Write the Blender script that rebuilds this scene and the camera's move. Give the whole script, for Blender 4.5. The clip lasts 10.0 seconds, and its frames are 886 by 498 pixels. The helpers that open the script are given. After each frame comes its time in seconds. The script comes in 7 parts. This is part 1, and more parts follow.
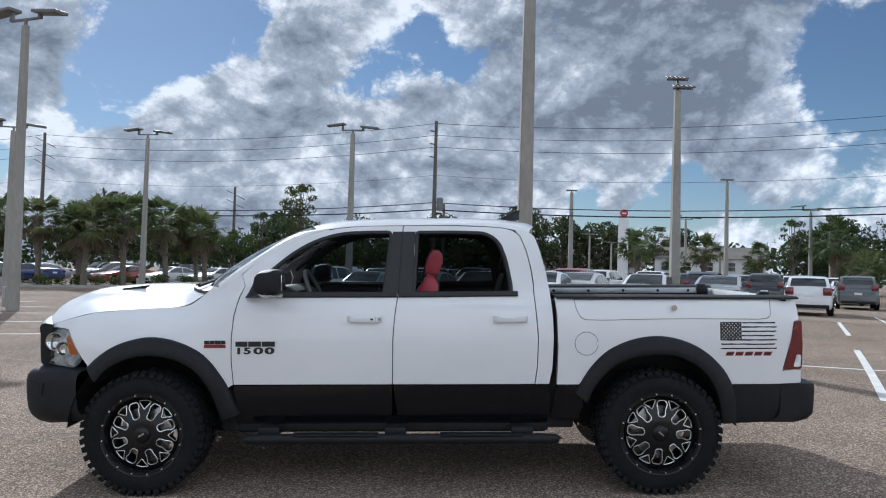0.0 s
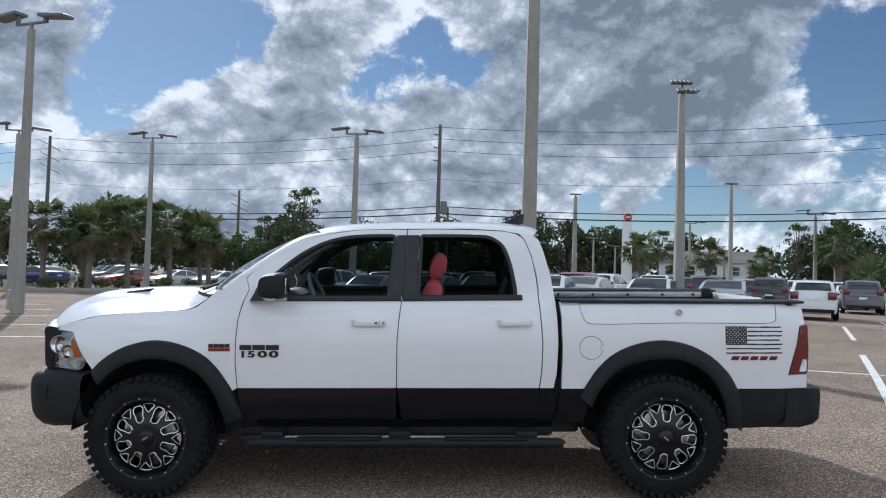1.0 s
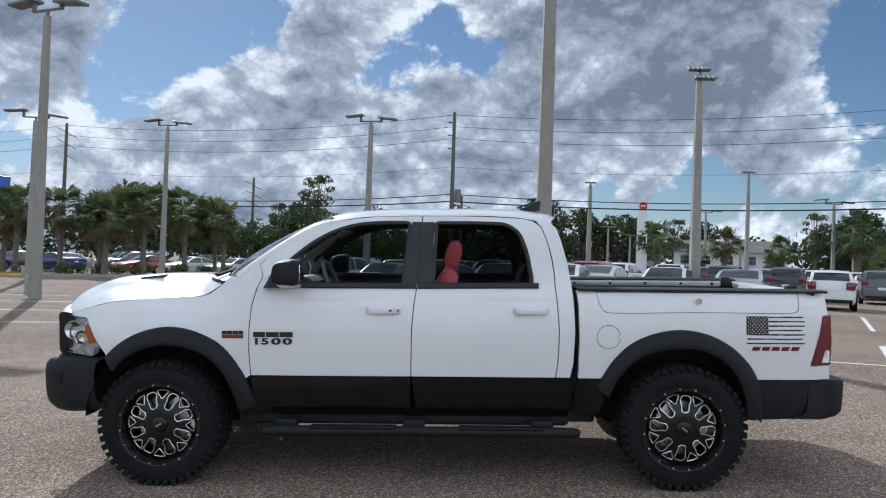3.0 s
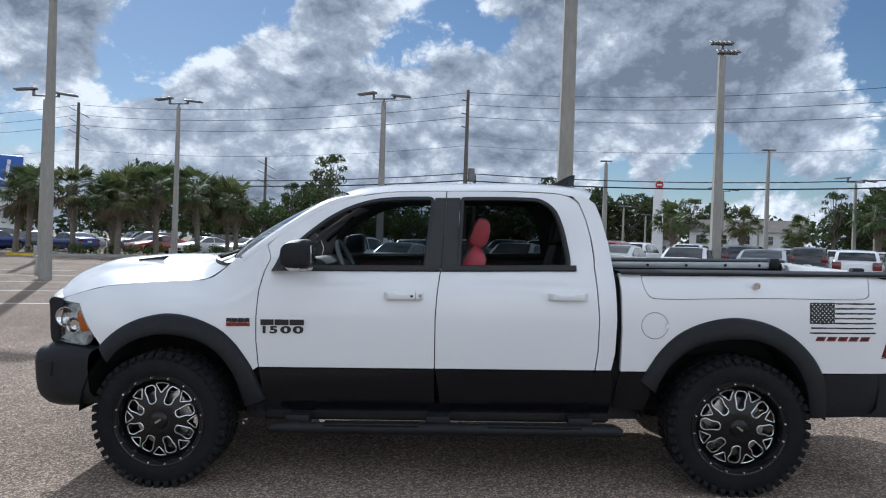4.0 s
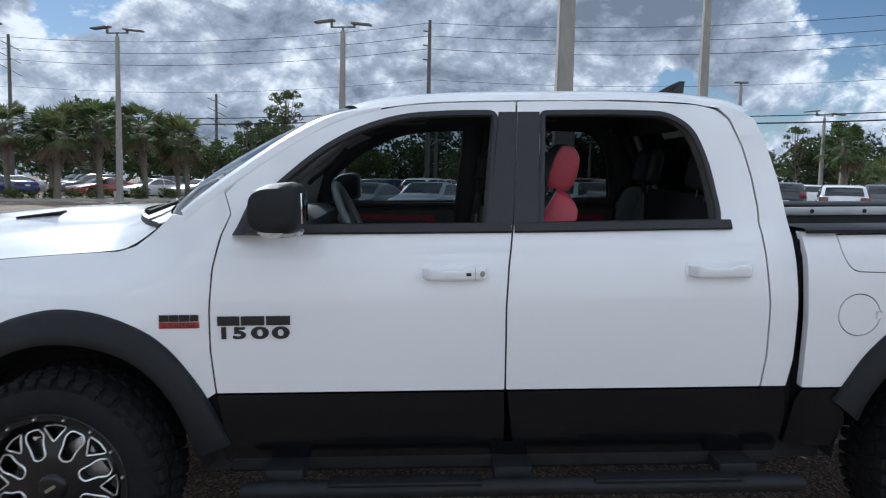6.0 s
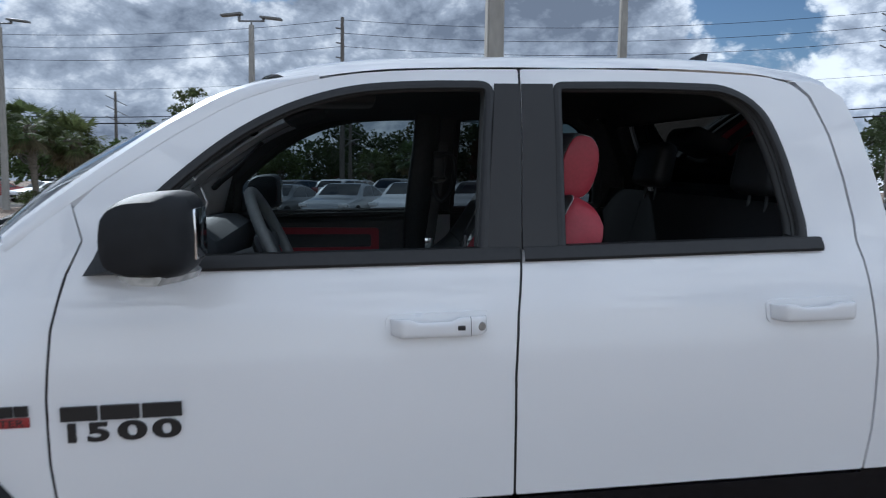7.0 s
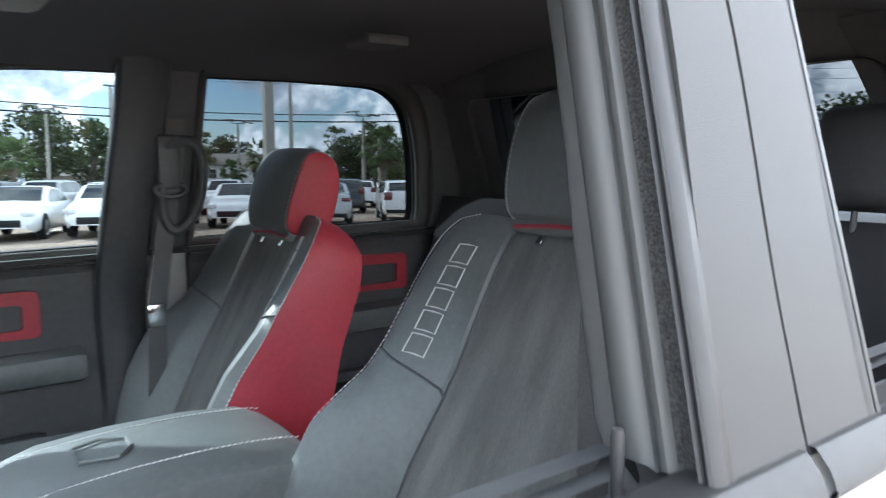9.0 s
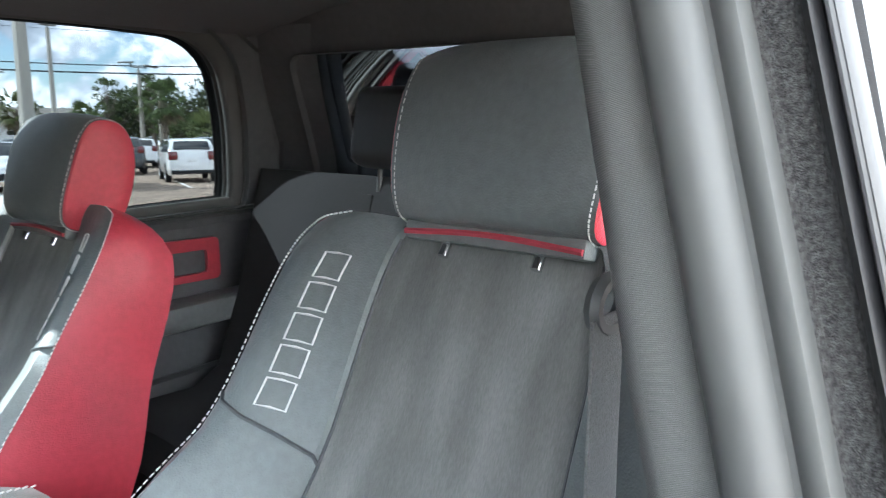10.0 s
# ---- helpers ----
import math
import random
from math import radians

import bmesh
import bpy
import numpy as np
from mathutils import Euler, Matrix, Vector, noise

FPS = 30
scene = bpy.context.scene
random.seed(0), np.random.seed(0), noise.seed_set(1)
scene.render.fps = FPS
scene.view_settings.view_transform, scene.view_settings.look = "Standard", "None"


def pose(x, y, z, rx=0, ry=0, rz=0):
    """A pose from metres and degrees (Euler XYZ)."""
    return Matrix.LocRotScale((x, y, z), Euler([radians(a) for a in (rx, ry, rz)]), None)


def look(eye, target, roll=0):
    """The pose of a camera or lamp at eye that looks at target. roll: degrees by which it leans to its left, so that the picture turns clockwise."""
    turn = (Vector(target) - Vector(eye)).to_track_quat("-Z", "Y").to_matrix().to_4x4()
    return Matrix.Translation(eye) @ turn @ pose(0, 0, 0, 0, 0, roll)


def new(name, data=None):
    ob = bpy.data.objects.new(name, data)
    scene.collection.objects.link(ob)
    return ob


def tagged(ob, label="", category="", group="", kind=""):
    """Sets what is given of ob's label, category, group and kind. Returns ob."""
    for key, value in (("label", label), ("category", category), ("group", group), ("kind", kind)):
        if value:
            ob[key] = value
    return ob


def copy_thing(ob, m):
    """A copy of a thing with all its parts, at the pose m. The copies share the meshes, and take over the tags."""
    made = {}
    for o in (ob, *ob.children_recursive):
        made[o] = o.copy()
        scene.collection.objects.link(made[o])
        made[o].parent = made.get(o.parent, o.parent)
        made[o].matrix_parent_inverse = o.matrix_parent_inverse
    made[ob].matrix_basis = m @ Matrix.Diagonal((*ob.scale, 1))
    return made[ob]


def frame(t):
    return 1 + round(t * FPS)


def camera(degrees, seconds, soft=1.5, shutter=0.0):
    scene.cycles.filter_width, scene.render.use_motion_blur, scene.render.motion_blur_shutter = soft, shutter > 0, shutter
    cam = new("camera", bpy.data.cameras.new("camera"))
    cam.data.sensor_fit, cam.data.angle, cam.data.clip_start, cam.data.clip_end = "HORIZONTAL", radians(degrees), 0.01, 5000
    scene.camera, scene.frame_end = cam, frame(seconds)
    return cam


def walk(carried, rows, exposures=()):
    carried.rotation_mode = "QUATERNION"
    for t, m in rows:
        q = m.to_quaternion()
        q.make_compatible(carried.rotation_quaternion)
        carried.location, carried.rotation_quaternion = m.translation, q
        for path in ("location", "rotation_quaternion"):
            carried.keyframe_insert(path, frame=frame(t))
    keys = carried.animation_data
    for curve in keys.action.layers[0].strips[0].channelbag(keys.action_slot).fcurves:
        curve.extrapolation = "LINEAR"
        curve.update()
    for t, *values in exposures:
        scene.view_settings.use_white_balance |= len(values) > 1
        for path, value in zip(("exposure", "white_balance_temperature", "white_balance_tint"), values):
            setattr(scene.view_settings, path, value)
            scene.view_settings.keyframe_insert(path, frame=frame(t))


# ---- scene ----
from mathutils.geometry import delaunay_2d_cdt

cam = camera(62.7, 10.0, soft=1.1, shutter=0.3)
# The truck stands on ground that falls a little towards its nose and towards the lane.
TRUCK = Vector((0.0290, 0.0303, 0.9991)).rotation_difference(Vector((0, 0, 1))).to_matrix().to_4x4()
PATH = [
    (0, (2.049, -6.069, 1.678), (2.058, -4.069, 1.684), -0.1),
    (0.5, (2.047, -6.054, 1.677), (2.051, -4.054, 1.691), 0.0),
    (1, (2.044, -6.062, 1.678), (2.043, -4.062, 1.694), -0.0),
    (1.5, (2.047, -6.065, 1.679), (2.041, -4.065, 1.692), 0.0),
    (2, (2.047, -6.063, 1.674), (2.036, -4.063, 1.683), -0.0),
    (2.5, (2.051, -6.059, 1.672), (2.03, -4.059, 1.671), 0.1),
    (4, (1.93, -5.489, 1.659), (1.858, -3.492, 1.587), 0.2),
    (4.5, (1.856, -5.059, 1.658), (1.778, -3.064, 1.541), 0.0),
    (5, (1.692, -4.612, 1.645), (1.622, -2.621, 1.477), -0.1),
    (6.5, (1.342, -3.220, 1.617), (1.487, -1.242, 1.366), -0.5),
    (7, (1.285, -2.732, 1.613), (1.560, -0.765, 1.373), -0.6),
    (7.5, (1.211, -2.264, 1.603), (1.655, -0.328, 1.372), -0.7),
    (8, (1.215, -1.860, 1.596), (1.874, 0.015, 1.369), -1.4),
    (8.5, (1.193, -1.472, 1.596), (2.100, 0.295, 1.358), -1.6),
    (9, (1.239, -1.138, 1.602), (2.407, 0.465, 1.347), -0.7),
    (9.5, (1.345, -0.948, 1.607), (2.732, 0.460, 1.304), -0.6),
    (10, (1.352, -0.858, 1.626), (2.905, 0.347, 1.253), -0.1),
]
EXPOSURES = [(0.0, -0.14, 5600, 8), (6.5, -0.08, 5500, 8), (7.5, -0.38, 5350, 8), (8.0, -0.25, 5150, 10), (8.5, 1.0, 4200, 12), (9.0, 3.1, 5950, 8), (9.5, 3.65, 6050, 7), (10.0, 4.05, 6100, 6)]
walk(cam, [(t, TRUCK @ look(eye, target, roll)) for t, eye, target, roll in PATH], EXPOSURES)

# ---- sky, sun ----
SUN_DIR = Vector((-0.70, 1.40, 1.0)).normalized()
world = bpy.data.worlds.new("sky_world")
scene.world = world
world.use_nodes = True


def sky_world():
    nt = world.node_tree
    nt.nodes.clear()
    N, L = nt.nodes.new, nt.links.new
    out, bg = N("ShaderNodeOutputWorld"), N("ShaderNodeBackground")
    sky = N("ShaderNodeTexSky")
    sky.sky_type, sky.sun_disc = "NISHITA", False
    sky.sun_elevation = math.asin(SUN_DIR.z)
    sky.sun_rotation = math.atan2(SUN_DIR.x, SUN_DIR.y)
    sky.air_density, sky.dust_density, sky.ozone_density = 1.0, 0.15, 1.6
    tc = N("ShaderNodeTexCoord")

    def math_node(op, a, b=None, c=None, clamp=False):
        n = N("ShaderNodeMath")
        n.operation, n.use_clamp = op, clamp
        for k, v in enumerate((a, b, c)):
            if v is None:
                continue
            if isinstance(v, (int, float)):
                n.inputs[k].default_value = v
            else:
                L(v, n.inputs[k])
        return n.outputs[0]

    def mapped(offset, stretch=1.35):
        m = N("ShaderNodeMapping")
        m.inputs["Location"].default_value = offset
        m.inputs["Scale"].default_value = (1.0, 1.0, stretch)
        L(tc.outputs["Generated"], m.inputs["Vector"])
        return m.outputs[0]

    def cloud_noise(offset, scale, detail, rough, dist=0.0):
        n = N("ShaderNodeTexNoise")
        n.inputs["Scale"].default_value = scale
        n.inputs["Detail"].default_value = detail
        n.inputs["Roughness"].default_value = rough
        n.inputs["Distortion"].default_value = dist
        L(mapped(offset), n.inputs["Vector"])
        return n.outputs["Fac"]

    def puffs(offset, scale):
        """Heaped, rounded shapes at several sizes."""
        n = N("ShaderNodeTexVoronoi")
        n.feature = "SMOOTH_F1"
        n.normalize = True
        n.inputs["Smoothness"].default_value = 0.35
        n.inputs["Scale"].default_value = scale
        n.inputs["Detail"].default_value, n.inputs["Roughness"].default_value, n.inputs["Lacunarity"].default_value = 5.0, 0.58, 2.3
        w = N("ShaderNodeVectorMath")
        w.operation = "MULTIPLY_ADD"
        t = N("ShaderNodeTexNoise")
        t.inputs["Scale"].default_value, t.inputs["Detail"].default_value = 6.0, 5.0
        v = mapped(offset)
        L(v, t.inputs["Vector"])
        L(t.outputs["Color"], w.inputs[0])
        w.inputs[1].default_value = (0.10, 0.10, 0.10)
        L(v, w.inputs[2])
        L(w.outputs[0], n.inputs["Vector"])
        return math_node("SUBTRACT", 1.0, n.outputs["Distance"])

    base = CLOUD_SEED
    shift = (base[0] + 0.016 * SUN_DIR.x, base[1] + 0.016 * SUN_DIR.y, base[2] + 0.060)

    def density(o, detail):
        heaps = math_node("MULTIPLY", puffs(o, 7.5), 1.05)
        return math_node("MULTIPLY_ADD", cloud_noise(o, 4.0, detail, 0.55, 0.15), 0.60, heaps)

    d0, d1 = density(base, 14.0), density(shift, 14.0)
    dens = math_node("SUBTRACT", d0, 0.47)
    mass = math_node("MULTIPLY_ADD", cloud_noise(base, 4.0, 3.0, 0.5, 0.15), 0.60, 0.34)

    ragged = N("ShaderNodeTexNoise")
    ragged.inputs["Scale"].default_value, ragged.inputs["Detail"].default_value = 7.0, 6.0
    L(tc.outputs["Generated"], ragged.inputs["Vector"])
    frayed = N("ShaderNodeVectorMath")
    frayed.operation = "MULTIPLY_ADD"
    L(ragged.outputs["Color"], frayed.inputs[0])
    frayed.inputs[1].default_value = (0.20, 0.20, 0.20)
    L(tc.outputs["Generated"], frayed.inputs[2])

    def form(u, v, r):
        """A soft round region of the sky about a direction given as slopes to the right and up, seen facing along y."""
        n = N("ShaderNodeVectorMath")
        n.operation = "DISTANCE"
        L(frayed.outputs[0], n.inputs[0])
        n.inputs[1].default_value = Vector((u, 1.0, v)).normalized() + Vector((0.10, 0.10, 0.10))
        m = N("ShaderNodeMapRange")
        m.interpolation_type = "SMOOTHSTEP"
        L(n.outputs["Value"], m.inputs[0])
        m.inputs[1].default_value, m.inputs[2].default_value = r, 0.0
        return m.outputs[0]

    for u, v, r, w in SKY_FORMS:
        f = form(u, v, r)
        dens = math_node("MULTIPLY_ADD", f, w, dens)
        mass = math_node("MULTIPLY_ADD", f, w, mass)
    cover = N("ShaderNodeMapRange")
    cover.interpolation_type = "SMOOTHSTEP"
    L(dens, cover.inputs[0])
    cover.inputs[1].default_value, cover.inputs[2].default_value = CLOUD_EDGE, CLOUD_EDGE + 0.11
    # light comes through thin parts, thick parts are grey, heads towards the sun are bright
    thick = N("ShaderNodeMapRange")
    thick.interpolation_type = "SMOOTHSTEP"
    L(mass, thick.inputs[0])
    thick.inputs[1].default_value, thick.inputs[2].default_value = CLOUD_EDGE, CLOUD_EDGE + 0.34
    thick.inputs[3].default_value, thick.inputs[4].default_value = 0.95, 0.62
    lump = density((base[0] + 0.005 * SUN_DIR.x, base[1] + 0.005 * SUN_DIR.y, base[2] + 0.018), 14.0)
    edge = math_node("MULTIPLY_ADD", math_node("SUBTRACT", d0, d1), 1.5, math_node("MULTIPLY", math_node("SUBTRACT", d0, lump), 1.8))
    shade = thick.outputs[0]
    for u, v, r, w in SKY_SHADES:
        shade = math_node("MULTIPLY_ADD", form(u, v, r), -w, shade)
    tone = math_node("MAXIMUM", math_node("ADD", shade, edge), 0.20)
    tone = math_node("MINIMUM", tone, 1.0)
    ramp = N("ShaderNodeValToRGB")
    ramp.color_ramp.elements[0].color = (0.19, 0.215, 0.26, 1)
    ramp.color_ramp.elements[1].color = (1.0, 0.99, 0.97, 1)
    ramp.color_ramp.elements[0].position = 0.15
    half_lit = ramp.color_ramp.elements.new(0.62)
    half_lit.color = (0.46, 0.49, 0.54, 1)
    L(tone, ramp.inputs[0])
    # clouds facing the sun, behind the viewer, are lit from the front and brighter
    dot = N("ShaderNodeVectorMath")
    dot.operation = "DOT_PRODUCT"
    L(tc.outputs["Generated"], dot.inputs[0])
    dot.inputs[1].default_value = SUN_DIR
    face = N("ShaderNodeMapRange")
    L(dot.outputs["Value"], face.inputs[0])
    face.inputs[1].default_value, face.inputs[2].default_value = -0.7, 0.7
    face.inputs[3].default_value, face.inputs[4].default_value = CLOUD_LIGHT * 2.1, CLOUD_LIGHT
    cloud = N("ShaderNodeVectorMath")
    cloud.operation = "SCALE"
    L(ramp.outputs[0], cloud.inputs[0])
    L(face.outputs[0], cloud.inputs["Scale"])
    mix = N("ShaderNodeMix")
    mix.data_type = "RGBA"
    L(cover.outputs[0], mix.inputs["Factor"])
    clear = N("ShaderNodeVectorMath")
    clear.operation = "MULTIPLY"
    L(sky.outputs[0], clear.inputs[0])
    clear.inputs[1].default_value = (0.76, 0.775, 0.80)
    L(clear.outputs[0], mix.inputs[6])
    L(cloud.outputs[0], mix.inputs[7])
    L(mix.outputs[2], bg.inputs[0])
    bg.inputs[1].default_value = 0.085
    L(bg.outputs[0], out.inputs[0])


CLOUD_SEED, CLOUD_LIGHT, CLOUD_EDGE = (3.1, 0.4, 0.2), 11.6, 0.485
# banks of cloud and blue gaps (slope right, slope up, radius, amount), and the grey undersides of the heavy bank
SKY_FORMS = [(0.0, 0.2, 1.2, 0.12), (-0.34, 0.33, 0.12, -0.34), (-0.42, 0.26, 0.12, -0.289), (-0.47, 0.22, 0.07, -0.17), (-0.05, 0.3, 0.09, -0.306), (-0.13, 0.29, 0.07, -0.221),
             (0.52, 0.27, 0.13, -0.289), (0.61, 0.26, 0.12, -0.255), (0.22, 0.1, 0.09, -0.289), (0.34, 0.115, 0.09, -0.289), (0.46, 0.12, 0.09, -0.289), (0.57, 0.12, 0.08, -0.255), (-0.6, 0.15, 0.07, -0.204),
             (0.3, 0.27, 0.26, 0.24), (-0.2, 0.24, 0.2, 0.18), (0.42, 0.05, 0.1, 0.2), (0.56, 0.055, 0.1, 0.22), (0.46, 0.2, 0.12, 0.2), (-0.45, 0.1, 0.25, 0.14), (0.0, 0.1, 0.25, 0.1), (-0.58, 0.33, 0.12, 0.2)]
SKY_SHADES = [(0.22, 0.30, 0.24, 0.24), (0.42, 0.34, 0.26, 0.26), (0.08, 0.20, 0.12, 0.18), (0.34, 0.18, 0.12, 0.10), (-0.60, 0.30, 0.12, 0.14), (-0.20, 0.15, 0.14, 0.12), (-0.42, 0.13, 0.16, 0.10)]
sky_world()
sun = new("sun", bpy.data.lights.new("sun", "SUN"))
sun.data.energy, sun.data.angle, sun.data.color = 4.3, radians(0.6), (1.0, 0.95, 0.87)
sun.matrix_world = look(SUN_DIR * 60, (0, 0, 0))

# ---- materials ----
def nodes_of(name):
    m = bpy.data.materials.new(name)
    m.use_nodes = True
    return m, m.node_tree, m.node_tree.nodes["Principled BSDF"]


def surface(name, colour, rough=0.5, metal=0.0, coat=0.0, grain=0.0, scale=40.0, bump=0.0, bump_scale=300.0,
            rough_var=0.0, stain=0.0, stain_scale=3.0, spec=0.5, stretch=(1, 1, 1)):
    """Painted, moulded or woven surface: grain and stains in the colour at two sizes, relief, uneven gloss."""
    m, nt, b = nodes_of(name)
    N, L = nt.nodes.new, nt.links.new
    b.inputs["Base Color"].default_value = (*colour, 1)
    b.inputs["Roughness"].default_value = rough
    b.inputs["Metallic"].default_value = metal
    b.inputs["Coat Weight"].default_value = coat
    b.inputs["Coat Roughness"].default_value = 0.03
    b.inputs["Specular IOR Level"].default_value = spec
    tc, mp = N("ShaderNodeTexCoord"), N("ShaderNodeMapping")
    mp.inputs["Scale"].default_value = stretch
    L(tc.outputs["Object"], mp.inputs["Vector"])

    def noise_tex(s, detail=4.0):
        n = N("ShaderNodeTexNoise")
        n.inputs["Scale"].default_value, n.inputs["Detail"].default_value = s, detail
        L(mp.outputs[0], n.inputs["Vector"])
        return n.outputs["Fac"]

    col = None
    for amount, s in ((grain, scale), (stain, stain_scale)):
        if amount:
            r = N("ShaderNodeMapRange")
            L(noise_tex(s), r.inputs[0])
            r.inputs[1].default_value, r.inputs[2].default_value = 0.3, 0.7
            r.inputs[3].default_value, r.inputs[4].default_value = 1 - amount, 1 + amount
            v = N("ShaderNodeVectorMath")
            v.operation = "SCALE"
            if col is None:
                v.inputs[0].default_value = colour
            else:
                L(col, v.inputs[0])
            L(r.outputs[0], v.inputs["Scale"])
            col = v.outputs[0]
    if col is not None:
        L(col, b.inputs["Base Color"])
    if rough_var:
        r = N("ShaderNodeMapRange")
        L(noise_tex(stain_scale * 4), r.inputs[0])
        r.inputs[3].default_value, r.inputs[4].default_value = max(0.02, rough - rough_var), min(1, rough + rough_var)
        L(r.outputs[0], b.inputs["Roughness"])
    if bump:
        bp = N("ShaderNodeBump")
        bp.inputs["Strength"].default_value, bp.inputs["Distance"].default_value = 1.0, bump
        L(noise_tex(bump_scale, 2.0), bp.inputs["Height"])
        L(bp.outputs[0], b.inputs["Normal"])
    return m


def pane_glass(name, tint, gloss=1.0):
    """A thin tinted pane: lets light straight through, mirrors at its face."""
    m = bpy.data.materials.new(name)
    m.use_nodes = True
    nt = m.node_tree
    nt.nodes.clear()
    N, L = nt.nodes.new, nt.links.new
    out, mix, tr, gl, fr = (N("ShaderNodeOutputMaterial"), N("ShaderNodeMixShader"), N("ShaderNodeBsdfTransparent"),
                            N("ShaderNodeBsdfGlossy"), N("ShaderNodeFresnel"))
    tr.inputs[0].default_value = (*tint, 1)
    gl.inputs["Roughness"].default_value = 0.015
    gl.inputs[0].default_value = (gloss, gloss, gloss, 1)
    fr.inputs[0].default_value = 1.45
    L(fr.outputs[0], mix.inputs[0])
    L(tr.outputs[0], mix.inputs[1])
    L(gl.outputs[0], mix.inputs[2])
    L(mix.outputs[0], out.inputs[0])
    return m


M = {}
M["white"] = surface("white_clearcoat_paint", (0.80, 0.80, 0.81), 0.32, coat=1.0, stain=0.012, stain_scale=2.5, rough_var=0.05)
M["black_gloss"] = surface("black_gloss_paint", (0.006, 0.006, 0.008), 0.16, coat=0.15, spec=0.3, grain=0.5, scale=60, rough_var=0.12, stain_scale=6)
M["black_plastic"] = surface("black_textured_plastic", (0.012, 0.013, 0.015), 0.55, spec=0.28, grain=0.15, scale=25, bump=0.0006, bump_scale=900, stain=0.15, stain_scale=4)
M["grey_trim"] = surface("satin_dark_grey_trim", (0.034, 0.034, 0.035), 0.52, spec=0.3, stain=0.06, stain_scale=6, bump=0.0002, bump_scale=1200)
M["rubber"] = surface("tyre_rubber", (0.009, 0.009, 0.010), 0.8, spec=0.25, grain=0.25, scale=30, bump=0.0008, bump_scale=260, stain=0.25, stain_scale=5)
M["dark"] = surface("underbody_black", (0.008, 0.008, 0.009), 0.8, grain=0.4, scale=14, stain=0.4)
M["seal"] = surface("rubber_seal", (0.012, 0.012, 0.013), 0.5, grain=0.2, scale=60)
M["rim_black"] = surface("gloss_black_wheel", (0.006, 0.006, 0.007), 0.30, coat=0.15, spec=0.35, stain=0.2, rough_var=0.08)
M["milled"] = surface("milled_aluminium", (0.92, 0.91, 0.90), 0.36, metal=1.0, rough_var=0.1, stain_scale=12)
M["chrome"] = surface("chrome", (0.75, 0.76, 0.78), 0.12, metal=1.0)
M["rail"] = surface("brushed_aluminium_rail", (0.40, 0.41, 0.42), 0.42, metal=0.6, stain=0.1, stain_scale=6)
M["steel"] = surface("brushed_brake_steel", (0.36, 0.355, 0.345), 0.4, metal=0.9, grain=0.15, scale=60)
M["badge"] = surface("black_badge", (0.015, 0.015, 0.016), 0.35)
M["red_badge"] = surface("red_badge", (0.30, 0.03, 0.03), 0.4)
M["amber"] = surface("amber_lens", (0.75, 0.20, 0.03), 0.15, coat=0.6)
M["lamp_red"] = surface("tail_lamp_red", (0.13, 0.004, 0.008), 0.12, coat=1.0, stain=0.3, stain_scale=14)
M["lamp_clear"] = surface("lamp_reflector", (0.74, 0.76, 0.77), 0.22, metal=0.1, stain=0.35, stain_scale=20)
M["glass"] = pane_glass("windscreen_glass", (0.80, 0.85, 0.85), 1.0)
M["glass_tint"] = pane_glass("privacy_glass", (0.08, 0.092, 0.10), 0.5)
M["glass_rear"] = pane_glass("rear_privacy_glass", (0.04, 0.045, 0.05), 0.5)
M["turn_lens"] = surface("smoked_turn_lens", (0.40, 0.39, 0.37), 0.18, metal=0.2, stain=0.35, stain_scale=30)
M["lens"] = pane_glass("clear_lamp_lens", (0.93, 0.94, 0.94), 0.5)
M["glass_side"] = pane_glass("passenger_side_glass", (0.22, 0.26, 0.28), 0.6)


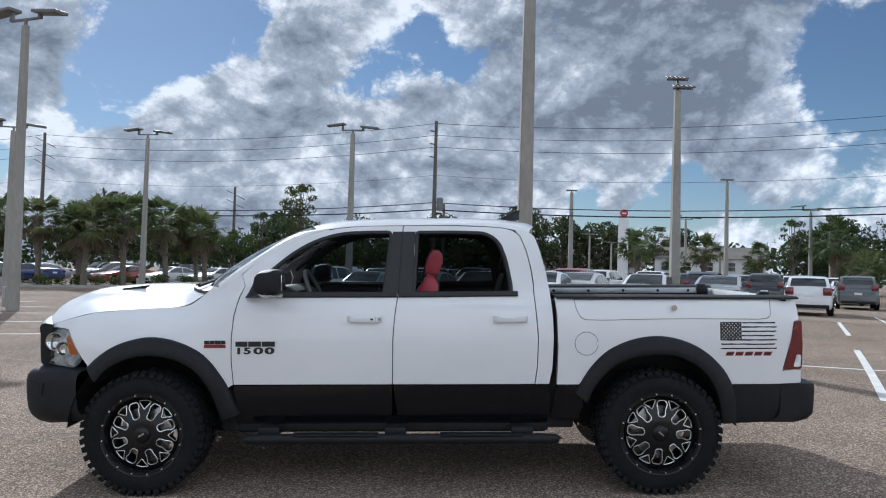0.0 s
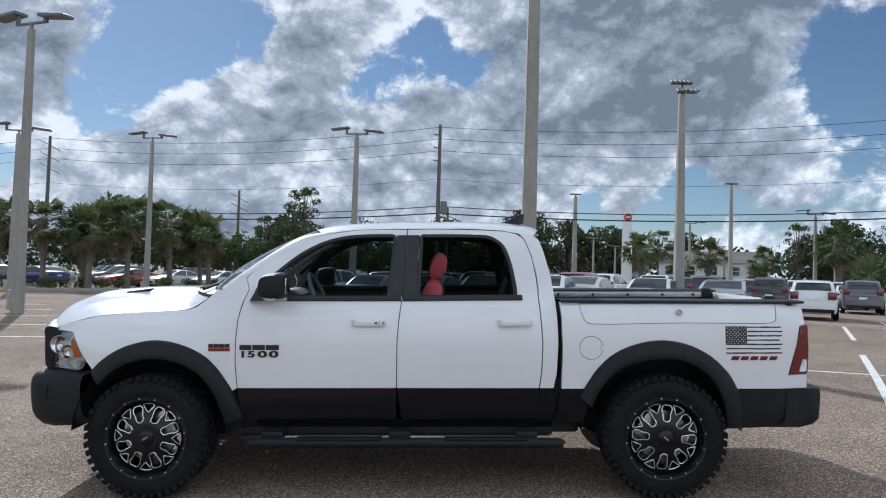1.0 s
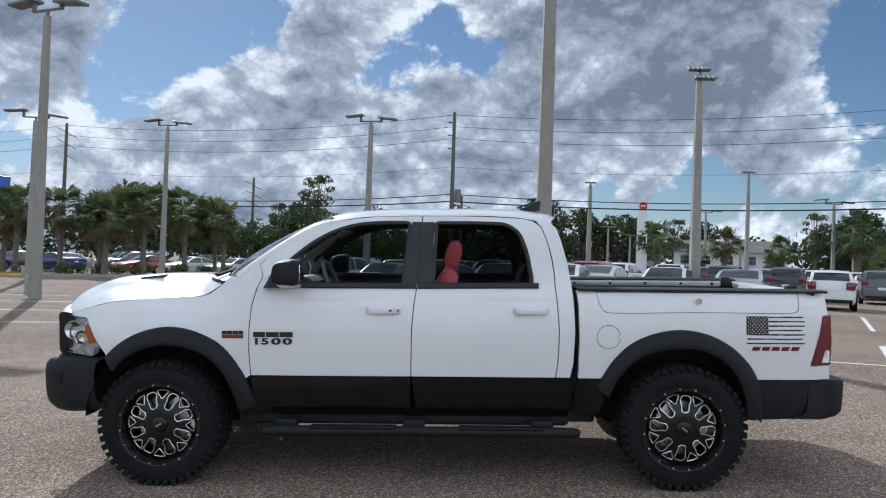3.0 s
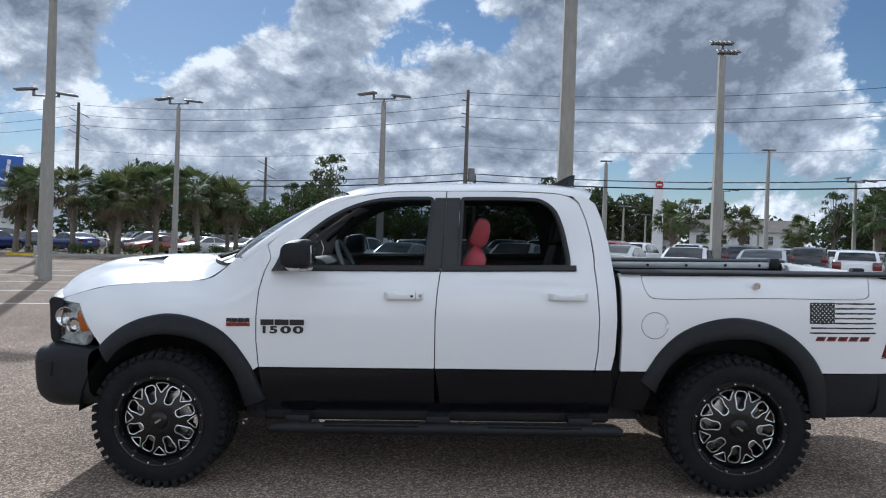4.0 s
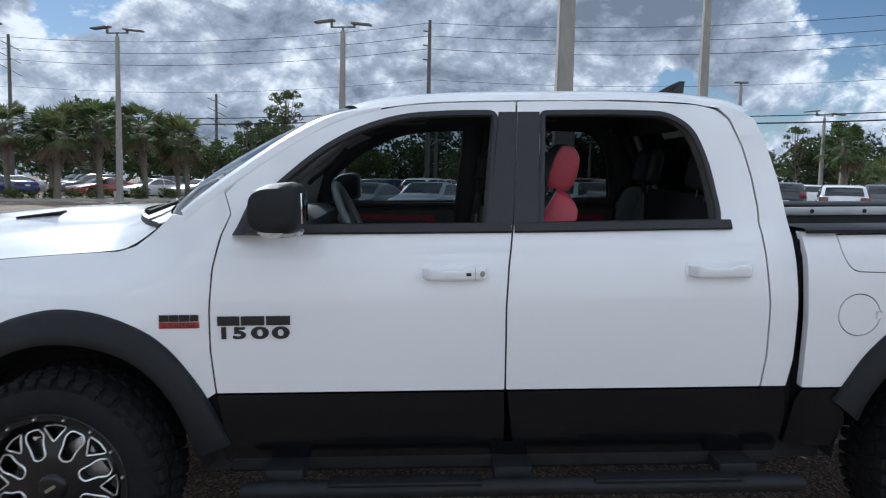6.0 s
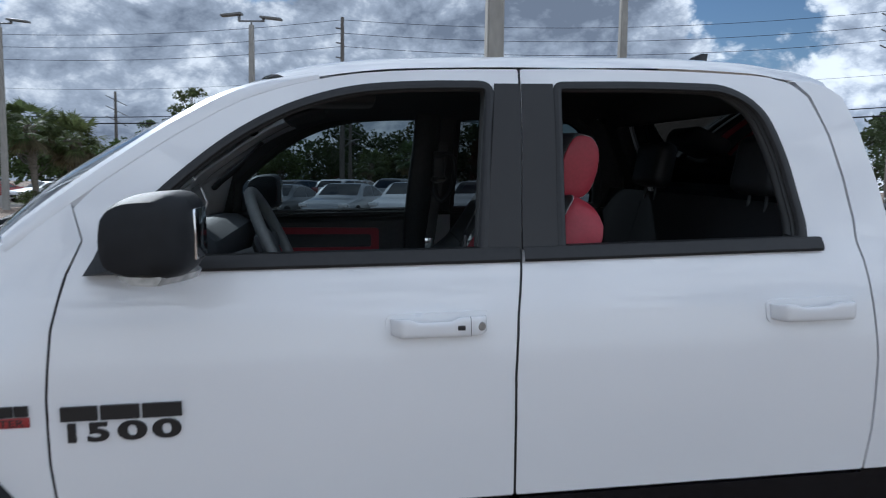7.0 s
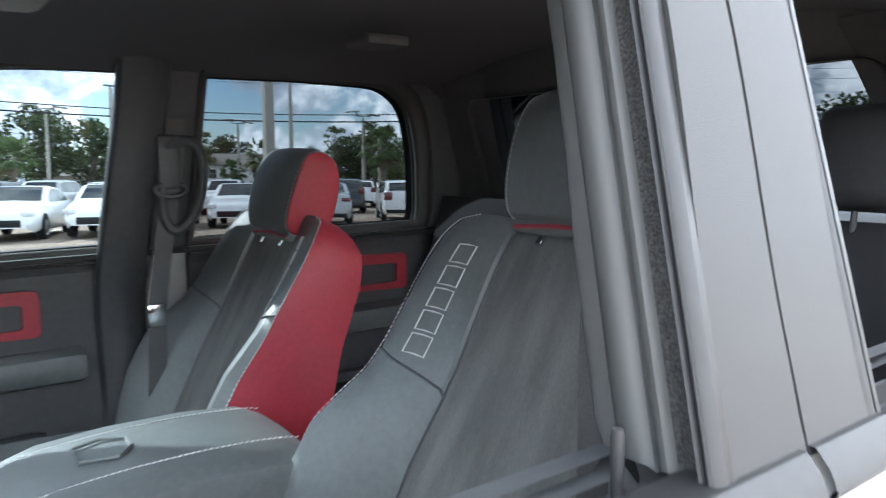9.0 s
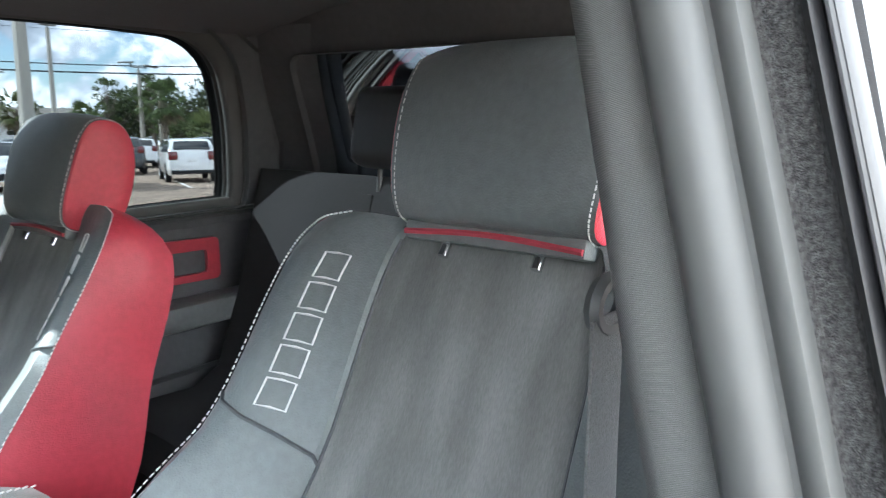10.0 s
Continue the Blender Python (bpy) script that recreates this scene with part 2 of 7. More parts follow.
def asphalt_material():
    m, nt, b = nodes_of("weathered_asphalt")
    N, L = nt.nodes.new, nt.links.new
    tc = N("ShaderNodeTexCoord")

    def tex(kind, scale, detail=3.0):
        n = N(kind)
        n.inputs["Scale"].default_value = scale
        if kind == "ShaderNodeTexNoise":
            n.inputs["Detail"].default_value = detail
        L(tc.outputs["Object"], n.inputs["Vector"])
        return n

    stones = tex("ShaderNodeTexVoronoi", 85.0)
    ramp = N("ShaderNodeValToRGB")
    e = ramp.color_ramp.elements
    e[0].position, e[0].color = 0.0, (0.088, 0.070, 0.056, 1)
    e[1].position, e[1].color = 1.0, (0.60, 0.465, 0.365, 1)
    mid = ramp.color_ramp.elements.new(0.55)
    mid.color = (0.208, 0.162, 0.128, 1)
    L(stones.outputs["Color"], ramp.inputs[0])
    big, mid_n, fine = tex("ShaderNodeTexNoise", 0.22, 5.0), tex("ShaderNodeTexNoise", 1.7, 6.0), tex("ShaderNodeTexNoise", 150.0, 2.0)
    col = ramp.outputs[0]
    for n, lo, hi in ((big, 0.82, 1.16), (mid_n, 0.88, 1.12), (fine, 0.80, 1.2)):
        r = N("ShaderNodeMapRange")
        L(n.outputs["Fac"], r.inputs[0])
        r.inputs[1].default_value, r.inputs[2].default_value = 0.3, 0.7
        r.inputs[3].default_value, r.inputs[4].default_value = lo, hi
        v = N("ShaderNodeVectorMath")
        v.operation = "SCALE"
        L(col, v.inputs[0])
        L(r.outputs[0], v.inputs["Scale"])
        col = v.outputs[0]
    L(col, b.inputs["Base Color"])
    b.inputs["Roughness"].default_value = 0.95
    b.inputs["Specular IOR Level"].default_value = 0.12
    bp = N("ShaderNodeBump")
    bp.inputs["Strength"].default_value, bp.inputs["Distance"].default_value = 0.8, 0.004
    L(stones.outputs["Distance"], bp.inputs["Height"])
    L(bp.outputs[0], b.inputs["Normal"])
    return m


M["asphalt"] = asphalt_material()
M["concrete"] = surface("weathered_concrete", (0.36, 0.345, 0.32), 0.85, grain=0.10, scale=30, stain=0.15, stain_scale=1.2, bump=0.002, bump_scale=90)
M["pole"] = surface("concrete_lamp_pole", (0.30, 0.285, 0.255), 0.85, grain=0.10, scale=12, stain=0.18, stain_scale=0.8, stretch=(1, 1, 0.3))
M["lamp_metal"] = surface("weathered_lamp_metal", (0.16, 0.16, 0.155), 0.5, metal=0.3, stain=0.1)
M["wood_pole"] = surface("grey_timber_pole", (0.13, 0.115, 0.10), 0.9, grain=0.25, scale=20, stretch=(1, 1, 0.1))
M["wire"] = surface("cable_black", (0.02, 0.02, 0.022), 0.7)
M["line_paint"] = surface("worn_white_road_paint", (0.66, 0.65, 0.62), 0.8, grain=0.16, scale=60, stain=0.12, stain_scale=4)
M["yellow_paint"] = surface("worn_yellow_kerb_paint", (0.62, 0.44, 0.04), 0.8, grain=0.16, scale=40, stain=0.15, stain_scale=3)
M["leather"] = surface("black_leather", (0.118, 0.128, 0.127), 0.42, grain=0.08, scale=90, bump=0.0007, bump_scale=420, stain=0.10, stain_scale=7, rough_var=0.08)
M["red_leather"] = surface("red_leather", (0.35, 0.031, 0.048), 0.45, grain=0.08, scale=90, bump=0.0007, bump_scale=420, stain=0.08, stain_scale=7, rough_var=0.06)
M["suede"] = surface("dark_grey_suede", (0.150, 0.150, 0.143), 0.95, grain=0.12, scale=240, stain=0.26, stain_scale=8, stretch=(1, 2.6, 0.5), bump=0.0009, bump_scale=900)
M["stitch"] = surface("light_grey_thread", (0.55, 0.55, 0.53), 0.8)
M["soft_black"] = surface("soft_black_trim", (0.060, 0.063, 0.066), 0.5, grain=0.1, scale=60, bump=0.0005, bump_scale=700, stain=0.1, stain_scale=5)
M["headliner"] = surface("charcoal_headliner_cloth", (0.100, 0.104, 0.112), 0.95, grain=0.12, scale=300, bump=0.0008, bump_scale=1100)
# darker copies of the seat materials: the dim rear cab is put into their colour
M["bench"] = surface("shade_darkened_bench_cloth", (0.012, 0.012, 0.014), 0.95, grain=0.1, scale=200, bump=0.0006, bump_scale=800)
M["shaded_leather"] = surface("shade_darkened_bench_leather", (0.028, 0.029, 0.031), 0.5, grain=0.08, scale=90, bump=0.0006, bump_scale=420)
M["carpet"] = surface("black_carpet", (0.012, 0.012, 0.013), 1.0, grain=0.3, scale=200, bump=0.003, bump_scale=500)
M["felt"] = surface("felt_window_channel", (0.045, 0.045, 0.045), 1.0, grain=0.7, scale=420, bump=0.003, bump_scale=1200)
M["frame_grey"] = surface("grey_rubber_door_frame", (0.055, 0.057, 0.056), 0.58, stain=0.12, stain_scale=12, rough_var=0.08, stretch=(1, 1, 0.3))
M["belt_web"] = surface("grey_woven_belt", (0.10, 0.10, 0.10), 0.8, grain=0.2, scale=500, bump=0.001, bump_scale=900)


def weave_material(name, colour):
    """A ribbed woven cloth: fine slanted ribs in relief and tone."""
    m, nt, b = nodes_of(name)
    N, L = nt.nodes.new, nt.links.new
    tc, mp, wv = N("ShaderNodeTexCoord"), N("ShaderNodeMapping"), N("ShaderNodeTexWave")
    mp.inputs["Rotation"].default_value = (0.3, radians(25), 0.5)
    L(tc.outputs["Object"], mp.inputs["Vector"])
    wv.bands_direction = "Z"
    wv.inputs["Scale"].default_value, wv.inputs["Distortion"].default_value = 420.0, 1.0
    wv.inputs["Detail"].default_value, wv.inputs["Detail Scale"].default_value = 2.0, 3.0
    L(mp.outputs[0], wv.inputs["Vector"])
    r = N("ShaderNodeMapRange")
    L(wv.outputs["Fac"], r.inputs[0])
    r.inputs[3].default_value, r.inputs[4].default_value = 0.7, 1.25
    v = N("ShaderNodeVectorMath")
    v.operation = "SCALE"
    v.inputs[0].default_value = colour
    L(r.outputs[0], v.inputs["Scale"])
    L(v.outputs[0], b.inputs["Base Color"])
    b.inputs["Roughness"].default_value = 0.8
    bp = N("ShaderNodeBump")
    bp.inputs["Strength"].default_value, bp.inputs["Distance"].default_value = 0.8, 0.0006
    L(wv.outputs["Fac"], bp.inputs["Height"])
    L(bp.outputs[0], b.inputs["Normal"])
    return m


M["weave"] = weave_material("ribbed_pillar_cloth", (0.125, 0.128, 0.126))


def leaf_material(name, colour, vary=0.35):
    """Leaves: tone varies from clump to clump, some light passes through."""
    m, nt, b = nodes_of(name)
    N, L = nt.nodes.new, nt.links.new
    g = N("ShaderNodeNewGeometry")
    hsv = N("ShaderNodeHueSaturation")
    hsv.inputs["Color"].default_value = (*colour, 1)
    r1, r2 = N("ShaderNodeMapRange"), N("ShaderNodeMapRange")
    L(g.outputs["Random Per Island"], r1.inputs[0])
    r1.inputs[3].default_value, r1.inputs[4].default_value = 1 - vary, 1 + vary
    oi = N("ShaderNodeObjectInfo")
    L(oi.outputs["Random"], r2.inputs[0])
    r2.inputs[3].default_value, r2.inputs[4].default_value = 0.475, 0.525
    L(r1.outputs[0], hsv.inputs["Value"])
    L(r2.outputs[0], hsv.inputs["Hue"])
    L(hsv.outputs[0], b.inputs["Base Color"])
    b.inputs["Roughness"].default_value = 0.7
    b.inputs["Specular IOR Level"].default_value = 0.25
    tl, mix, out = N("ShaderNodeBsdfTranslucent"), N("ShaderNodeMixShader"), nt.nodes["Material Output"]
    L(hsv.outputs[0], tl.inputs[0])
    mix.inputs[0].default_value = 0.3
    L(b.outputs[0], mix.inputs[1])
    L(tl.outputs[0], mix.inputs[2])
    L(mix.outputs[0], out.inputs[0])
    return m


M["leaf"] = leaf_material("oak_leaves", (0.080, 0.102, 0.036))
M["leaf_dark"] = leaf_material("dense_woodland_leaves", (0.050, 0.068, 0.028))
M["palm_leaf"] = leaf_material("palm_fronds", (0.095, 0.122, 0.046))
M["palm_dry"] = leaf_material("dry_palm_fronds", (0.13, 0.105, 0.060))
M["bark"] = surface("grey_bark", (0.13, 0.11, 0.09), 0.95, grain=0.3, scale=18, bump=0.01, bump_scale=30)
M["palm_bark"] = surface("palm_trunk_boots", (0.17, 0.145, 0.115), 0.95, grain=0.35, scale=14, bump=0.02, bump_scale=22)
M["mulch"] = surface("brown_mulch_and_grass", (0.10, 0.095, 0.045), 0.95, grain=0.4, scale=25, stain=0.4, stain_scale=1.5)
M["building_white"] = surface("white_rendered_wall", (0.72, 0.72, 0.70), 0.8, stain=0.06, stain_scale=0.5, grain=0.04, scale=6)
M["roof_grey"] = surface("grey_brown_shingle", (0.16, 0.145, 0.13), 0.9, grain=0.2, scale=5, stain=0.15, stain_scale=0.6)
M["sign_blue"] = surface("blue_sign_panel", (0.02, 0.09, 0.38), 0.35, stain=0.05)
M["sign_red"] = surface("red_sign_disc", (0.45, 0.02, 0.03), 0.35)
M["sign_white"] = surface("white_sign_panel", (0.78, 0.78, 0.78), 0.4, stain=0.04)
CAR = {}
for nm, col, me in (("white", (0.78, 0.78, 0.78), 0.0), ("silver", (0.42, 0.43, 0.44), 0.4), ("grey", (0.10, 0.105, 0.11), 0.3), ("black", (0.014, 0.014, 0.016), 0.0), ("blue", (0.012, 0.03, 0.16), 0.2), ("red", (0.28, 0.012, 0.012), 0.0), ("navy", (0.012, 0.016, 0.05), 0.1), ("pearl", (0.62, 0.62, 0.60), 0.1)):
    CAR[nm] = surface(nm + "_car_paint", col, 0.3, metal=me, coat=1.0, stain=0.03, rough_var=0.05)
M["car_glass"] = surface("dark_car_glass", (0.012, 0.015, 0.017), 0.06, spec=0.8, stain=0.2, stain_scale=1.5)
M["car_rim"] = surface("alloy_rim", (0.42, 0.42, 0.43), 0.3, metal=0.9)

# ---- mesh helpers ----
def part(name, bm, material, parent, label="", smooth=True, recalc=True):
    """Links a bmesh as one mesh object under a thing or a part."""
    if recalc:
        bmesh.ops.recalc_face_normals(bm, faces=bm.faces)
    me = bpy.data.meshes.new(name)
    bm.to_mesh(me)
    bm.free()
    for m in material if isinstance(material, (list, tuple)) else [material]:
        me.materials.append(m)
    if smooth:
        me.polygons.foreach_set("use_smooth", [True] * len(me.polygons))
        me.set_sharp_from_angle(angle=radians(38))
    ob = new(name, me)
    if parent is not None:
        ob.parent = parent
    if label:
        tagged(ob, label)
    return ob


def thing(name, label, category, m=None, group="", kind=""):
    ob = new(name)
    ob.empty_display_size = 0.2
    if m is not None:
        ob.matrix_basis = m
    return tagged(ob, label, category, group, kind)


def box(bm, x0, x1, y0, y1, z0, z1, bevel=0.0, m=None, seg=2):
    r = bmesh.ops.create_cube(bm, size=1.0)
    for v in r["verts"]:
        v.co = Vector(((x0 + x1) / 2 + v.co.x * (x1 - x0), (y0 + y1) / 2 + v.co.y * (y1 - y0), (z0 + z1) / 2 + v.co.z * (z1 - z0)))
    vs = r["verts"]
    if bevel:
        es = list({e for v in vs for e in v.link_edges})
        r2 = bmesh.ops.bevel(bm, geom=es, offset=bevel, segments=seg, profile=0.5, affect="EDGES")
        vs = r2["verts"] + [v for v in vs if v.is_valid]
    if m is not None:
        for v in set(vs):
            if v.is_valid:
                v.co = m @ v.co
    return bm


def grid(bm, rows, closed_u=False, closed_v=False):
    """A sheet of quads through rows of points."""
    vs = [[bm.verts.new(p) for p in row] for row in rows]
    nu, nv = len(vs), len(vs[0])
    for i in range(nu if closed_u else nu - 1):
        for j in range(nv if closed_v else nv - 1):
            a, b, c, d = vs[i][j], vs[(i + 1) % nu][j], vs[(i + 1) % nu][(j + 1) % nv], vs[i][(j + 1) % nv]
            if len({a, b, c, d}) == 4:
                bm.faces.new((a, b, c, d))
    return vs


def lathe(bm, profile, axis="y", n=48, centre=(0, 0, 0)):
    """Turns (radius, along) round an axis."""
    c = Vector(centre)
    rows = []
    for k in range(n):
        a = 2 * math.pi * k / n
        ca, sa = math.cos(a), math.sin(a)
        if axis == "y":
            rows.append([c + Vector((r * ca, h, r * sa)) for r, h in profile])
        elif axis == "z":
            rows.append([c + Vector((r * ca, r * sa, h)) for r, h in profile])
        else:
            rows.append([c + Vector((h, r * ca, r * sa)) for r, h in profile])
    return grid(bm, rows, closed_u=True)


def tube(bm, pts, radius, n=8, closed=False, flat=1.0, cap=True):
    """A round bar along a line of points; radius may be a list."""
    pts = [Vector(p) for p in pts]
    k = len(pts)
    rad = radius if isinstance(radius, (list, tuple)) else [radius] * k
    rows, up = [], None
    for i, p in enumerate(pts):
        a, b = pts[i - 1] if (i or closed) else p, pts[(i + 1) % k] if (i < k - 1 or closed) else p
        t = (b - a).normalized()
        if up is None:
            up = Vector((0, 0, 1)) if abs(t.z) < 0.9 else Vector((0, 1, 0))
        s = t.cross(up).normalized()
        up = s.cross(t).normalized()
        rows.append([p + rad[i] * (math.cos(2 * math.pi * j / n) * s + flat * math.sin(2 * math.pi * j / n) * up) for j in range(n)])
    vs = grid(bm, rows, closed_u=closed, closed_v=True)
    if cap and not closed:
        bm.faces.new(vs[0])
        bm.faces.new(list(reversed(vs[-1])))
    return vs


def rounded(pts, r=0.02, n=5):
    """A closed outline with rounded corners; a point may carry its own radius as a third number."""
    out, k = [], len(pts)
    for i in range(k):
        p, a, b = Vector(pts[i][:2]), Vector(pts[i - 1][:2]), Vector(pts[(i + 1) % k][:2])
        rr = pts[i][2] if len(pts[i]) > 2 else r
        if rr <= 0:
            out.append(p)
            continue
        da, db = a - p, b - p
        q = min(rr, 0.48 * da.length, 0.48 * db.length)
        s, e = p + da.normalized() * q, p + db.normalized() * q
        for j in range(n + 1):
            u = j / n
            out.append((1 - u) ** 2 * s + 2 * u * (1 - u) * p + u * u * e)
    return out


def curve_through(pts, n=8):
    """Points of a smooth line through the given ones."""
    P = [Vector(p) for p in pts]
    P = [2 * P[0] - P[1]] + P + [2 * P[-1] - P[-2]]
    out = []
    for i in range(1, len(P) - 2):
        a, b, c, d = P[i - 1], P[i], P[i + 1], P[i + 2]
        for j in range(n):
            u = j / n
            out.append(0.5 * (2 * b + (c - a) * u + (2 * a - 5 * b + 4 * c - d) * u * u + (3 * b - a - 3 * c + d) * u ** 3))
    out.append(P[-2].copy())
    return out


def inside(p, poly):
    x, y, hit = p[0], p[1], False
    for i in range(len(poly)):
        a, b = poly[i - 1], poly[i]
        if (a[1] > y) != (b[1] > y) and x < (b[0] - a[0]) * (y - a[1]) / (b[1] - a[1]) + a[0]:
            hit = not hit
    return hit


def spaced(poly, step):
    out = []
    for i in range(len(poly)):
        a, b = Vector(poly[i - 1][:2]), Vector(poly[i][:2])
        k = max(1, int((b - a).length / step))
        out += [a.lerp(b, j / k) for j in range(k)]
    return out


def panel(bm, outline, surf, holes=(), step=0.045, flange=0.02, off=0.0):
    """A pressed panel: the outline in (x, z) laid on the skin surf(x, z) -> y, with its edges turned in."""
    loops = [spaced(outline, step)] + [spaced(h, step) for h in holes]
    pts, edges = [], []
    for lp in loops:
        k0 = len(pts)
        pts += [Vector((p[0], p[1])) for p in lp]
        edges += [(k0 + i, k0 + (i + 1) % len(lp)) for i in range(len(lp))]
    xs, zs = [p.x for p in loops[0]], [p.y for p in loops[0]]
    nb = len(pts)
    bound = np.array([(p.x, p.y) for p in pts])
    x = min(xs) + step / 2
    while x < max(xs):
        z = min(zs) + step / 2
        while z < max(zs):
            if inside((x, z), loops[0]) and not any(inside((x, z), h) for h in loops[1:]):
                if np.min((bound[:, 0] - x) ** 2 + (bound[:, 1] - z) ** 2) > (0.45 * step) ** 2:
                    pts.append(Vector((x, z)))
            z += step
        x += step
    co, ed, fa, ov, oe, of = delaunay_2d_cdt(pts, edges, [], 0, 1e-5)
    sg = -1.0 if surf(0.5 * (min(xs) + max(xs)), 0.5 * (min(zs) + max(zs))) < 0 else 1.0
    vs = [bm.verts.new((p.x, surf(p.x, p.y) + sg * off, p.y)) for p in co]
    for f in fa:
        c = sum((co[i] for i in f), Vector((0, 0))) / len(f)
        if inside(c, loops[0]) and not any(inside(c, h) for h in loops[1:]):
            bm.faces.new([vs[i] for i in f])
    if flange:
        for lp in loops:
            a = [bm.verts.new((p.x, surf(p.x, p.y) + sg * off, p.y)) for p in lp]
            b = [bm.verts.new((p.x, surf(p.x, p.y) + sg * (off - flange), p.y)) for p in lp]
            for i in range(len(lp)):
                j = (i + 1) % len(lp)
                bm.faces.new((a[i], a[j], b[j], b[i]))
    bmesh.ops.delete(bm, geom=[v for v in bm.verts if not v.link_faces], context="VERTS")
    return bm


def smooth_step(a, b, x):
    u = min(1.0, max(0.0, (x - a) / (b - a)))
    return u * u * (3 - 2 * u)


def hermite(table):
    """A smooth function through a table of (position, value)."""
    xs = [a for a, _ in table]
    ys = [b for _, b in table]
    n = len(xs)
    sl = [(ys[i + 1] - ys[i]) / (xs[i + 1] - xs[i]) for i in range(n - 1)]
    ms = [sl[0]] + [0.0 if sl[i - 1] * sl[i] <= 0 else 2 * sl[i - 1] * sl[i] / (sl[i - 1] + sl[i]) for i in range(1, n - 1)] + [sl[-1]]

    def f(x):
        if x <= xs[0]:
            return ys[0] + ms[0] * (x - xs[0])
        if x >= xs[-1]:
            return ys[-1] + ms[-1] * (x - xs[-1])
        i = max(k for k in range(n - 1) if xs[k] <= x)
        h = xs[i + 1] - xs[i]
        u = (x - xs[i]) / h
        return ((1 + 2 * u) * (1 - u) ** 2 * ys[i] + u * (1 - u) ** 2 * h * ms[i] + u * u * (3 - 2 * u) * ys[i + 1] + u * u * (u - 1) * h * ms[i + 1])
    return f

# ---- the pickup truck: x runs from nose to tail with 0 at the front axle, y across, z up from the ground under it ----
cab_width = hermite([(0.36, 0.88), (0.50, 0.925), (0.60, 0.948), (0.74, 0.962), (0.95, 0.966), (1.10, 0.960), (1.20, 0.945), (1.28, 0.926),
                     (1.335, 0.904), (1.375, 0.880), (1.45, 0.857), (1.86, 0.727), (1.95, 0.60)])
fender_width = hermite([(0.36, 0.91), (0.60, 0.955), (0.80, 0.968), (0.98, 0.965), (1.08, 0.948), (1.16, 0.915), (1.22, 0.868), (1.27, 0.80), (1.33, 0.74), (1.46, 0.69)])
bed_width = hermite([(0.40, 0.93), (0.55, 0.968), (0.74, 0.985), (1.00, 0.990), (1.18, 0.982), (1.27, 0.966), (1.32, 0.948), (1.36, 0.915)])


def skin(x, z):
    """Half the truck's width at a place along it and a height."""
    w = smooth_step(0.10, 0.62, x)
    y = fender_width(z) * (1 - w) + cab_width(z) * w
    if x > 2.857:
        y = bed_width(z)
    if x < -0.30:
        y -= 0.30 * ((-0.30 - x) / 0.6) ** 2.2
    if x > 4.30:
        y -= 0.05 * ((x - 4.30) / 0.3) ** 2
    return y


def side(s, off=0.0):
    return lambda x, z: s * (skin(x, z) + off)


truck = thing("pickup_truck", "white four-door pickup truck with black arches and off-road tyres", "pickup truck", TRUCK)

# outlines in (x, z)
ARCH_F = [(0.640, 0.535), (0.612, 0.60), (0.562, 0.722), (0.511, 0.808), (0.433, 0.909), (0.335, 0.988), (0.179, 1.051), (0.015, 1.074), (-0.133, 1.050), (-0.250, 1.004), (-0.348, 0.938), (-0.420, 0.870)]
ARCH_F_IN = [(0.535, 0.49), (0.515, 0.575), (0.480, 0.68), (0.435, 0.765), (0.36, 0.855), (0.270, 0.915), (0.155, 0.955), (0.015, 0.972), (-0.110, 0.955), (-0.215, 0.915), (-0.300, 0.855), (-0.365, 0.780)]
ARCH_F_IN = [(0.03 + (a - 0.03) * 0.955, 0.50 + (b - 0.50) * 0.955) for a, b in ARCH_F_IN]
ARCH_R = [(2.99, 0.69), (3.03, 0.75), (3.113, 0.874), (3.231, 0.983), (3.388, 1.052), (3.565, 1.079), (3.742, 1.051), (3.899, 0.974), (4.017, 0.865), (4.080, 0.765), (4.105, 0.69), (4.12, 0.60), (4.13, 0.47)]
ARCH_R_IN = [(3.055, 0.62), (3.09, 0.715), (3.17, 0.825), (3.28, 0.912), (3.41, 0.958), (3.56, 0.976), (3.70, 0.963), (3.83, 0.905), (3.92, 0.825), (3.975, 0.735), (4.005, 0.65), (4.02, 0.58), (4.035, 0.47)]
ARCH_R_IN = [(3.57 + (a - 3.57) * 0.955, 0.50 + (b - 0.50) * 0.955) for a, b in ARCH_R_IN]
HOOD_SEAM = [(-0.800, 1.142), (-0.740, 1.158), (-0.595, 1.200), (-0.432, 1.238), (-0.228, 1.256), (-0.025, 1.268), (0.187, 1.278), (0.262, 1.300), (0.342, 1.360), (0.415, 1.425)]
DOOR_F = [(0.626, 1.352), (0.598, 1.225), (0.586, 1.067), (0.586, 0.909), (0.600, 0.745)]
TOP_LINE = [(0.470, 1.405), (0.534, 1.455), (0.657, 1.545), (0.781, 1.630), (0.904, 1.708), (1.069, 1.792), (1.274, 1.845), (1.480, 1.864), (1.785, 1.869), (2.139, 1.869), (2.469, 1.855), (2.562, 1.838)]
G = 0.0035


def shifted(pts, dx=0.0, dz=0.0):
    return [(p[0] + dx, p[1] + dz) for p in pts]


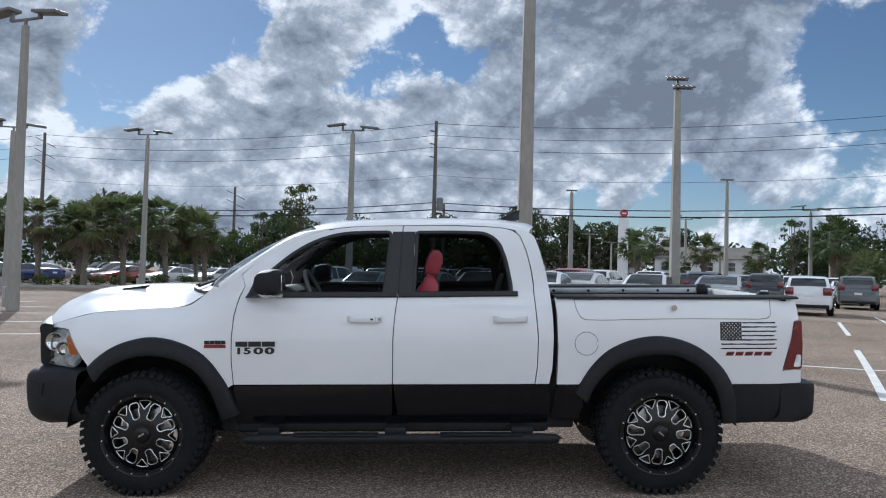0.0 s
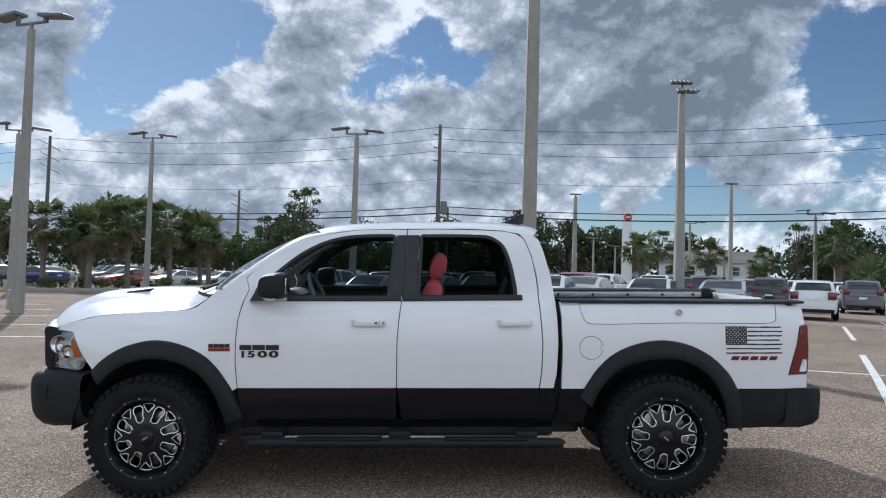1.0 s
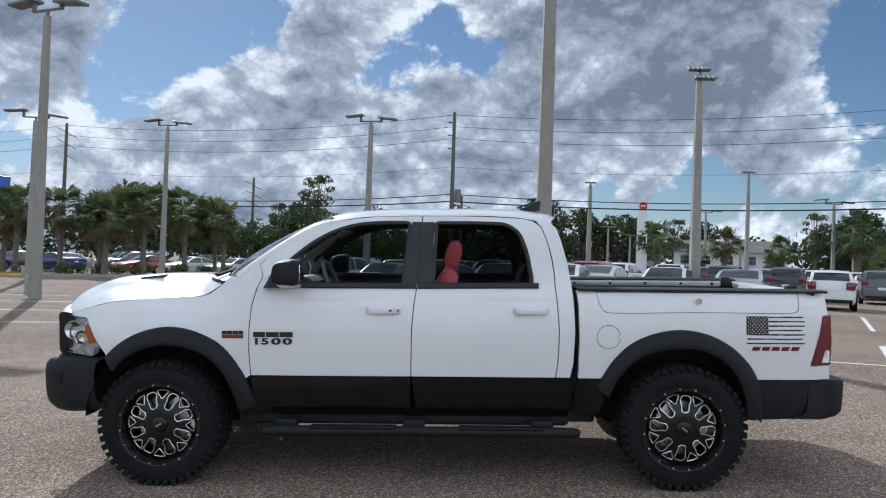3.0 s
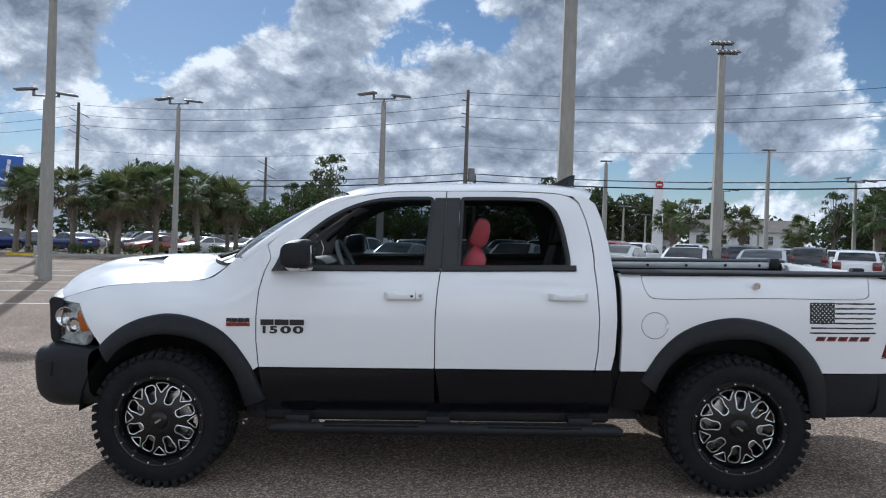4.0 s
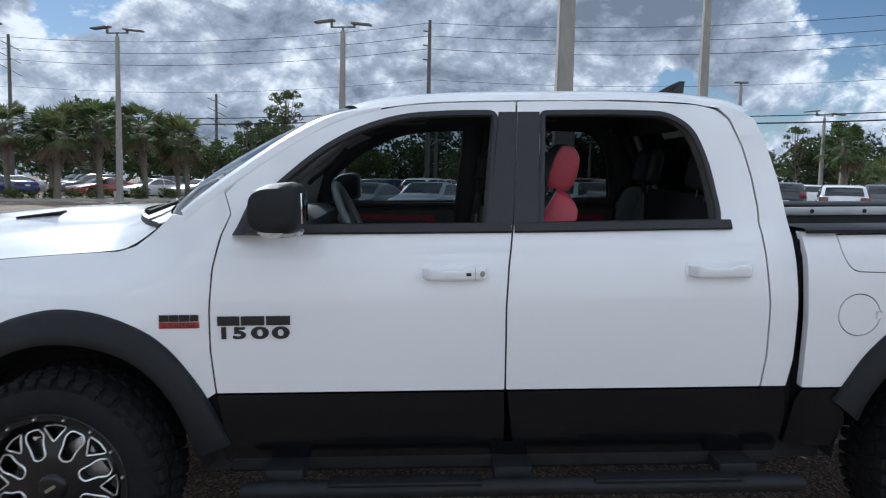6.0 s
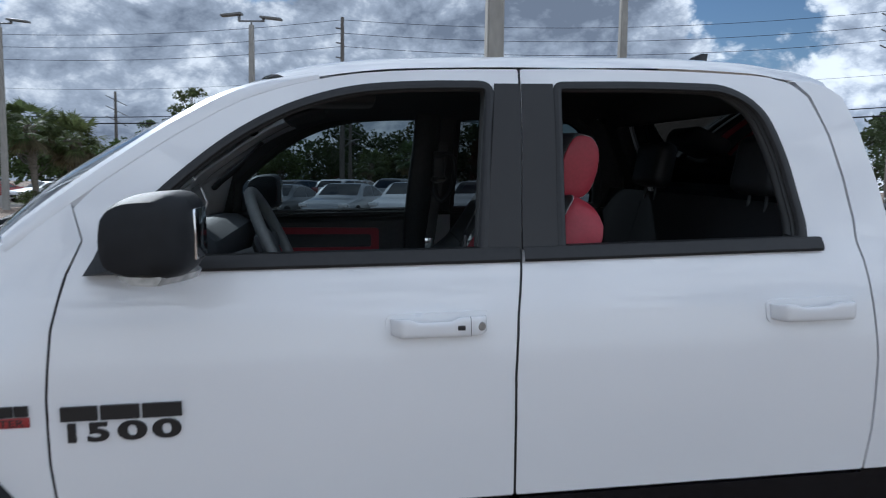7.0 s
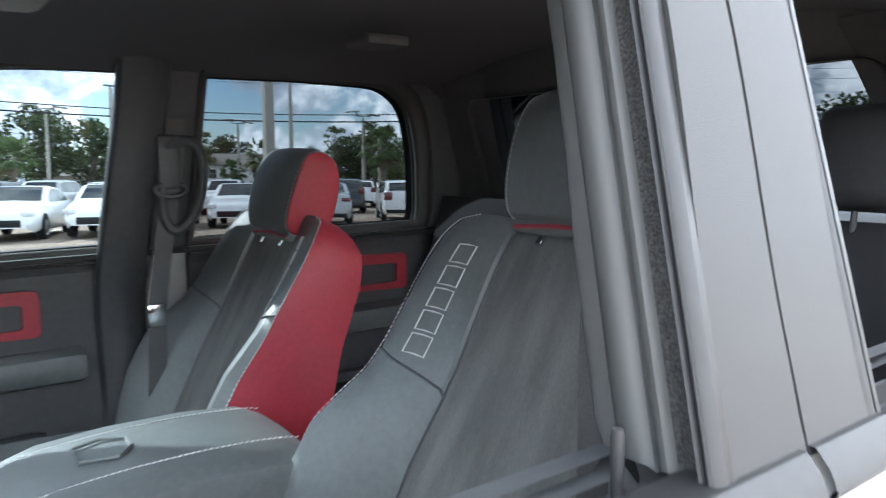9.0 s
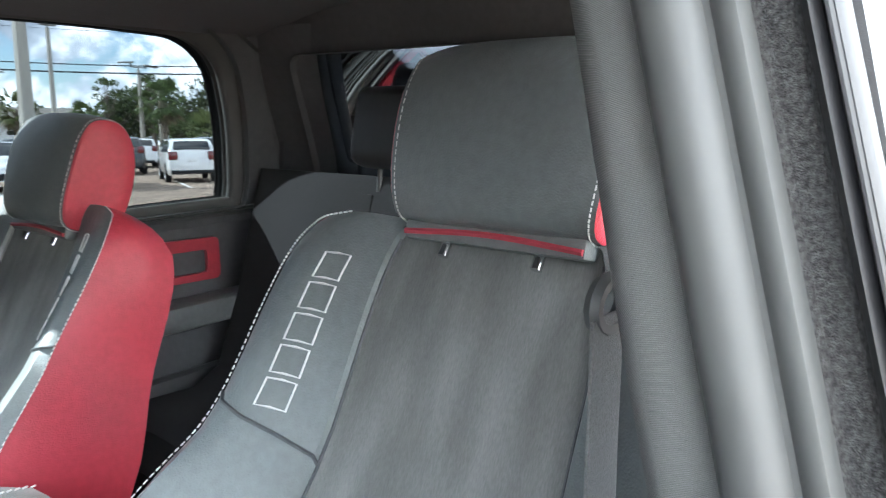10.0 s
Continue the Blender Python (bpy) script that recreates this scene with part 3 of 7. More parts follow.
top_smooth = [(p.x, p.y) for p in curve_through([(a, b, 0) for a, b in TOP_LINE], 4)]
fender_outline = [(-0.462, 0.928), (-0.600, 1.128), (-0.800, 1.136)] + HOOD_SEAM + [(0.470, 1.420), (0.534, 1.456), (0.628, 1.519), (0.631, 1.508), (0.655, 1.43)] + shifted(DOOR_F, -G) + ARCH_F[2:] + [(-0.425, 0.885)]
front_door = ([(0.600 + G, 0.745)] + shifted(DOOR_F[::-1][1:], G) + [(0.660, 1.43), (0.635, 1.508)] + [(a, b - 0.006) for a, b in top_smooth if 0.66 < a < 1.775] +
              [(1.782 - G, 1.863), (1.751 - G, 1.37), (1.731 - G, 1.224), (1.719 - G, 1.066), (1.715 - G, 0.745)])
rear_door = ([(1.715 + G, 0.745), (1.719 + G, 1.066), (1.731 + G, 1.224), (1.751 + G, 1.37), (1.782 + G, 1.863)] + [(a, b - 0.006) for a, b in top_smooth if 1.80 < a < 2.55] +
             [(2.585, 1.826, 0.03), (2.630, 1.785), (2.672, 1.678), (2.702, 1.55), (2.716, 1.44), (2.716, 1.38), (2.728, 1.223), (2.738, 1.064), (2.730, 0.866), (2.712, 0.745)])
FWIN = [(0.795, 1.372, 0.01), (0.815, 1.52, 0.02), (0.905, 1.600, 0.1), (1.02, 1.688, 0.1), (1.16, 1.762, 0.1), (1.32, 1.808, 0.1), (1.50, 1.820, 0.1), (1.699, 1.820, 0.035), (1.652, 1.372, 0.012)]
RWIN = [(1.860, 1.374, 0.01), (1.882, 1.818, 0.02), (2.15, 1.820, 0.1), (2.385, 1.812, 0.09), (2.478, 1.752, 0.09), (2.530, 1.615, 0.1), (2.562, 1.43, 0.03), (2.560, 1.383, 0.012)]
RWIN_FAR = [(1.818, 1.374, 0.01), (1.840, 1.818, 0.02)] + RWIN[2:]
quarter = ([(2.585 + 0.012, 1.832), (2.638, 1.790), (2.680, 1.678), (2.710, 1.55), (2.724, 1.44), (2.723, 1.38), (2.735, 1.223), (2.745, 1.064), (2.737, 0.866), (2.719, 0.745), (2.815, 0.745),
            (2.838, 0.85), (2.850, 1.064), (2.846, 1.222), (2.835, 1.37), (2.812, 1.533), (2.770, 1.698), (2.738, 1.785), (2.70, 1.814), (2.64, 1.832)])
LID = [(2.998, 1.334, 0.004), (3.008, 1.27, 0.05), (3.045, 1.199, 0.045), (3.20, 1.194, 0.1), (3.68, 1.205, 0.3), (4.30, 1.199, 0.1), (4.366, 1.212, 0.03), (4.375, 1.334, 0.004)]
lid_in = rounded(LID, 0.02)
lid_cut = [(p.x, p.y) for p in rounded([(2.994, 1.3395, 0.004), (3.004, 1.27, 0.05), (3.042, 1.195, 0.045), (3.20, 1.190, 0.1), (3.68, 1.201, 0.3), (4.30, 1.195, 0.1), (4.371, 1.209, 0.03), (4.379, 1.3395, 0.004)], 0.02)]
FUEL = [(3.075 + 0.083 * math.cos(a), 1.030 + 0.083 * math.sin(a)) for a in np.linspace(0, 2 * math.pi, 29)[:-1]]
bed_outline = ([(2.868, 0.745), (2.878, 1.0), (2.872, 1.25), (2.862, 1.347), (3.4, 1.3455), (4.40, 1.340), (4.573, 1.332, 0.02), (4.585, 1.19)] +
               [(4.545, 1.180), (4.520, 1.059), (4.470, 0.90), (4.45, 0.835), (4.60, 0.835), (4.60, 0.745), (4.093, 0.745)] + ARCH_R[::-1][4:-2] + [(3.03, 0.745)])


def rim_strip(bm, loop, surf, w_in, w_out, h0, h1):
    """A moulding that runs round an outline: from w_out outside it to w_in inside, standing proud by h1."""
    k = len(loop)
    rows = []
    for i in range(k):
        p, a, b = Vector(loop[i]), Vector(loop[i - 1]), Vector(loop[(i + 1) % k])
        t = (b - a).normalized()
        nrm = Vector((t.y, -t.x))
        row = []
        for d, h in ((w_out, h0), (w_out, h1 * 0.6), (w_out * 0.6, h1), (-w_in * 0.7, h1), (-w_in, h1 * 0.3), (-w_in, h1 * 0.1)):
            q = p + nrm * d
            y = surf(q.x, q.y)
            row.append((q.x, y + (1 if y > 0 else -1) * h, q.y))
        rows.append(row)
    grid(bm, rows, closed_u=True)


def ccw(loop):
    area = sum(loop[i - 1][0] * loop[i][1] - loop[i][0] * loop[i - 1][1] for i in range(len(loop)))
    return loop if area > 0 else loop[::-1]


def flare(bm, outer, inner, s):
    o = curve_through([(a, b, 0) for a, b in outer], 5)
    i_ = curve_through([(a, b, 0) for a, b in inner], 5)
    n = min(len(o), len(i_))
    rows = []
    for k in range(n):
        a, b = o[k * (len(o) - 1) // (n - 1)], i_[k * (len(i_) - 1) // (n - 1)]
        row = []
        for u, h in ((-0.04, -0.004), (0.0, 0.014), (0.06, 0.028), (0.25, 0.040), (0.6, 0.050), (0.85, 0.052), (0.96, 0.046), (1.0, 0.034), (1.0, -0.05), (1.02, -0.30)):
            q = a.lerp(b, u)
            row.append((q.x, s * (skin(max(q.x, -0.45), q.y) + h), q.y))
        rows.append(row)
    grid(bm, rows)


def door_handle(parent, x0, z0, s, keyed):
    """A pull handle in body colour on its backing plate."""
    y = lambda x, z, o: s * (skin(x, z) + o)
    bm = bmesh.new()
    rows = []
    def section(u, grow=1.0):
        x = x0 + 0.004 + u * 0.244
        lift = 0.034 * min(1.0, (math.sin(math.pi * min(u, 1 - u) / 0.24) if min(u, 1 - u) < 0.12 else 1.0))
        hh = 0.0245 * min(1.0, (0.80 + 1.7 * min(u, 1 - u)))
        scoop = 0.010 * smooth_step(0.17, 0.30, u) * smooth_step(0.72, 0.60, u)
        pts = []
        for a in np.linspace(0, 2 * math.pi, 25)[:-1]:
            ca, sa = math.copysign(abs(math.cos(a)) ** 0.55, math.cos(a)), math.copysign(abs(math.sin(a)) ** 0.7, math.sin(a))
            up = hh * ca - (scoop * ca if ca > 0 else 0.0)
            pts.append((x, y(x, z0, 0.002 + lift + 0.010 * sa * grow), z0 + up * grow))
        return pts

    for k in range(27):
        rows.append(section(k / 26))
    vs = grid(bm, rows, closed_v=True)
    bm.faces.new(vs[0])
    bm.faces.new(vs[-1][::-1])
    h = part("door_handle", bm, M["white"], parent, "white pull handle in body colour")
    bm = bmesh.new()
    panel(bm, rounded([(x0 - 0.008, z0 - 0.032), (x0 + 0.260, z0 - 0.030), (x0 + 0.260, z0 + 0.032), (x0 - 0.008, z0 + 0.030)], 0.022), side(s), flange=0.01, off=0.004, step=0.02)
    part("backing_plate", bm, M["white"], h)
    if keyed:
        bm = bmesh.new()
        grid(bm, [section(0.805, 1.012), section(0.812, 1.012)], closed_v=True)
        part("lock_seam", bm, M["frame_grey"], h)
        bm = bmesh.new()
        lathe(bm, [(0.0, -0.006), (0.009, -0.006), (0.0115, 0.0), (0.0, 0.001)], "y", 20, (x0 + 0.229, y(x0 + 0.229, z0, 0.041), z0))
        part("key_lock", bm, M["steel"], h, "round metal key lock")
        bm = bmesh.new()
        yy = y(x0 + 0.178, z0, 0.0465)
        box(bm, x0 + 0.168, x0 + 0.187, yy - 0.002, yy + 0.002, z0 - 0.007, z0 + 0.005, 0.0015)
        part("sensor_button", bm, M["badge"], h, "small black rubber button")


def build_side(s):
    """All panels of one flank; s is -1 for the driver's flank, +1 for the other."""
    driver = s < 0
    sf = side(s)
    bm = bmesh.new()
    panel(bm, fender_outline, sf, flange=0.025)
    part("front_fender", bm, M["white"], truck)
    # doors
    for kind, outline, win in (("front_door", front_door, FWIN), ("rear_door", rear_door, RWIN if driver else RWIN_FAR)):
        w = ccw([(p.x, p.y) for p in rounded(win, 0.02)])
        bm = bmesh.new()
        panel(bm, rounded(outline, 0.006, 2), sf, [w], flange=0.03, step=0.04)
        d = part(kind, bm, M["white"], truck, "white door with black pillar trim and dark seals")
        x0, x1 = (0.600, 1.7115) if kind == "front_door" else (1.7185, 2.712)
        bm = bmesh.new()
        xr = x1 if kind == "front_door" else x1 - 0.03
        panel(bm, rounded([(x0 + 0.004, 0.737), (x0 + 0.03, 0.52), (xr - (0.0 if kind == "front_door" else 0.05), 0.52), (xr, 0.58), (x1, 0.737)], 0.012, 3), sf, flange=0.025, off=0.003)
        part("lower_cladding", bm, M["black_gloss"], d, "gloss black lower door panel with dust specks")
        bm = bmesh.new()
        rim_strip(bm, w, sf, 0.014, 0.010, 0.0, 0.007)
        part("window_seal", bm, M["seal"], d)
        bm = bmesh.new()
        xa, xb = (0.765, 1.744) if kind == "front_door" else (1.756, 2.605)
        rows = []
        for k in range(24):
            x = xa + (xb - xa) * k / 23
            rows.append([(x, s * (skin(x, 1.36) + h), z + 0.006 * smooth_step(1.7, 2.6, x)) for z, h in ((1.350, 0.002), (1.350, 0.013), (1.358, 0.017), (1.374, 0.010), (1.387, -0.001), (1.388, -0.036), (1.350, -0.038))])
        grid(bm, rows)
        part("belt_moulding", bm, M["seal"], d, "black rubber belt moulding")
        # pillar trim
        bm = bmesh.new()
        if kind == "front_door":
            pil = [(1.708, 1.8215), (1.7790, 1.8215), (1.7520, 1.380), (1.659, 1.380)]
        else:
            pil = [(1.7840, 1.8215), (1.872 - (0.0 if driver else 0.042), 1.8215), (1.851 - (0.0 if driver else 0.042), 1.380), (1.7550, 1.380)]
        panel(bm, pil, sf, flange=0.040, off=0.006, step=0.03)
        part("pillar_trim", bm, M["grey_trim"], d, "satin dark grey pillar trim")
        if not driver:
            bm = bmesh.new()
            panel(bm, [(p[0], p[1]) for p in w], sf, flange=0.0, off=-0.02, step=0.2)
            pane = part("window_pane", bm, M["glass_tint"] if kind == "rear_door" else M["glass_side"], d, "tinted side window")
        door_handle(d, 1.396 if kind == "front_door" else 2.420, 1.203, s, driver and kind == "front_door")
        DOORS[(s, kind)] = d
    # dark strips set into the gaps between the door panels, standing in for their shade
    for seam in ([(1.715, 0.745), (1.717, 0.90), (1.719, 1.066), (1.731, 1.224), (1.751, 1.37), (1.766, 1.61), (1.781, 1.850)], [(a, b) for a, b in DOOR_F[::-1]]):
        bm = bmesh.new()
        grid(bm, [[(p.x + dx, s * (skin(p.x, p.y) - 0.004), p.y) for dx in (-0.0033, 0.0033)] for p in curve_through([(a, b, 0) for a, b in seam], 5)])
        part("door_gap_shade", bm, M["seal"], truck)
    # quarter, bed side, lid
    bm = bmesh.new()
    panel(bm, quarter, sf, flange=0.03)
    part("cab_quarter", bm, M["white"], truck)
    bm = bmesh.new()
    panel(bm, rounded(bed_outline, 0.004, 2), sf, [ccw(lid_cut), ccw(FUEL)], flange=0.04)
    bed = part("bed_side", bm, M["white"], truck)
    bm = bmesh.new()
    panel(bm, [(p.x, p.y) for p in lid_in], sf, flange=0.02)
    lid = part("storage_lid", bm, M["white"], bed)
    bm = bmesh.new()
    lathe(bm, [(0.0, -0.02), (0.021, -0.02), (0.021, 0.002), (0.017, 0.006), (0.013, 0.003), (0.0, 0.003)], "y", 24, (3.690, s * (skin(3.69, 1.278) + 0.003), 1.278))
    part("lid_lock", bm, M["chrome"], lid, "round chrome lid lock")
    bm = bmesh.new()
    panel(bm, [(3.075 + 0.079 * math.cos(a), 1.030 + 0.079 * math.sin(a)) for a in np.linspace(0, 2 * math.pi, 29)[:-1]], sf, flange=0.015, step=0.03)
    part("fuel_door", bm, M["white"], bed)
    bm = bmesh.new()
    grid(bm, [[(3.075 + r * math.cos(a), s * (skin(3.075, 1.03 + r * math.sin(a)) - 0.006), 1.030 + r * math.sin(a)) for r in (0.075, 0.088)] for a in np.linspace(0, 2 * math.pi, 41)[:-1]], closed_u=True)
    part("fuel_door_seal", bm, M["seal"], bed)
    if driver:
        bm = bmesh.new()
        box(bm, 3.140, 3.160, s * (skin(3.15, 1.03) + 0.001), s * (skin(3.15, 1.03) + 0.006), 1.016, 1.044, 0.002)
        part("fuel_door_tab", bm, M["white"], bed)
    # black cladding under the bed, ahead of and behind the arch
    for ol in ([(2.862, 0.737), (2.83, 0.50), (3.02, 0.50), (3.05, 0.60), (3.02, 0.737)], [(4.098, 0.737), (4.12, 0.60), (4.10, 0.462), (4.50, 0.478), (4.52, 0.737)]):
        bm = bmesh.new()
        panel(bm, rounded(ol, 0.01, 2), sf, flange=0.03, off=0.002)
        part("lower_cladding", bm, M["black_gloss"] if ol[0][0] < 4 else M["black_plastic"], truck)
    # rocker and quarter cladding
    bm = bmesh.new()
    panel(bm, rounded([(0.60, 0.517), (0.62, 0.392), (2.80, 0.392), (2.83, 0.62), (2.815, 0.737), (2.719, 0.737), (2.685, 0.60), (2.63, 0.517)], 0.01, 2), sf, flange=0.04, off=-0.012)
    part("rocker_panel", bm, M["black_gloss"], truck)
    for o, i_, nm in ((ARCH_F, ARCH_F_IN, "front_arch_flare"), (ARCH_R, ARCH_R_IN, "rear_arch_flare")):
        bm = bmesh.new()
        flare(bm, o, i_, s)
        part(nm, bm, M["black_plastic"], truck, "matte black plastic wheel arch flare")
    # wheel housings
    for cx in (0.0, 3.57):
        bm = bmesh.new()
        rows = []
        for a in np.linspace(0.05, math.pi - 0.05, 26):
            rows.append([(cx + 0.56 * math.cos(a), s * yy, 0.42 + 0.555 * math.sin(a)) for yy in (0.97, 0.8, 0.6, 0.45)])
        grid(bm, rows)
        part("wheel_housing", bm, M["dark"], truck)
    # rail and posts inside the A pillar, roof rail
    bm = bmesh.new()
    rows = []
    E = curve_through([(a, b, 0) for a, b in TOP_LINE], 6)
    for p in E:
        y = skin(p.x, p.y)
        w = 0.052
        k = 1.0 - 0.75 * smooth_step(0.95, 1.24, p.x)
        rows.append([(p.x, s * (y - 0.020), p.y - 0.03), (p.x, s * (y + 0.001), p.y - 0.004), (p.x - 0.004, s * (y + 0.0005), p.y + 0.006), (p.x - 0.012, s * (y - 0.012), p.y + 0.008 + 0.018 * k),
                     (p.x - 0.022, s * (y - 0.040), p.y + 0.012 + 0.020 * k), (p.x - 0.03, s * (y - w), p.y + 0.012 + 0.022 * k), (p.x - 0.02, s * (y - w - 0.01), p.y - 0.01 + 0.02 * k)])
    rows = [r for r in rows if r[1][0] < 1.25]
    grid(bm, rows)
    part("windscreen_pillar", bm, M["white"], truck)
    # headlight: clear housing with reflectors and an amber marker
    bm = bmesh.new()
    hl = rounded([(-0.825, 1.130, 0.02), (-0.605, 1.122, 0.01), (-0.478, 0.935, 0.01), (-0.525, 0.862, 0.02), (-0.81, 0.872, 0.02)], 0.02)
    panel(bm, hl, side(s, -0.045), flange=0.0, step=0.03)
    panel(bm, hl, side(s, -0.002), flange=0.05, step=0.03)
    for f in bm.faces:
        c = f.calc_center_median()
        if f.normal.length and abs(abs(c.y) - (skin(c.x, c.z) - 0.045)) > 0.004 and abs(abs(c.y) - (skin(c.x, c.z) - 0.002)) < 0.003:
            f.material_index = 1
    head = part("headlight", bm, [M["lamp_clear"], M["lens"]], truck, "clear headlight with amber side marker")
    for (hx, hz, r) in ((-0.735, 1.03, 0.060), (-0.645, 0.985, 0.046)):
        bm = bmesh.new()
        yy = s * (skin(hx, hz) - 0.035)
        lathe(bm, [(0.0, 0), (r * 0.7, s * 0.004), (r, s * 0.02), (r * 1.12, s * 0.02), (r * 1.12, 0)], "y", 20, (hx, yy, hz))
        part("projector_lens", bm, M["chrome"], head)
    bm = bmesh.new()
    panel(bm, rounded([(-0.600, 1.085), (-0.512, 0.955), (-0.575, 0.945), (-0.622, 1.06)], 0.008, 3), side(s, -0.02), flange=0.012, step=0.03)
    part("amber_marker", bm, M["amber"], head, "orange side marker lens")
    bm = bmesh.new()
    panel(bm, rounded([(-0.70, 0.935), (-0.515, 0.928), (-0.540, 0.876), (-0.79, 0.886)], 0.008, 3), side(s, -0.02), flange=0.012, step=0.03)
    part("lower_reflector", bm, M["lamp_clear"], head)
    # tail light
    bm = bmesh.new()
    panel(bm, rounded([(4.458, 0.842, 0.015), (4.520, 1.059, 0.1), (4.553, 1.176, 0.015), (4.607, 1.186, 0.015), (4.612, 1.0, 0.05), (4.603, 0.842, 0.02)], 0.02), sf, flange=0.04, off=0.006, step=0.03)
    tail = part("tail_light", bm, M["lamp_red"], truck, "dark red tail light with a clear lower corner")
    bm = bmesh.new()
    panel(bm, rounded([(4.535, 0.860), (4.560, 0.945), (4.592, 0.945), (4.594, 0.860)], 0.01, 3), sf, flange=0.006, off=0.010, step=0.03)
    part("reverse_lamp", bm, M["lamp_clear"], tail)
    # step bar on brackets
    bm = bmesh.new()
    y = s * 1.03
    tube(bm, [(0.695, y, 0.375), (0.72, y, 0.379), (0.80, y, 0.380), (2.76, y, 0.380), (2.85, y, 0.379), (2.873, y, 0.375)], [0.022, 0.034, 0.037, 0.037, 0.034, 0.022], 14, flat=0.95)
    step = part("step_bar", bm, M["black_plastic"], truck, "black tubular side step on brackets")
    for xa, xb in ((1.03, 1.62), (2.05, 2.62)):
        bm = bmesh.new()
        box(bm, xa, xb, min(y - 0.04, y + 0.04), max(y - 0.04, y + 0.04), 0.405, 0.419, 0.006)
        part("step_pad", bm, M["black_plastic"], step)
    for xc in (0.86, 1.74, 2.62):
        bm = bmesh.new()
        box(bm, xc - 0.075, xc + 0.075, min(s * 0.80, s * 1.02), max(s * 0.80, s * 1.02), 0.40, 0.455, 0.012)
        part("bracket", bm, M["black_plastic"], step)


DOORS = {}
build_side(-1)
build_side(1)


# roof, windscreen, hood, cab back
edge_z = hermite(TOP_LINE)
mid_line = hermite([(0.30, 1.405), (0.46, 1.56), (0.60, 1.657), (0.79, 1.765), (1.02, 1.872), (1.21, 1.915), (1.45, 1.934), (1.68, 1.942), (2.16, 1.945), (2.53, 1.933), (2.74, 1.905), (2.82, 1.86)])
bm = bmesh.new()
rows = []
for k in range(41):
    u = k / 40
    xe, xm = 1.16 + u * (2.70 - 1.16), 1.03 + u * (2.80 - 1.03)
    ze = edge_z(xe) if xe < 2.56 else 1.838 - 0.45 * (xe - 2.56) ** 1.4
    ye = skin(xe, ze) - 0.001
    row = []
    for j in range(33):
        v = -1 + j / 16
        w = 1 - abs(v) ** 2.6
        edge_round = 0.030 * (1 - abs(v) ** 14)
        row.append((xe + (xm - xe) * w, v * ye, ze + edge_round * (1 - w) + (mid_line(xm) - ze) * w))
    rows.append(row)
grid(bm, rows)
part("roof", bm, M["white"], truck)
bm = bmesh.new()
rows = []
for k in range(21):
    u = k / 20
    xe, xm = 0.44 + u * (1.17 - 0.44), 0.18 + u * (1.045 - 0.18)
    ze = edge_z(xe) + 0.020
    ye = skin(xe, edge_z(xe)) - 0.050
    row = []
    for j in range(21):
        v = -1 + j / 10
        w = 1 - abs(v) ** 3.2
        row.append((xe + (xm - xe) * w, v * ye, ze + (mid_line(xm + 0.085 * (1 - u)) - 0.006 - ze) * w))
    rows.append(row)
grid(bm, rows)
part("windscreen", bm, M["glass"], truck, "clear curved windscreen")

hood_mid = hermite([(-1.00, 1.185), (-0.985, 1.235), (-0.93, 1.288), (-0.82, 1.333), (-0.60, 1.368), (-0.30, 1.386), (0.0, 1.390), (0.25, 1.402)])
hood_side = hermite([(-0.84, 1.128), (-0.80, 1.144), (-0.74, 1.160), (-0.595, 1.202), (-0.432, 1.240), (-0.228, 1.258), (-0.025, 1.270), (0.187, 1.284), (0.40, 1.41)])
bm = bmesh.new()
rows = []
for k in range(37):
    u = k / 36
    xe, xm = -0.83 + u * (0.36 + 0.83), -1.00 + (u ** 0.9) * (0.10 + 1.00)
    ze = hood_side(xe)
    ye = skin(xe, ze) - 0.004
    ye = min(ye, 0.83)
    row = []
    for j in range(41):
        v = -1 + j / 20
        w = 1 - abs(v) ** 2.4
        dome = 0.030 * smooth_step(0.66, 0.52, abs(v)) * smooth_step(0.0, 0.3, u)
        row.append((xe + (xm - xe) * w, v * ye, ze + (hood_mid(xm) - ze) * w + dome))
    rows.append(row)
grid(bm, rows)
hood = part("hood", bm, M["white"], truck, "white hood with a raised dome and two dark vents")
for s in (-1, 1):
    bm = bmesh.new()
    box(bm, -0.09, 0.09, -0.055, 0.055, -0.004, 0.006, 0.003, pose(-0.33, s * 0.36, 1.3985, 0, -7, s * -6))
    vent = part("hood_vent", bm, M["black_plastic"], hood, "black louvred hood vent")
# cowl and wipers
bm = bmesh.new()
rows = []
for j in range(25):
    v = -1 + j / 12
    w = 1 - abs(v) ** 2.2
    rows.append([(0.345 - 0.28 * w, v * 0.80, 1.375), (0.355 - 0.28 * w, v * 0.80, 1.392 + 0.02 * w), (0.41 - 0.24 * w, v * 0.80, 1.400 + 0.02 * w), (0.50 - 0.22 * w, v * 0.80, 1.425 + 0.02 * w)])
grid(bm, rows)
part("cowl", bm, M["black_plastic"], truck)
for y0, y1 in ((-0.66, 0.02), (0.0, 0.62)):
    bm = bmesh.new()
    x0 = lambda y: 0.33 - 0.22 * (1 - abs(y / 0.80) ** 2.2)
    tube(bm, [(x0(y0) + 0.01, y0, 1.425), (x0(y0) + 0.05, y0 + 0.25, 1.455), (x0(y1) + 0.04, y1, 1.445)], [0.012, 0.009, 0.006], 8)
    part("wiper", bm, M["black_plastic"], truck)
# back of the cab with its window
bm = bmesh.new()
back = lambda u, z: 2.845 - 0.02 * (u / 0.9) ** 2 - 0.24 * smooth_step(1.30, 1.95, z) * 0.9


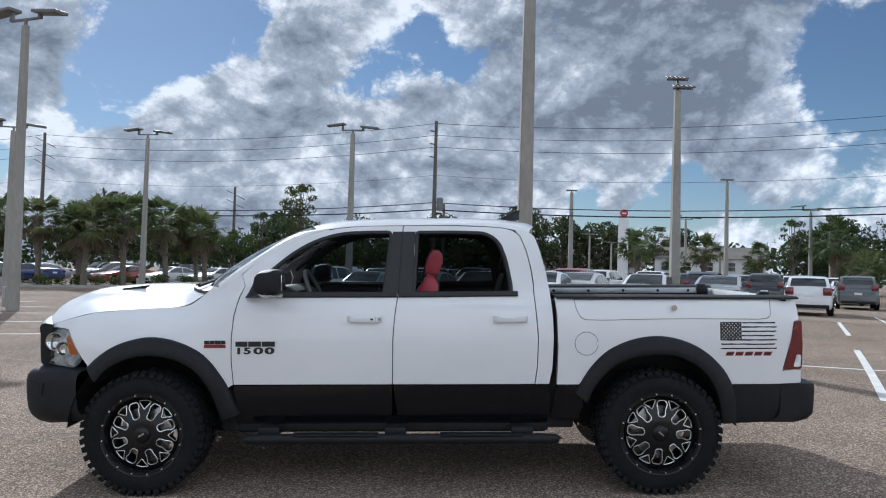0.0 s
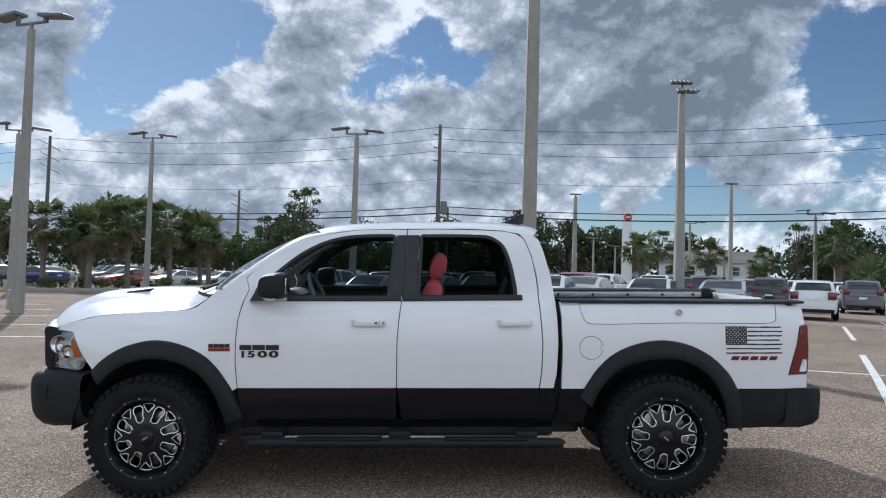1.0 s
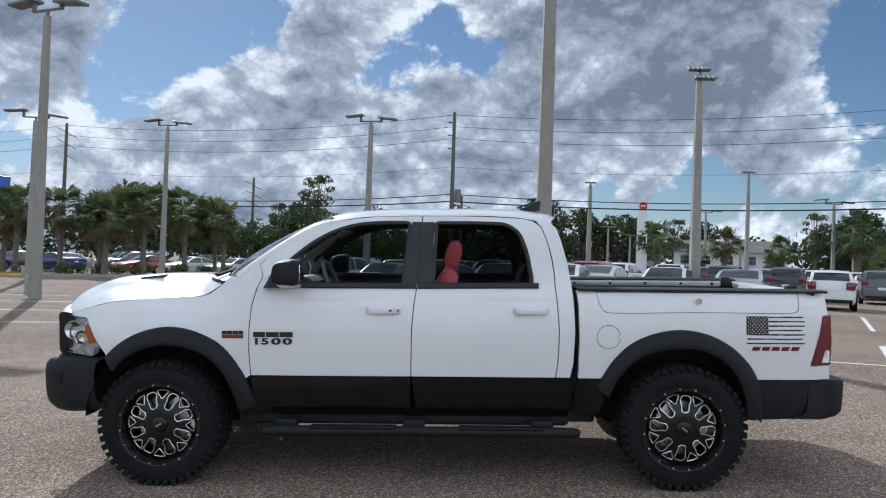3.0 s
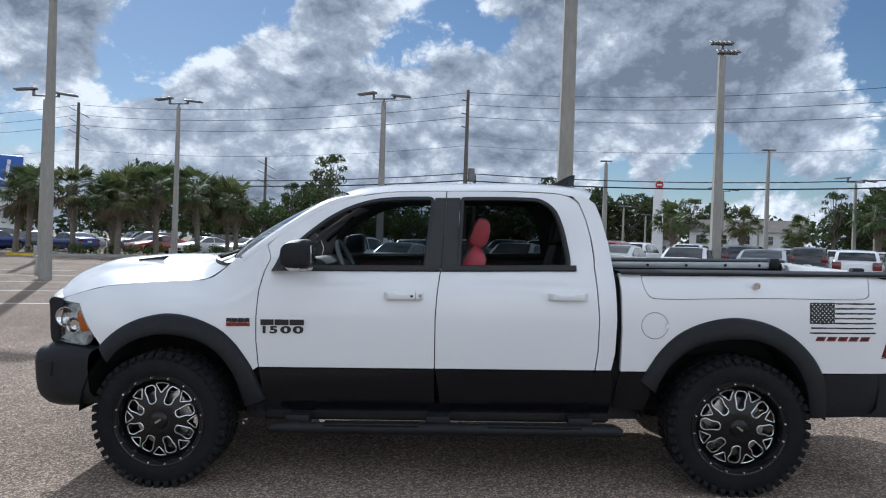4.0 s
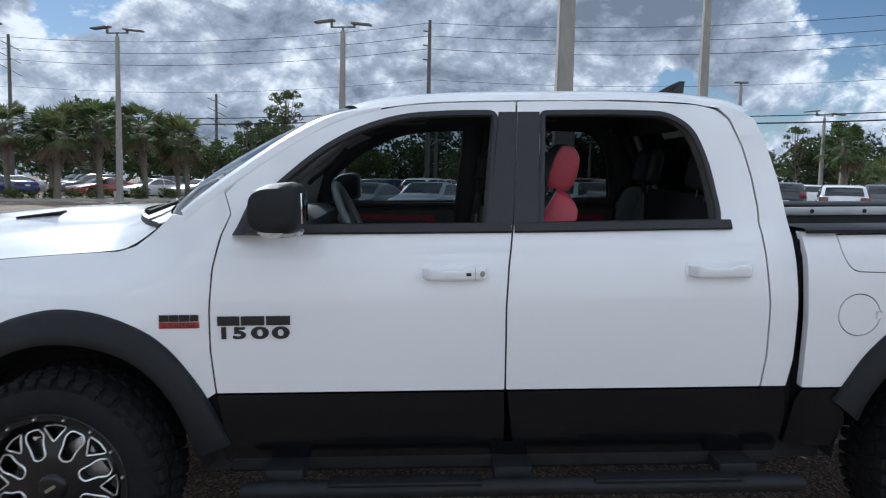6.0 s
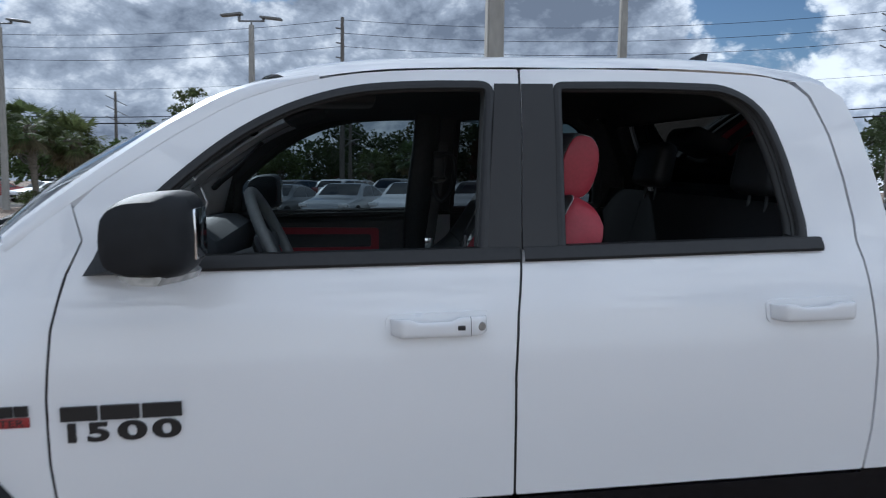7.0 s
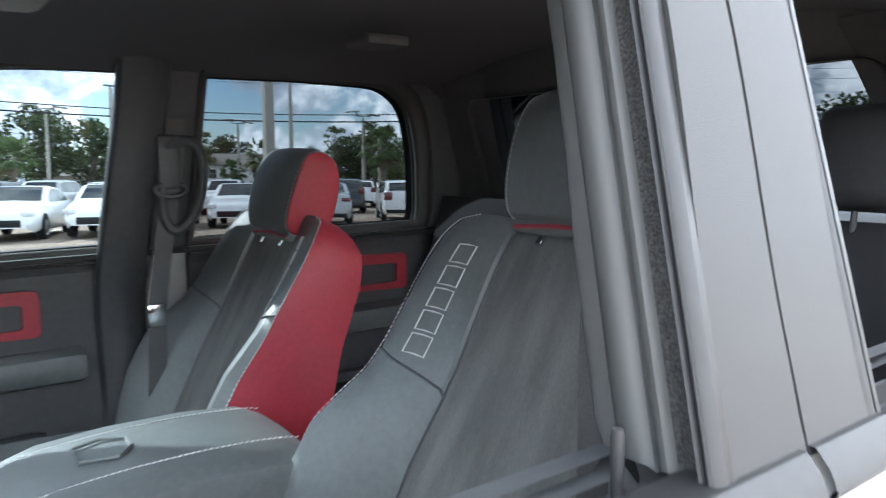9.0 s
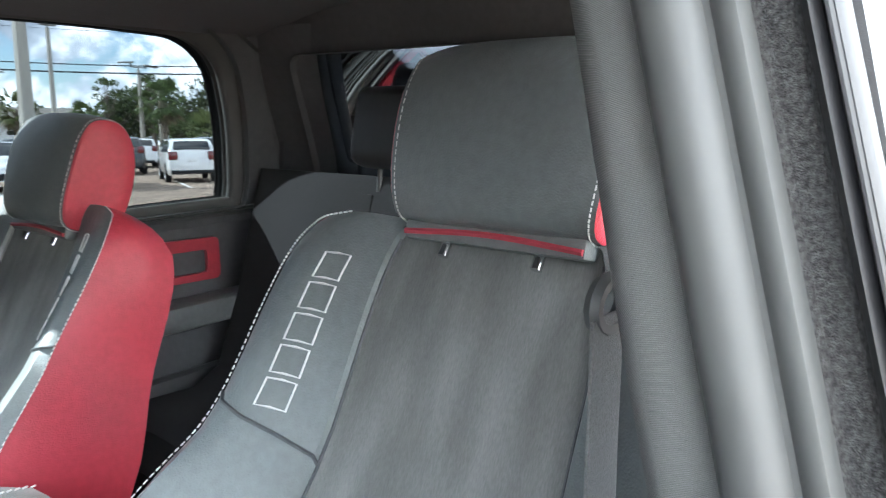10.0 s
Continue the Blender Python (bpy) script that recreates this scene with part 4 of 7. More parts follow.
def cab_back(bm, outline, holes, off, flange):
    tmp = bmesh.new()
    panel(tmp, outline, lambda u, z: 3 + back(u, z), holes, step=0.06, flange=flange, off=off)
    for v in tmp.verts:
        v.co = Vector((v.co.y - 3, v.co.x, v.co.z))
    me = bpy.data.meshes.new("tmp")
    tmp.to_mesh(me)
    tmp.free()
    bm.from_mesh(me)
    bpy.data.meshes.remove(me)


back_win = ccw([(p.x, p.y) for p in rounded([(-0.66, 1.42), (-0.58, 1.78), (0.58, 1.78), (0.66, 1.42)], 0.06)])
cab_back(bm, rounded([(-0.92, 0.76), (-0.925, 1.12), (-0.895, 1.27), (-0.845, 1.38), (-0.705, 1.82), (-0.60, 1.86), (0.60, 1.86), (0.705, 1.82), (0.845, 1.38), (0.895, 1.27), (0.925, 1.12), (0.92, 0.76)], 0.02), [back_win], 0.0, 0.03)
part("cab_back", bm, M["white"], truck)
bm = bmesh.new()
cab_back(bm, back_win, [], -0.015, 0.0)
part("rear_window", bm, M["glass_rear"], truck, "tinted rear window")
# roof aerial
bm = bmesh.new()
rows = []
for z, x0, x1, w in ((1.93, 2.515, 2.712, 0.036), (1.945, 2.56, 2.712, 0.026), (1.962, 2.60, 2.713, 0.016), (1.985, 2.655, 2.716, 0.008), (1.996, 2.69, 2.718, 0.004)):
    rows.append([((x0 + x1) / 2 + (x1 - x0) / 2 * math.cos(a), w * math.sin(a), 1.935 + (z - 1.93) * 1.25) for a in np.linspace(0, 2 * math.pi, 21)[:-1]])
vs = grid(bm, rows, closed_v=True)
bm.faces.new(vs[-1])
part("roof_aerial", bm, M["black_gloss"], truck, "black shark-fin roof aerial")

# nose: grille, bumper
bm = bmesh.new()
rows = []
nose = lambda y: -0.970 + 0.115 * abs(y / 0.765) ** 3.2
for j in range(41):
    y = -0.765 + 1.53 * j / 40
    rise = 0.045 * (1 - abs(y / 0.765) ** 3)
    rows.append([(nose(y) + dx, y, z) for z, dx in ((1.150 + rise, 0.09), (1.160 + rise, 0.03), (1.150 + rise, 0.004), (1.125 + rise, -0.006), (1.08 + rise, 0.0), (0.93, 0.0), (0.88, 0.004), (0.855, 0.02), (0.845, 0.10))])
vs = grid(bm, rows)
bm.faces.new(vs[0])
bm.faces.new(vs[-1][::-1])
grille = part("grille", bm, M["black_plastic"], truck, "black grille with a honeycomb mesh")
for k in range(5):
    bm = bmesh.new()
    z = 0.93 + 0.045 * k
    tube(bm, [(nose(y) - 0.004, y, z) for y in np.linspace(-0.60, 0.60, 17)], 0.008, 6)
    part("grille_bar", bm, M["black_gloss"], grille)
bm = bmesh.new()
rows = []
for j in range(81):
    a = -1 + j / 40
    t = smooth_step(0.66, 1.0, abs(a))
    run = max(0.0, abs(a) - 0.72) / 0.28
    y = math.copysign(0.955 * (1 - (1 - min(1, abs(a) / 0.86)) ** 1.35), a)
    x = -1.00 + 0.135 * abs(y / 0.955) ** 3 + 0.36 * run ** 1.35
    lift = 0.045 * run
    rows.append([(x + dx, y * ky, z) for z, dx, ky in ((0.858, 0.17, 0.93), (0.850, 0.075, 0.955), (0.832, 0.020, 0.975), (0.805, 0.004, 0.99), (0.76, 0.0, 1.0), (0.70, 0.0, 1.0), (0.63, 0.004, 1.0), (0.57, 0.012, 1.0),
                 (0.52 + lift * 0.4, 0.030, 0.99), (0.475 + lift, 0.075, 0.975), (0.452 + lift, 0.14, 0.95), (0.46 + lift, 0.24, 0.92))])
grid(bm, rows)
bumper = part("front_bumper", bm, M["black_plastic"], truck, "black front bumper with recessed fog lamp")
for s in (-1, 1):
    # fog lamp pocket: nearly flat plate, the recess's shade is given by its dark colour
    bm = bmesh.new()
    o = ccw([(p.x, p.y) for p in rounded([(-0.075, 0.055), (0.062, 0.048), (0.050, -0.042), (-0.045, -0.055), (-0.078, -0.03)], 0.016)])
    tmp = [(-0.02, 1.0), (0.002, 0.97), (0.003, 0.92), (0.001, 0.84), (-0.004, 0.74)]
    m = pose(-0.790, s * 0.930, 0.715, 0, 0, s * 32) @ Matrix.Scale(1.12, 4)
    vs = grid(bm, [[m @ Vector((q[0] * k, s * h, q[1] * k)) for q in o] for h, k in tmp], closed_v=True)
    bm.faces.new(vs[-1])
    part("fog_lamp", bm, M["dark"], bumper, "recessed fog lamp pocket")
    bm = bmesh.new()
    tube(bm, [(-1.0, s * 0.36, 0.56), (-1.045, s * 0.36, 0.565), (-1.055, s * 0.36, 0.585), (-1.045, s * 0.36, 0.605), (-1.0, s * 0.36, 0.61)], 0.012, 8)
    part("tow_hook", bm, M["black_gloss"], bumper)
# rear bumper
bm = bmesh.new()
rows = []
for j in range(41):
    a = -1 + j / 20
    y = 0.975 * math.copysign(min(1, abs(a) * 1.22), a)
    t = max(0.0, abs(a) - 0.82) / 0.18
    x = 4.735 - 0.05 * abs(y / 0.97) ** 4 - 0.24 * t
    rows.append([(x - dx, y, z) for z, dx in ((0.742, 0.20), (0.745, 0.02), (0.735, 0.004), (0.70, 0.0), (0.60, 0.006), (0.53, 0.014), (0.495, 0.05), (0.475, 0.12), (0.475, 0.22))])
grid(bm, rows)
part("rear_bumper", bm, M["black_plastic"], truck, "black rear bumper")
# tailgate, bed
bm = bmesh.new()
box(bm, 4.53, 4.60, -0.80, 0.80, 0.77, 1.335, 0.018)
part("tailgate", bm, M["white"], truck)
bm = bmesh.new()
box(bm, 2.87, 4.54, -0.66, 0.66, 0.80, 0.84, 0.004)
part("bed_floor", bm, M["black_plastic"], truck)
for s in (-1, 1):
    bm = bmesh.new()
    box(bm, 2.87, 4.54, min(s * 0.66, s * 0.68), max(s * 0.66, s * 0.68), 0.80, 1.325, 0.004)
    box(bm, 2.87, 4.50, min(s * 0.68, s * 0.93), max(s * 0.68, s * 0.93), 1.318, 1.330, 0.003)
    part("bed_side_liner", bm, M["black_plastic"], truck)
bm = bmesh.new()
box(bm, 2.865, 2.885, -0.92, 0.92, 0.60, 1.33, 0.004)
part("bed_front_wall", bm, M["black_plastic"], truck)
for s in (-1, 1):
    bm = bmesh.new()
    rows = []
    for x in np.linspace(2.868, 4.575, 30):
        z = 1.349 - 0.008 * smooth_step(3.2, 4.5, x)
        rows.append([(x, s * y, z + dz) for y, dz in ((0.956, -0.006), (0.956, 0.006), (0.935, 0.012), (0.72, 0.012), (0.70, 0.002), (0.70, -0.03))])
    grid(bm, rows)
    part("bed_rail_cap", bm, M["black_plastic"], truck)
    bm = bmesh.new()
    box(bm, 2.90, 4.42, min(s * 0.635, s * 0.658), max(s * 0.635, s * 0.658), 1.288, 1.338, 0.005)
    rail = part("tie_down_rail", bm, M["rail"], truck, "grey aluminium cargo tie-down rail")
    for x in (3.10, 3.42, 3.74, 4.06, 4.34):
        bm = bmesh.new()
        lathe(bm, [(0.0, 0.0), (0.012, 0.0), (0.013, 0.003), (0.0, 0.004)], "y", 12, (x, s * 0.635 - (0.004 if s > 0 else 0.0), 1.313))
        part("rail_hole", bm, M["dark"], rail)
    bm = bmesh.new()
    box(bm, 4.42, 4.50, min(s * 0.62, s * 0.68), max(s * 0.62, s * 0.68), 1.285, 1.372, 0.012)
    part("rail_end", bm, M["black_plastic"], rail)
# inner cab shell and frame
for name, x0, x1, y0, y1, z0, z1, r in (
        ("frame_rail", -0.75, 4.55, -0.42, -0.30, 0.37, 0.60, 0.01), ("frame_rail", -0.75, 4.55, 0.30, 0.42, 0.37, 0.60, 0.01), ("floor_pan", 0.62, 2.82, -0.90, 0.90, 0.40, 0.52, 0.02),
        # the box at x 0.50 is added to stop sun leaking behind the front wheels
        ("engine_block", -0.80, 0.62, -0.44, 0.44, 0.60, 1.15, 0.03), ("underbody_box", 0.50, 0.63, -0.90, 0.90, 0.40, 0.80, 0.02), ("underbody_box", 2.78, 3.00, -0.90, 0.90, 0.42, 0.80, 0.02),
        ("bed_support", 2.90, 4.50, -0.60, 0.60, 0.62, 0.80, 0.02), ("rear_axle", 3.50, 3.64, -0.75, 0.75, 0.36, 0.48, 0.05), ("front_axle", -0.07, 0.07, -0.75, 0.75, 0.36, 0.46, 0.03)):
    bm = bmesh.new()
    box(bm, x0, x1, y0, y1, z0, z1, r)
    part(name, bm, M["dark"], truck)
bm = bmesh.new()
tube(bm, [(1.2, 0.2, 0.42), (2.6, 0.2, 0.42), (3.2, 0.45, 0.44), (4.3, 0.6, 0.46)], 0.04, 10)
part("exhaust_pipe", bm, M["dark"], truck)


# wheels
def wheel_meshes():
    made = []
    bm = bmesh.new()
    half = 0.145
    prof = [(0.262, 0.115), (0.272, 0.132), (0.300, 0.146), (0.340, 0.150), (0.375, 0.144), (0.398, 0.132), (0.409, 0.115), (0.411, 0.06), (0.411, -0.06), (0.409, -0.115), (0.375, -0.144), (0.30, -0.146), (0.262, -0.115)]
    lathe(bm, prof, "y", 72)
    made.append(("tyre", bm, M["rubber"], "chunky all-terrain tyre"))
    # tread blocks: shoulder lugs on both sides and two rows between
    bm = bmesh.new()
    n = 44
    for k in range(n):
        a = 2 * math.pi * k / n
        for row, (y, wy, wa, tw) in enumerate(((0.118, 0.050, 0.031, 0), (0.045, 0.050, 0.036, 18), (-0.045, 0.050, 0.036, -18), (-0.118, 0.050, 0.031, 0))):
            aa = a + (0.5 if row in (1, 3) else 0.0) * 2 * math.pi / n
            long = 0.008 if k % 2 else 0.0
            m = Matrix.Rotation(-aa, 4, "Y") @ Matrix.Translation((0.412, y, 0)) @ Matrix.Rotation(radians(tw), 4, "X")
            box(bm, -0.008, 0.0105, -wy / 2, wy / 2 + (long if row == 0 else 0), -wa / 2 * 1.2, wa / 2 * 1.2, 0.0, m)
            if row in (0, 3):
                sg = 1 if row == 0 else -1
                m2 = Matrix.Rotation(-aa, 4, "Y") @ Matrix.Translation((0.392, sg * 0.138, 0)) @ Matrix.Rotation(radians(sg * 28), 4, "Z")
                box(bm, -0.026 - long, 0.016, -0.006, 0.008, -wa / 2, wa / 2, 0.0, m2)
    made.append(("tread", bm, M["rubber"], ""))
    bm = bmesh.new()
    lathe(bm, [(0.262, 0.10), (0.272, 0.138), (0.285, 0.146), (0.290, 0.140), (0.288, 0.120)], "y", 72)
    lathe(bm, [(0.290, 0.142), (0.262, 0.141), (0.252, 0.120), (0.245, 0.02), (0.240, -0.09), (0.262, -0.12)], "y", 72)
    made.append(("rim", bm, M["rim_black"], "gloss black wheel with milled silver edges"))
    return made


def spoke_face(bm, bm_edge):
    """Eight openings between split spokes; the milled lines run round each opening."""
    holes, arcs = [], []
    n = 8
    for k in range(n):
        a0 = 2 * math.pi * k / n + 0.2
        def pol(r, da):
            return (r * math.cos(a0 + da), r * math.sin(a0 + da))
        holes.append(ccw([(p.x, p.y) for p in rounded([pol(0.108, 0.0), pol(0.122, 0.20), pol(0.165, 0.16), pol(0.200, 0.20), pol(0.222, 0.12), pol(0.222, -0.10), pol(0.196, -0.18), pol(0.158, -0.17), pol(0.118, -0.20)], 0.012, 3)]))
        a1 = a0 + math.pi / n
        def pol2(r, da):
            return (r * math.cos(a1 + da), r * math.sin(a1 + da))
        holes.append(ccw([(p.x, p.y) for p in rounded([pol2(0.170, 0.0), pol2(0.205, 0.13), pol2(0.228, 0.19), pol2(0.231, 0.0), pol2(0.228, -0.19), pol2(0.205, -0.13)], 0.008, 3)]))
    disc = [(0.247 * math.cos(a), 0.247 * math.sin(a)) for a in np.linspace(0, 2 * math.pi, 73)[:-1]]
    dish = lambda x, z: 0.105 + 0.028 * smooth_step(0.23, 0.07, math.hypot(x, z)) - 0.02 * smooth_step(0.21, 0.247, math.hypot(x, z))
    panel(bm, disc, dish, holes, step=0.022, flange=0.045)
    for h in holes:
        tube(bm_edge, [(p[0], dish(p[0], p[1]) + 0.001, p[1]) for p in h], 0.0038, 6, closed=True)


def build_wheel(x, s):
    m = pose(x, s * 0.925, 0.42, 0, 0, 0 if s > 0 else 180) @ pose(0, 0, 0, 0, 31 * (x + 1), 0)
    w = new("wheel")
    w.parent = truck
    w.matrix_basis = m
    tagged(w, "black off-road wheel with milled split spokes")
    if WHEEL:
        for name, me in WHEEL:
            ob = new(name, me)
            ob.parent = w
        for me, place in BOLTS:
            ob = new("rim_bolt", me)
            ob.parent = w
            ob.location = place
        return
    for name, bm, mat, label in wheel_meshes():
        WHEEL.append((name, part(name, bm, mat, w, label).data))
    bm, be = bmesh.new(), bmesh.new()
    spoke_face(bm, be)
    WHEEL.append(("spoke_face", part("spoke_face", bm, M["rim_black"], w).data))
    WHEEL.append(("milled_edge", part("milled_edge", be, M["milled"], w, "thin silver milled lines").data))
    bm = bmesh.new()
    lathe(bm, [(0.0, 0.150), (0.040, 0.150), (0.052, 0.144), (0.060, 0.128), (0.064, 0.10)], "y", 28)
    WHEEL.append(("hub_cap", part("hub_cap", bm, M["rim_black"], w).data))
    bm = bmesh.new()
    box(bm, -0.022, 0.022, 0.1495, 0.1515, -0.006, 0.006, 0.0)
    WHEEL.append(("hub_emblem", part("hub_emblem", bm, M["steel"], w).data))
    bm = bmesh.new()
    lathe(bm, [(0.0, 0.055), (0.175, 0.055), (0.178, 0.045), (0.178, 0.02), (0.0, 0.02)], "y", 40)
    WHEEL.append(("brake_disc", part("brake_disc", bm, M["steel"], w, "bare steel brake disc").data))
    bm = bmesh.new()
    box(bm, -0.19, -0.10, 0.0, 0.085, -0.09, 0.11, 0.02)
    WHEEL.append(("brake_caliper", part("brake_caliper", bm, M["steel"], w).data))
    bolt = None
    for k in range(16):
        a = 2 * math.pi * k / 16
        if bolt is None:
            bm = bmesh.new()
            lathe(bm, [(0.0, 0.010), (0.004, 0.009), (0.0062, 0.004), (0.0062, -0.004)], "y", 10)
            ob = part("rim_bolt", bm, M["milled"], w)
            bolt = ob.data
        else:
            ob = new("rim_bolt", bolt)
            ob.parent = w
        ob.location = (0.272 * math.cos(a), 0.144, 0.272 * math.sin(a))
        BOLTS.append((bolt, ob.location.copy()))


WHEEL, BOLTS = [], []
for x in (0.0, 3.57):
    for s in (-1, 1):
        build_wheel(x, s)


# ---- mirrors, badges, flag decal ----
def mirror(s):
    d = DOORS[(s, "front_door")]
    bm = bmesh.new()
    rows = []
    n = 28
    def loop_at(y, grow, dx=0.0):
        base = [(0.822, 1.395), (0.812, 1.45), (0.822, 1.525), (0.865, 1.553), (0.955, 1.558), (0.982, 1.535), (0.986, 1.46), (0.980, 1.395), (0.945, 1.376), (0.86, 1.378)]
        pts = rounded(base, 0.03, 3)
        cx, cz = 0.90, 1.465
        return [(cx + (p.x - cx) * grow + dx, s * y, cz + (p.y - cz) * grow) for p in pts]
    for y, g, dx in ((1.245, 0.55, -0.03), (1.238, 0.80, -0.02), (1.215, 0.94, -0.008), (1.17, 1.0, 0), (1.08, 1.0, 0), (1.04, 0.97, 0), (1.01, 0.90, 0.0), (1.0, 0.7, 0.01)):
        rows.append(loop_at(y, g, dx))
    vs = grid(bm, rows, closed_v=True)
    bm.faces.new(vs[0])
    bm.faces.new(vs[-1][::-1])
    h = part("side_mirror", bm, M["black_plastic"], d, "large black plastic side mirror")
    bm = bmesh.new()
    box(bm, 0.980, 0.9866, min(s * 1.055, s * 1.175), max(s * 1.055, s * 1.175), 1.415, 1.52, 0.0006)
    part("mirror_glass", bm, M["chrome"], h)
    bm = bmesh.new()
    rows = []
    for u in np.linspace(0, 1, 13):
        y = 1.07 + 0.155 * u
        x0, x1 = 0.845 + 0.01 * u, 0.965 - 0.05 * u ** 2
        z = 1.374 + 0.004 * u
        rows.append([(x0, s * y, z + 0.024), (x0 - 0.012, s * (y + 0.012), z + 0.012), (x0 + 0.01, s * (y + 0.004), z - 0.006), (x1, s * y, z - 0.009), (x1 + 0.01, s * y, z + 0.006), (x1, s * y, z + 0.02)])
    vs = grid(bm, rows, closed_v=True)
    bm.faces.new(vs[0])
    bm.faces.new(vs[-1][::-1])
    part("turn_signal", bm, M["turn_lens"], h, "clear turn signal lens under the mirror")
    bm = bmesh.new()
    rows = []
    for y, (za, zb), (xa, xb) in ((0.885, (1.352, 1.475), (0.665, 0.80)), (0.93, (1.352, 1.46), (0.675, 0.82)), (0.97, (1.362, 1.445), (0.72, 0.86)), (1.03, (1.385, 1.45), (0.80, 0.90))):
        rows.append([(xa, s * y, za), (xa + 0.02, s * y, za + 0.03), ((xa + xb) / 2, s * y, zb), (xb, s * y, zb), (xb, s * y, za)])
    vs = grid(bm, rows, closed_v=True)
    bm.faces.new(vs[0])
    bm.faces.new(vs[-1][::-1])
    part("mirror_foot", bm, M["black_plastic"], h)


mirror(-1)
mirror(1)


def letters(body, size, m, parent, name, material, extrude=0.004, width=1.0, bold=0.0):
    """Raised characters in the built-in font, turned into one mesh."""
    cu = bpy.data.curves.new(name, "FONT")
    cu.body, cu.size, cu.extrude, cu.offset = body, size, extrude, bold
    cu.align_x = "CENTER"
    ob = new("tmp_text", cu)
    dg = bpy.context.evaluated_depsgraph_get()
    me = bpy.data.meshes.new_from_object(ob.evaluated_get(dg))
    bpy.data.objects.remove(ob)
    bpy.data.curves.remove(cu)
    me.materials.clear()
    me.materials.append(material)
    o = new(name, me)
    o.parent = parent
    o.matrix_basis = m @ Matrix.Diagonal((width, 1, 1, 1))
    return o


def slanted(bm, x0, x1, z0, z1, lean, y0, y1, bevel=0.0):
    """A slanted block standing off a panel."""
    vs = [bm.verts.new((x + lean * (z - z0) / max(1e-6, z1 - z0), y, z)) for y in (y0, y1) for x, z in ((x0, z0), (x1, z0), (x1, z1), (x0, z1))]
    for f in ((0, 1, 2, 3), (7, 6, 5, 4), (0, 4, 5, 1), (1, 5, 6, 2), (2, 6, 7, 3), (3, 7, 4, 0)):
        bm.faces.new([vs[i] for i in f])


fd = DOORS[(-1, "front_door")]
ys = -(skin(0.75, 1.0) + 0.001)
# model badge: three plain black blocks over a number
bm = bmesh.new()
for x0, x1 in ((0.618, 0.700), (0.708, 0.795), (0.803, 0.893)):
    slanted(bm, x0, x1, 1.012, 1.047, 0.0, ys, ys - 0.007)
badge = part("door_badge", bm, M["badge"], fd, "black raised badge blocks", smooth=False)
for digit, x, wide in (("1", 0.640, 1.75), ("5", 0.700, 1.75), ("0", 0.777, 2.15), ("0", 0.856, 2.15)):
    letters(digit, 0.061, Matrix.Translation((x, ys - 0.001, 0.9615)) @ pose(0, 0, 0, 90, 0, 0), badge, "badge_digit", M["badge"], 0.004, wide, 0.0022)
bm = bmesh.new()
yf = -(skin(0.47, 1.03) + 0.001)
for x0, x1 in ((0.398, 0.432), (0.436, 0.470), (0.474, 0.512), (0.516, 0.546)):
    slanted(bm, x0, x1, 1.029, 1.054, 0.0, yf, yf - 0.006)
part("engine_badge", bm, M["badge"], truck, "small black and red engine badge", smooth=False)
bm = bmesh.new()
box(bm, 0.396, 0.548, yf - 0.004, yf, 1.002, 1.026, 0.001)
part("engine_badge_plate", bm, M["red_badge"], truck)
letters("5.7 LITER", 0.024, Matrix.Translation((0.472, yf - 0.003, 1.0055)) @ pose(0, 0, 0, 90, 0, 0), truck, "engine_size_lettering", M["badge"], 0.0015, 1.35, 0.0003)

# flag decal on the bed side: canton with stars, stripes with torn ends, a plain red-edged word block
rng = random.Random(5)
FX0, FX1, FZ0, FZ1 = 4.011, 4.415, 0.985, 1.179
DEC = 0.0012


def decal(bm, pts, off=DEC):
    panel(bm, pts, side(-1), step=0.05, flange=0.0, off=off)


bm = bmesh.new()
decal(bm, [(FX0, 1.052), (4.161, 1.052), (4.161, FZ1), (FX0, FZ1)])
flag = part("flag_decal", bm, M["badge"], truck, "black stars-and-stripes decal")
for r in range(9):
    for c in range(6 if r % 2 == 0 else 5):
        x = FX0 + 0.014 + c * 0.0245 + (0 if r % 2 == 0 else 0.012)
        z = FZ1 - 0.011 - r * 0.0132
        bm = bmesh.new()
        pts = [(x + (0.0055 if i % 2 == 0 else 0.0024) * math.sin(i * math.pi / 5), z + (0.0055 if i % 2 == 0 else 0.0024) * math.cos(i * math.pi / 5)) for i in range(10)]
        panel(bm, pts, side(-1), step=0.02, flange=0.0, off=DEC * 2.2)
        part("star", bm, M["white"], flag, smooth=False)
h = (FZ1 - FZ0) / 13
for k in range(7):
    z1 = FZ1 - 2 * k * h
    x0 = 4.163 if z1 - h > 1.05 else FX0 + rng.uniform(0, 0.01)
    x1 = FX1 - rng.uniform(0.0, 0.025)
    top = [(x0 + (x1 - x0) * i / 10, z1 - rng.uniform(0, 0.0022)) for i in range(11)]
    bot = [(x0 + (x1 - x0) * i / 10, z1 - h * 0.80 + rng.uniform(0, 0.003)) for i in range(10, -1, -1)]
    bm = bmesh.new()
    decal(bm, bot[::-1] + top[::-1])
    part("stripe", bm, M["badge"], flag, smooth=False)
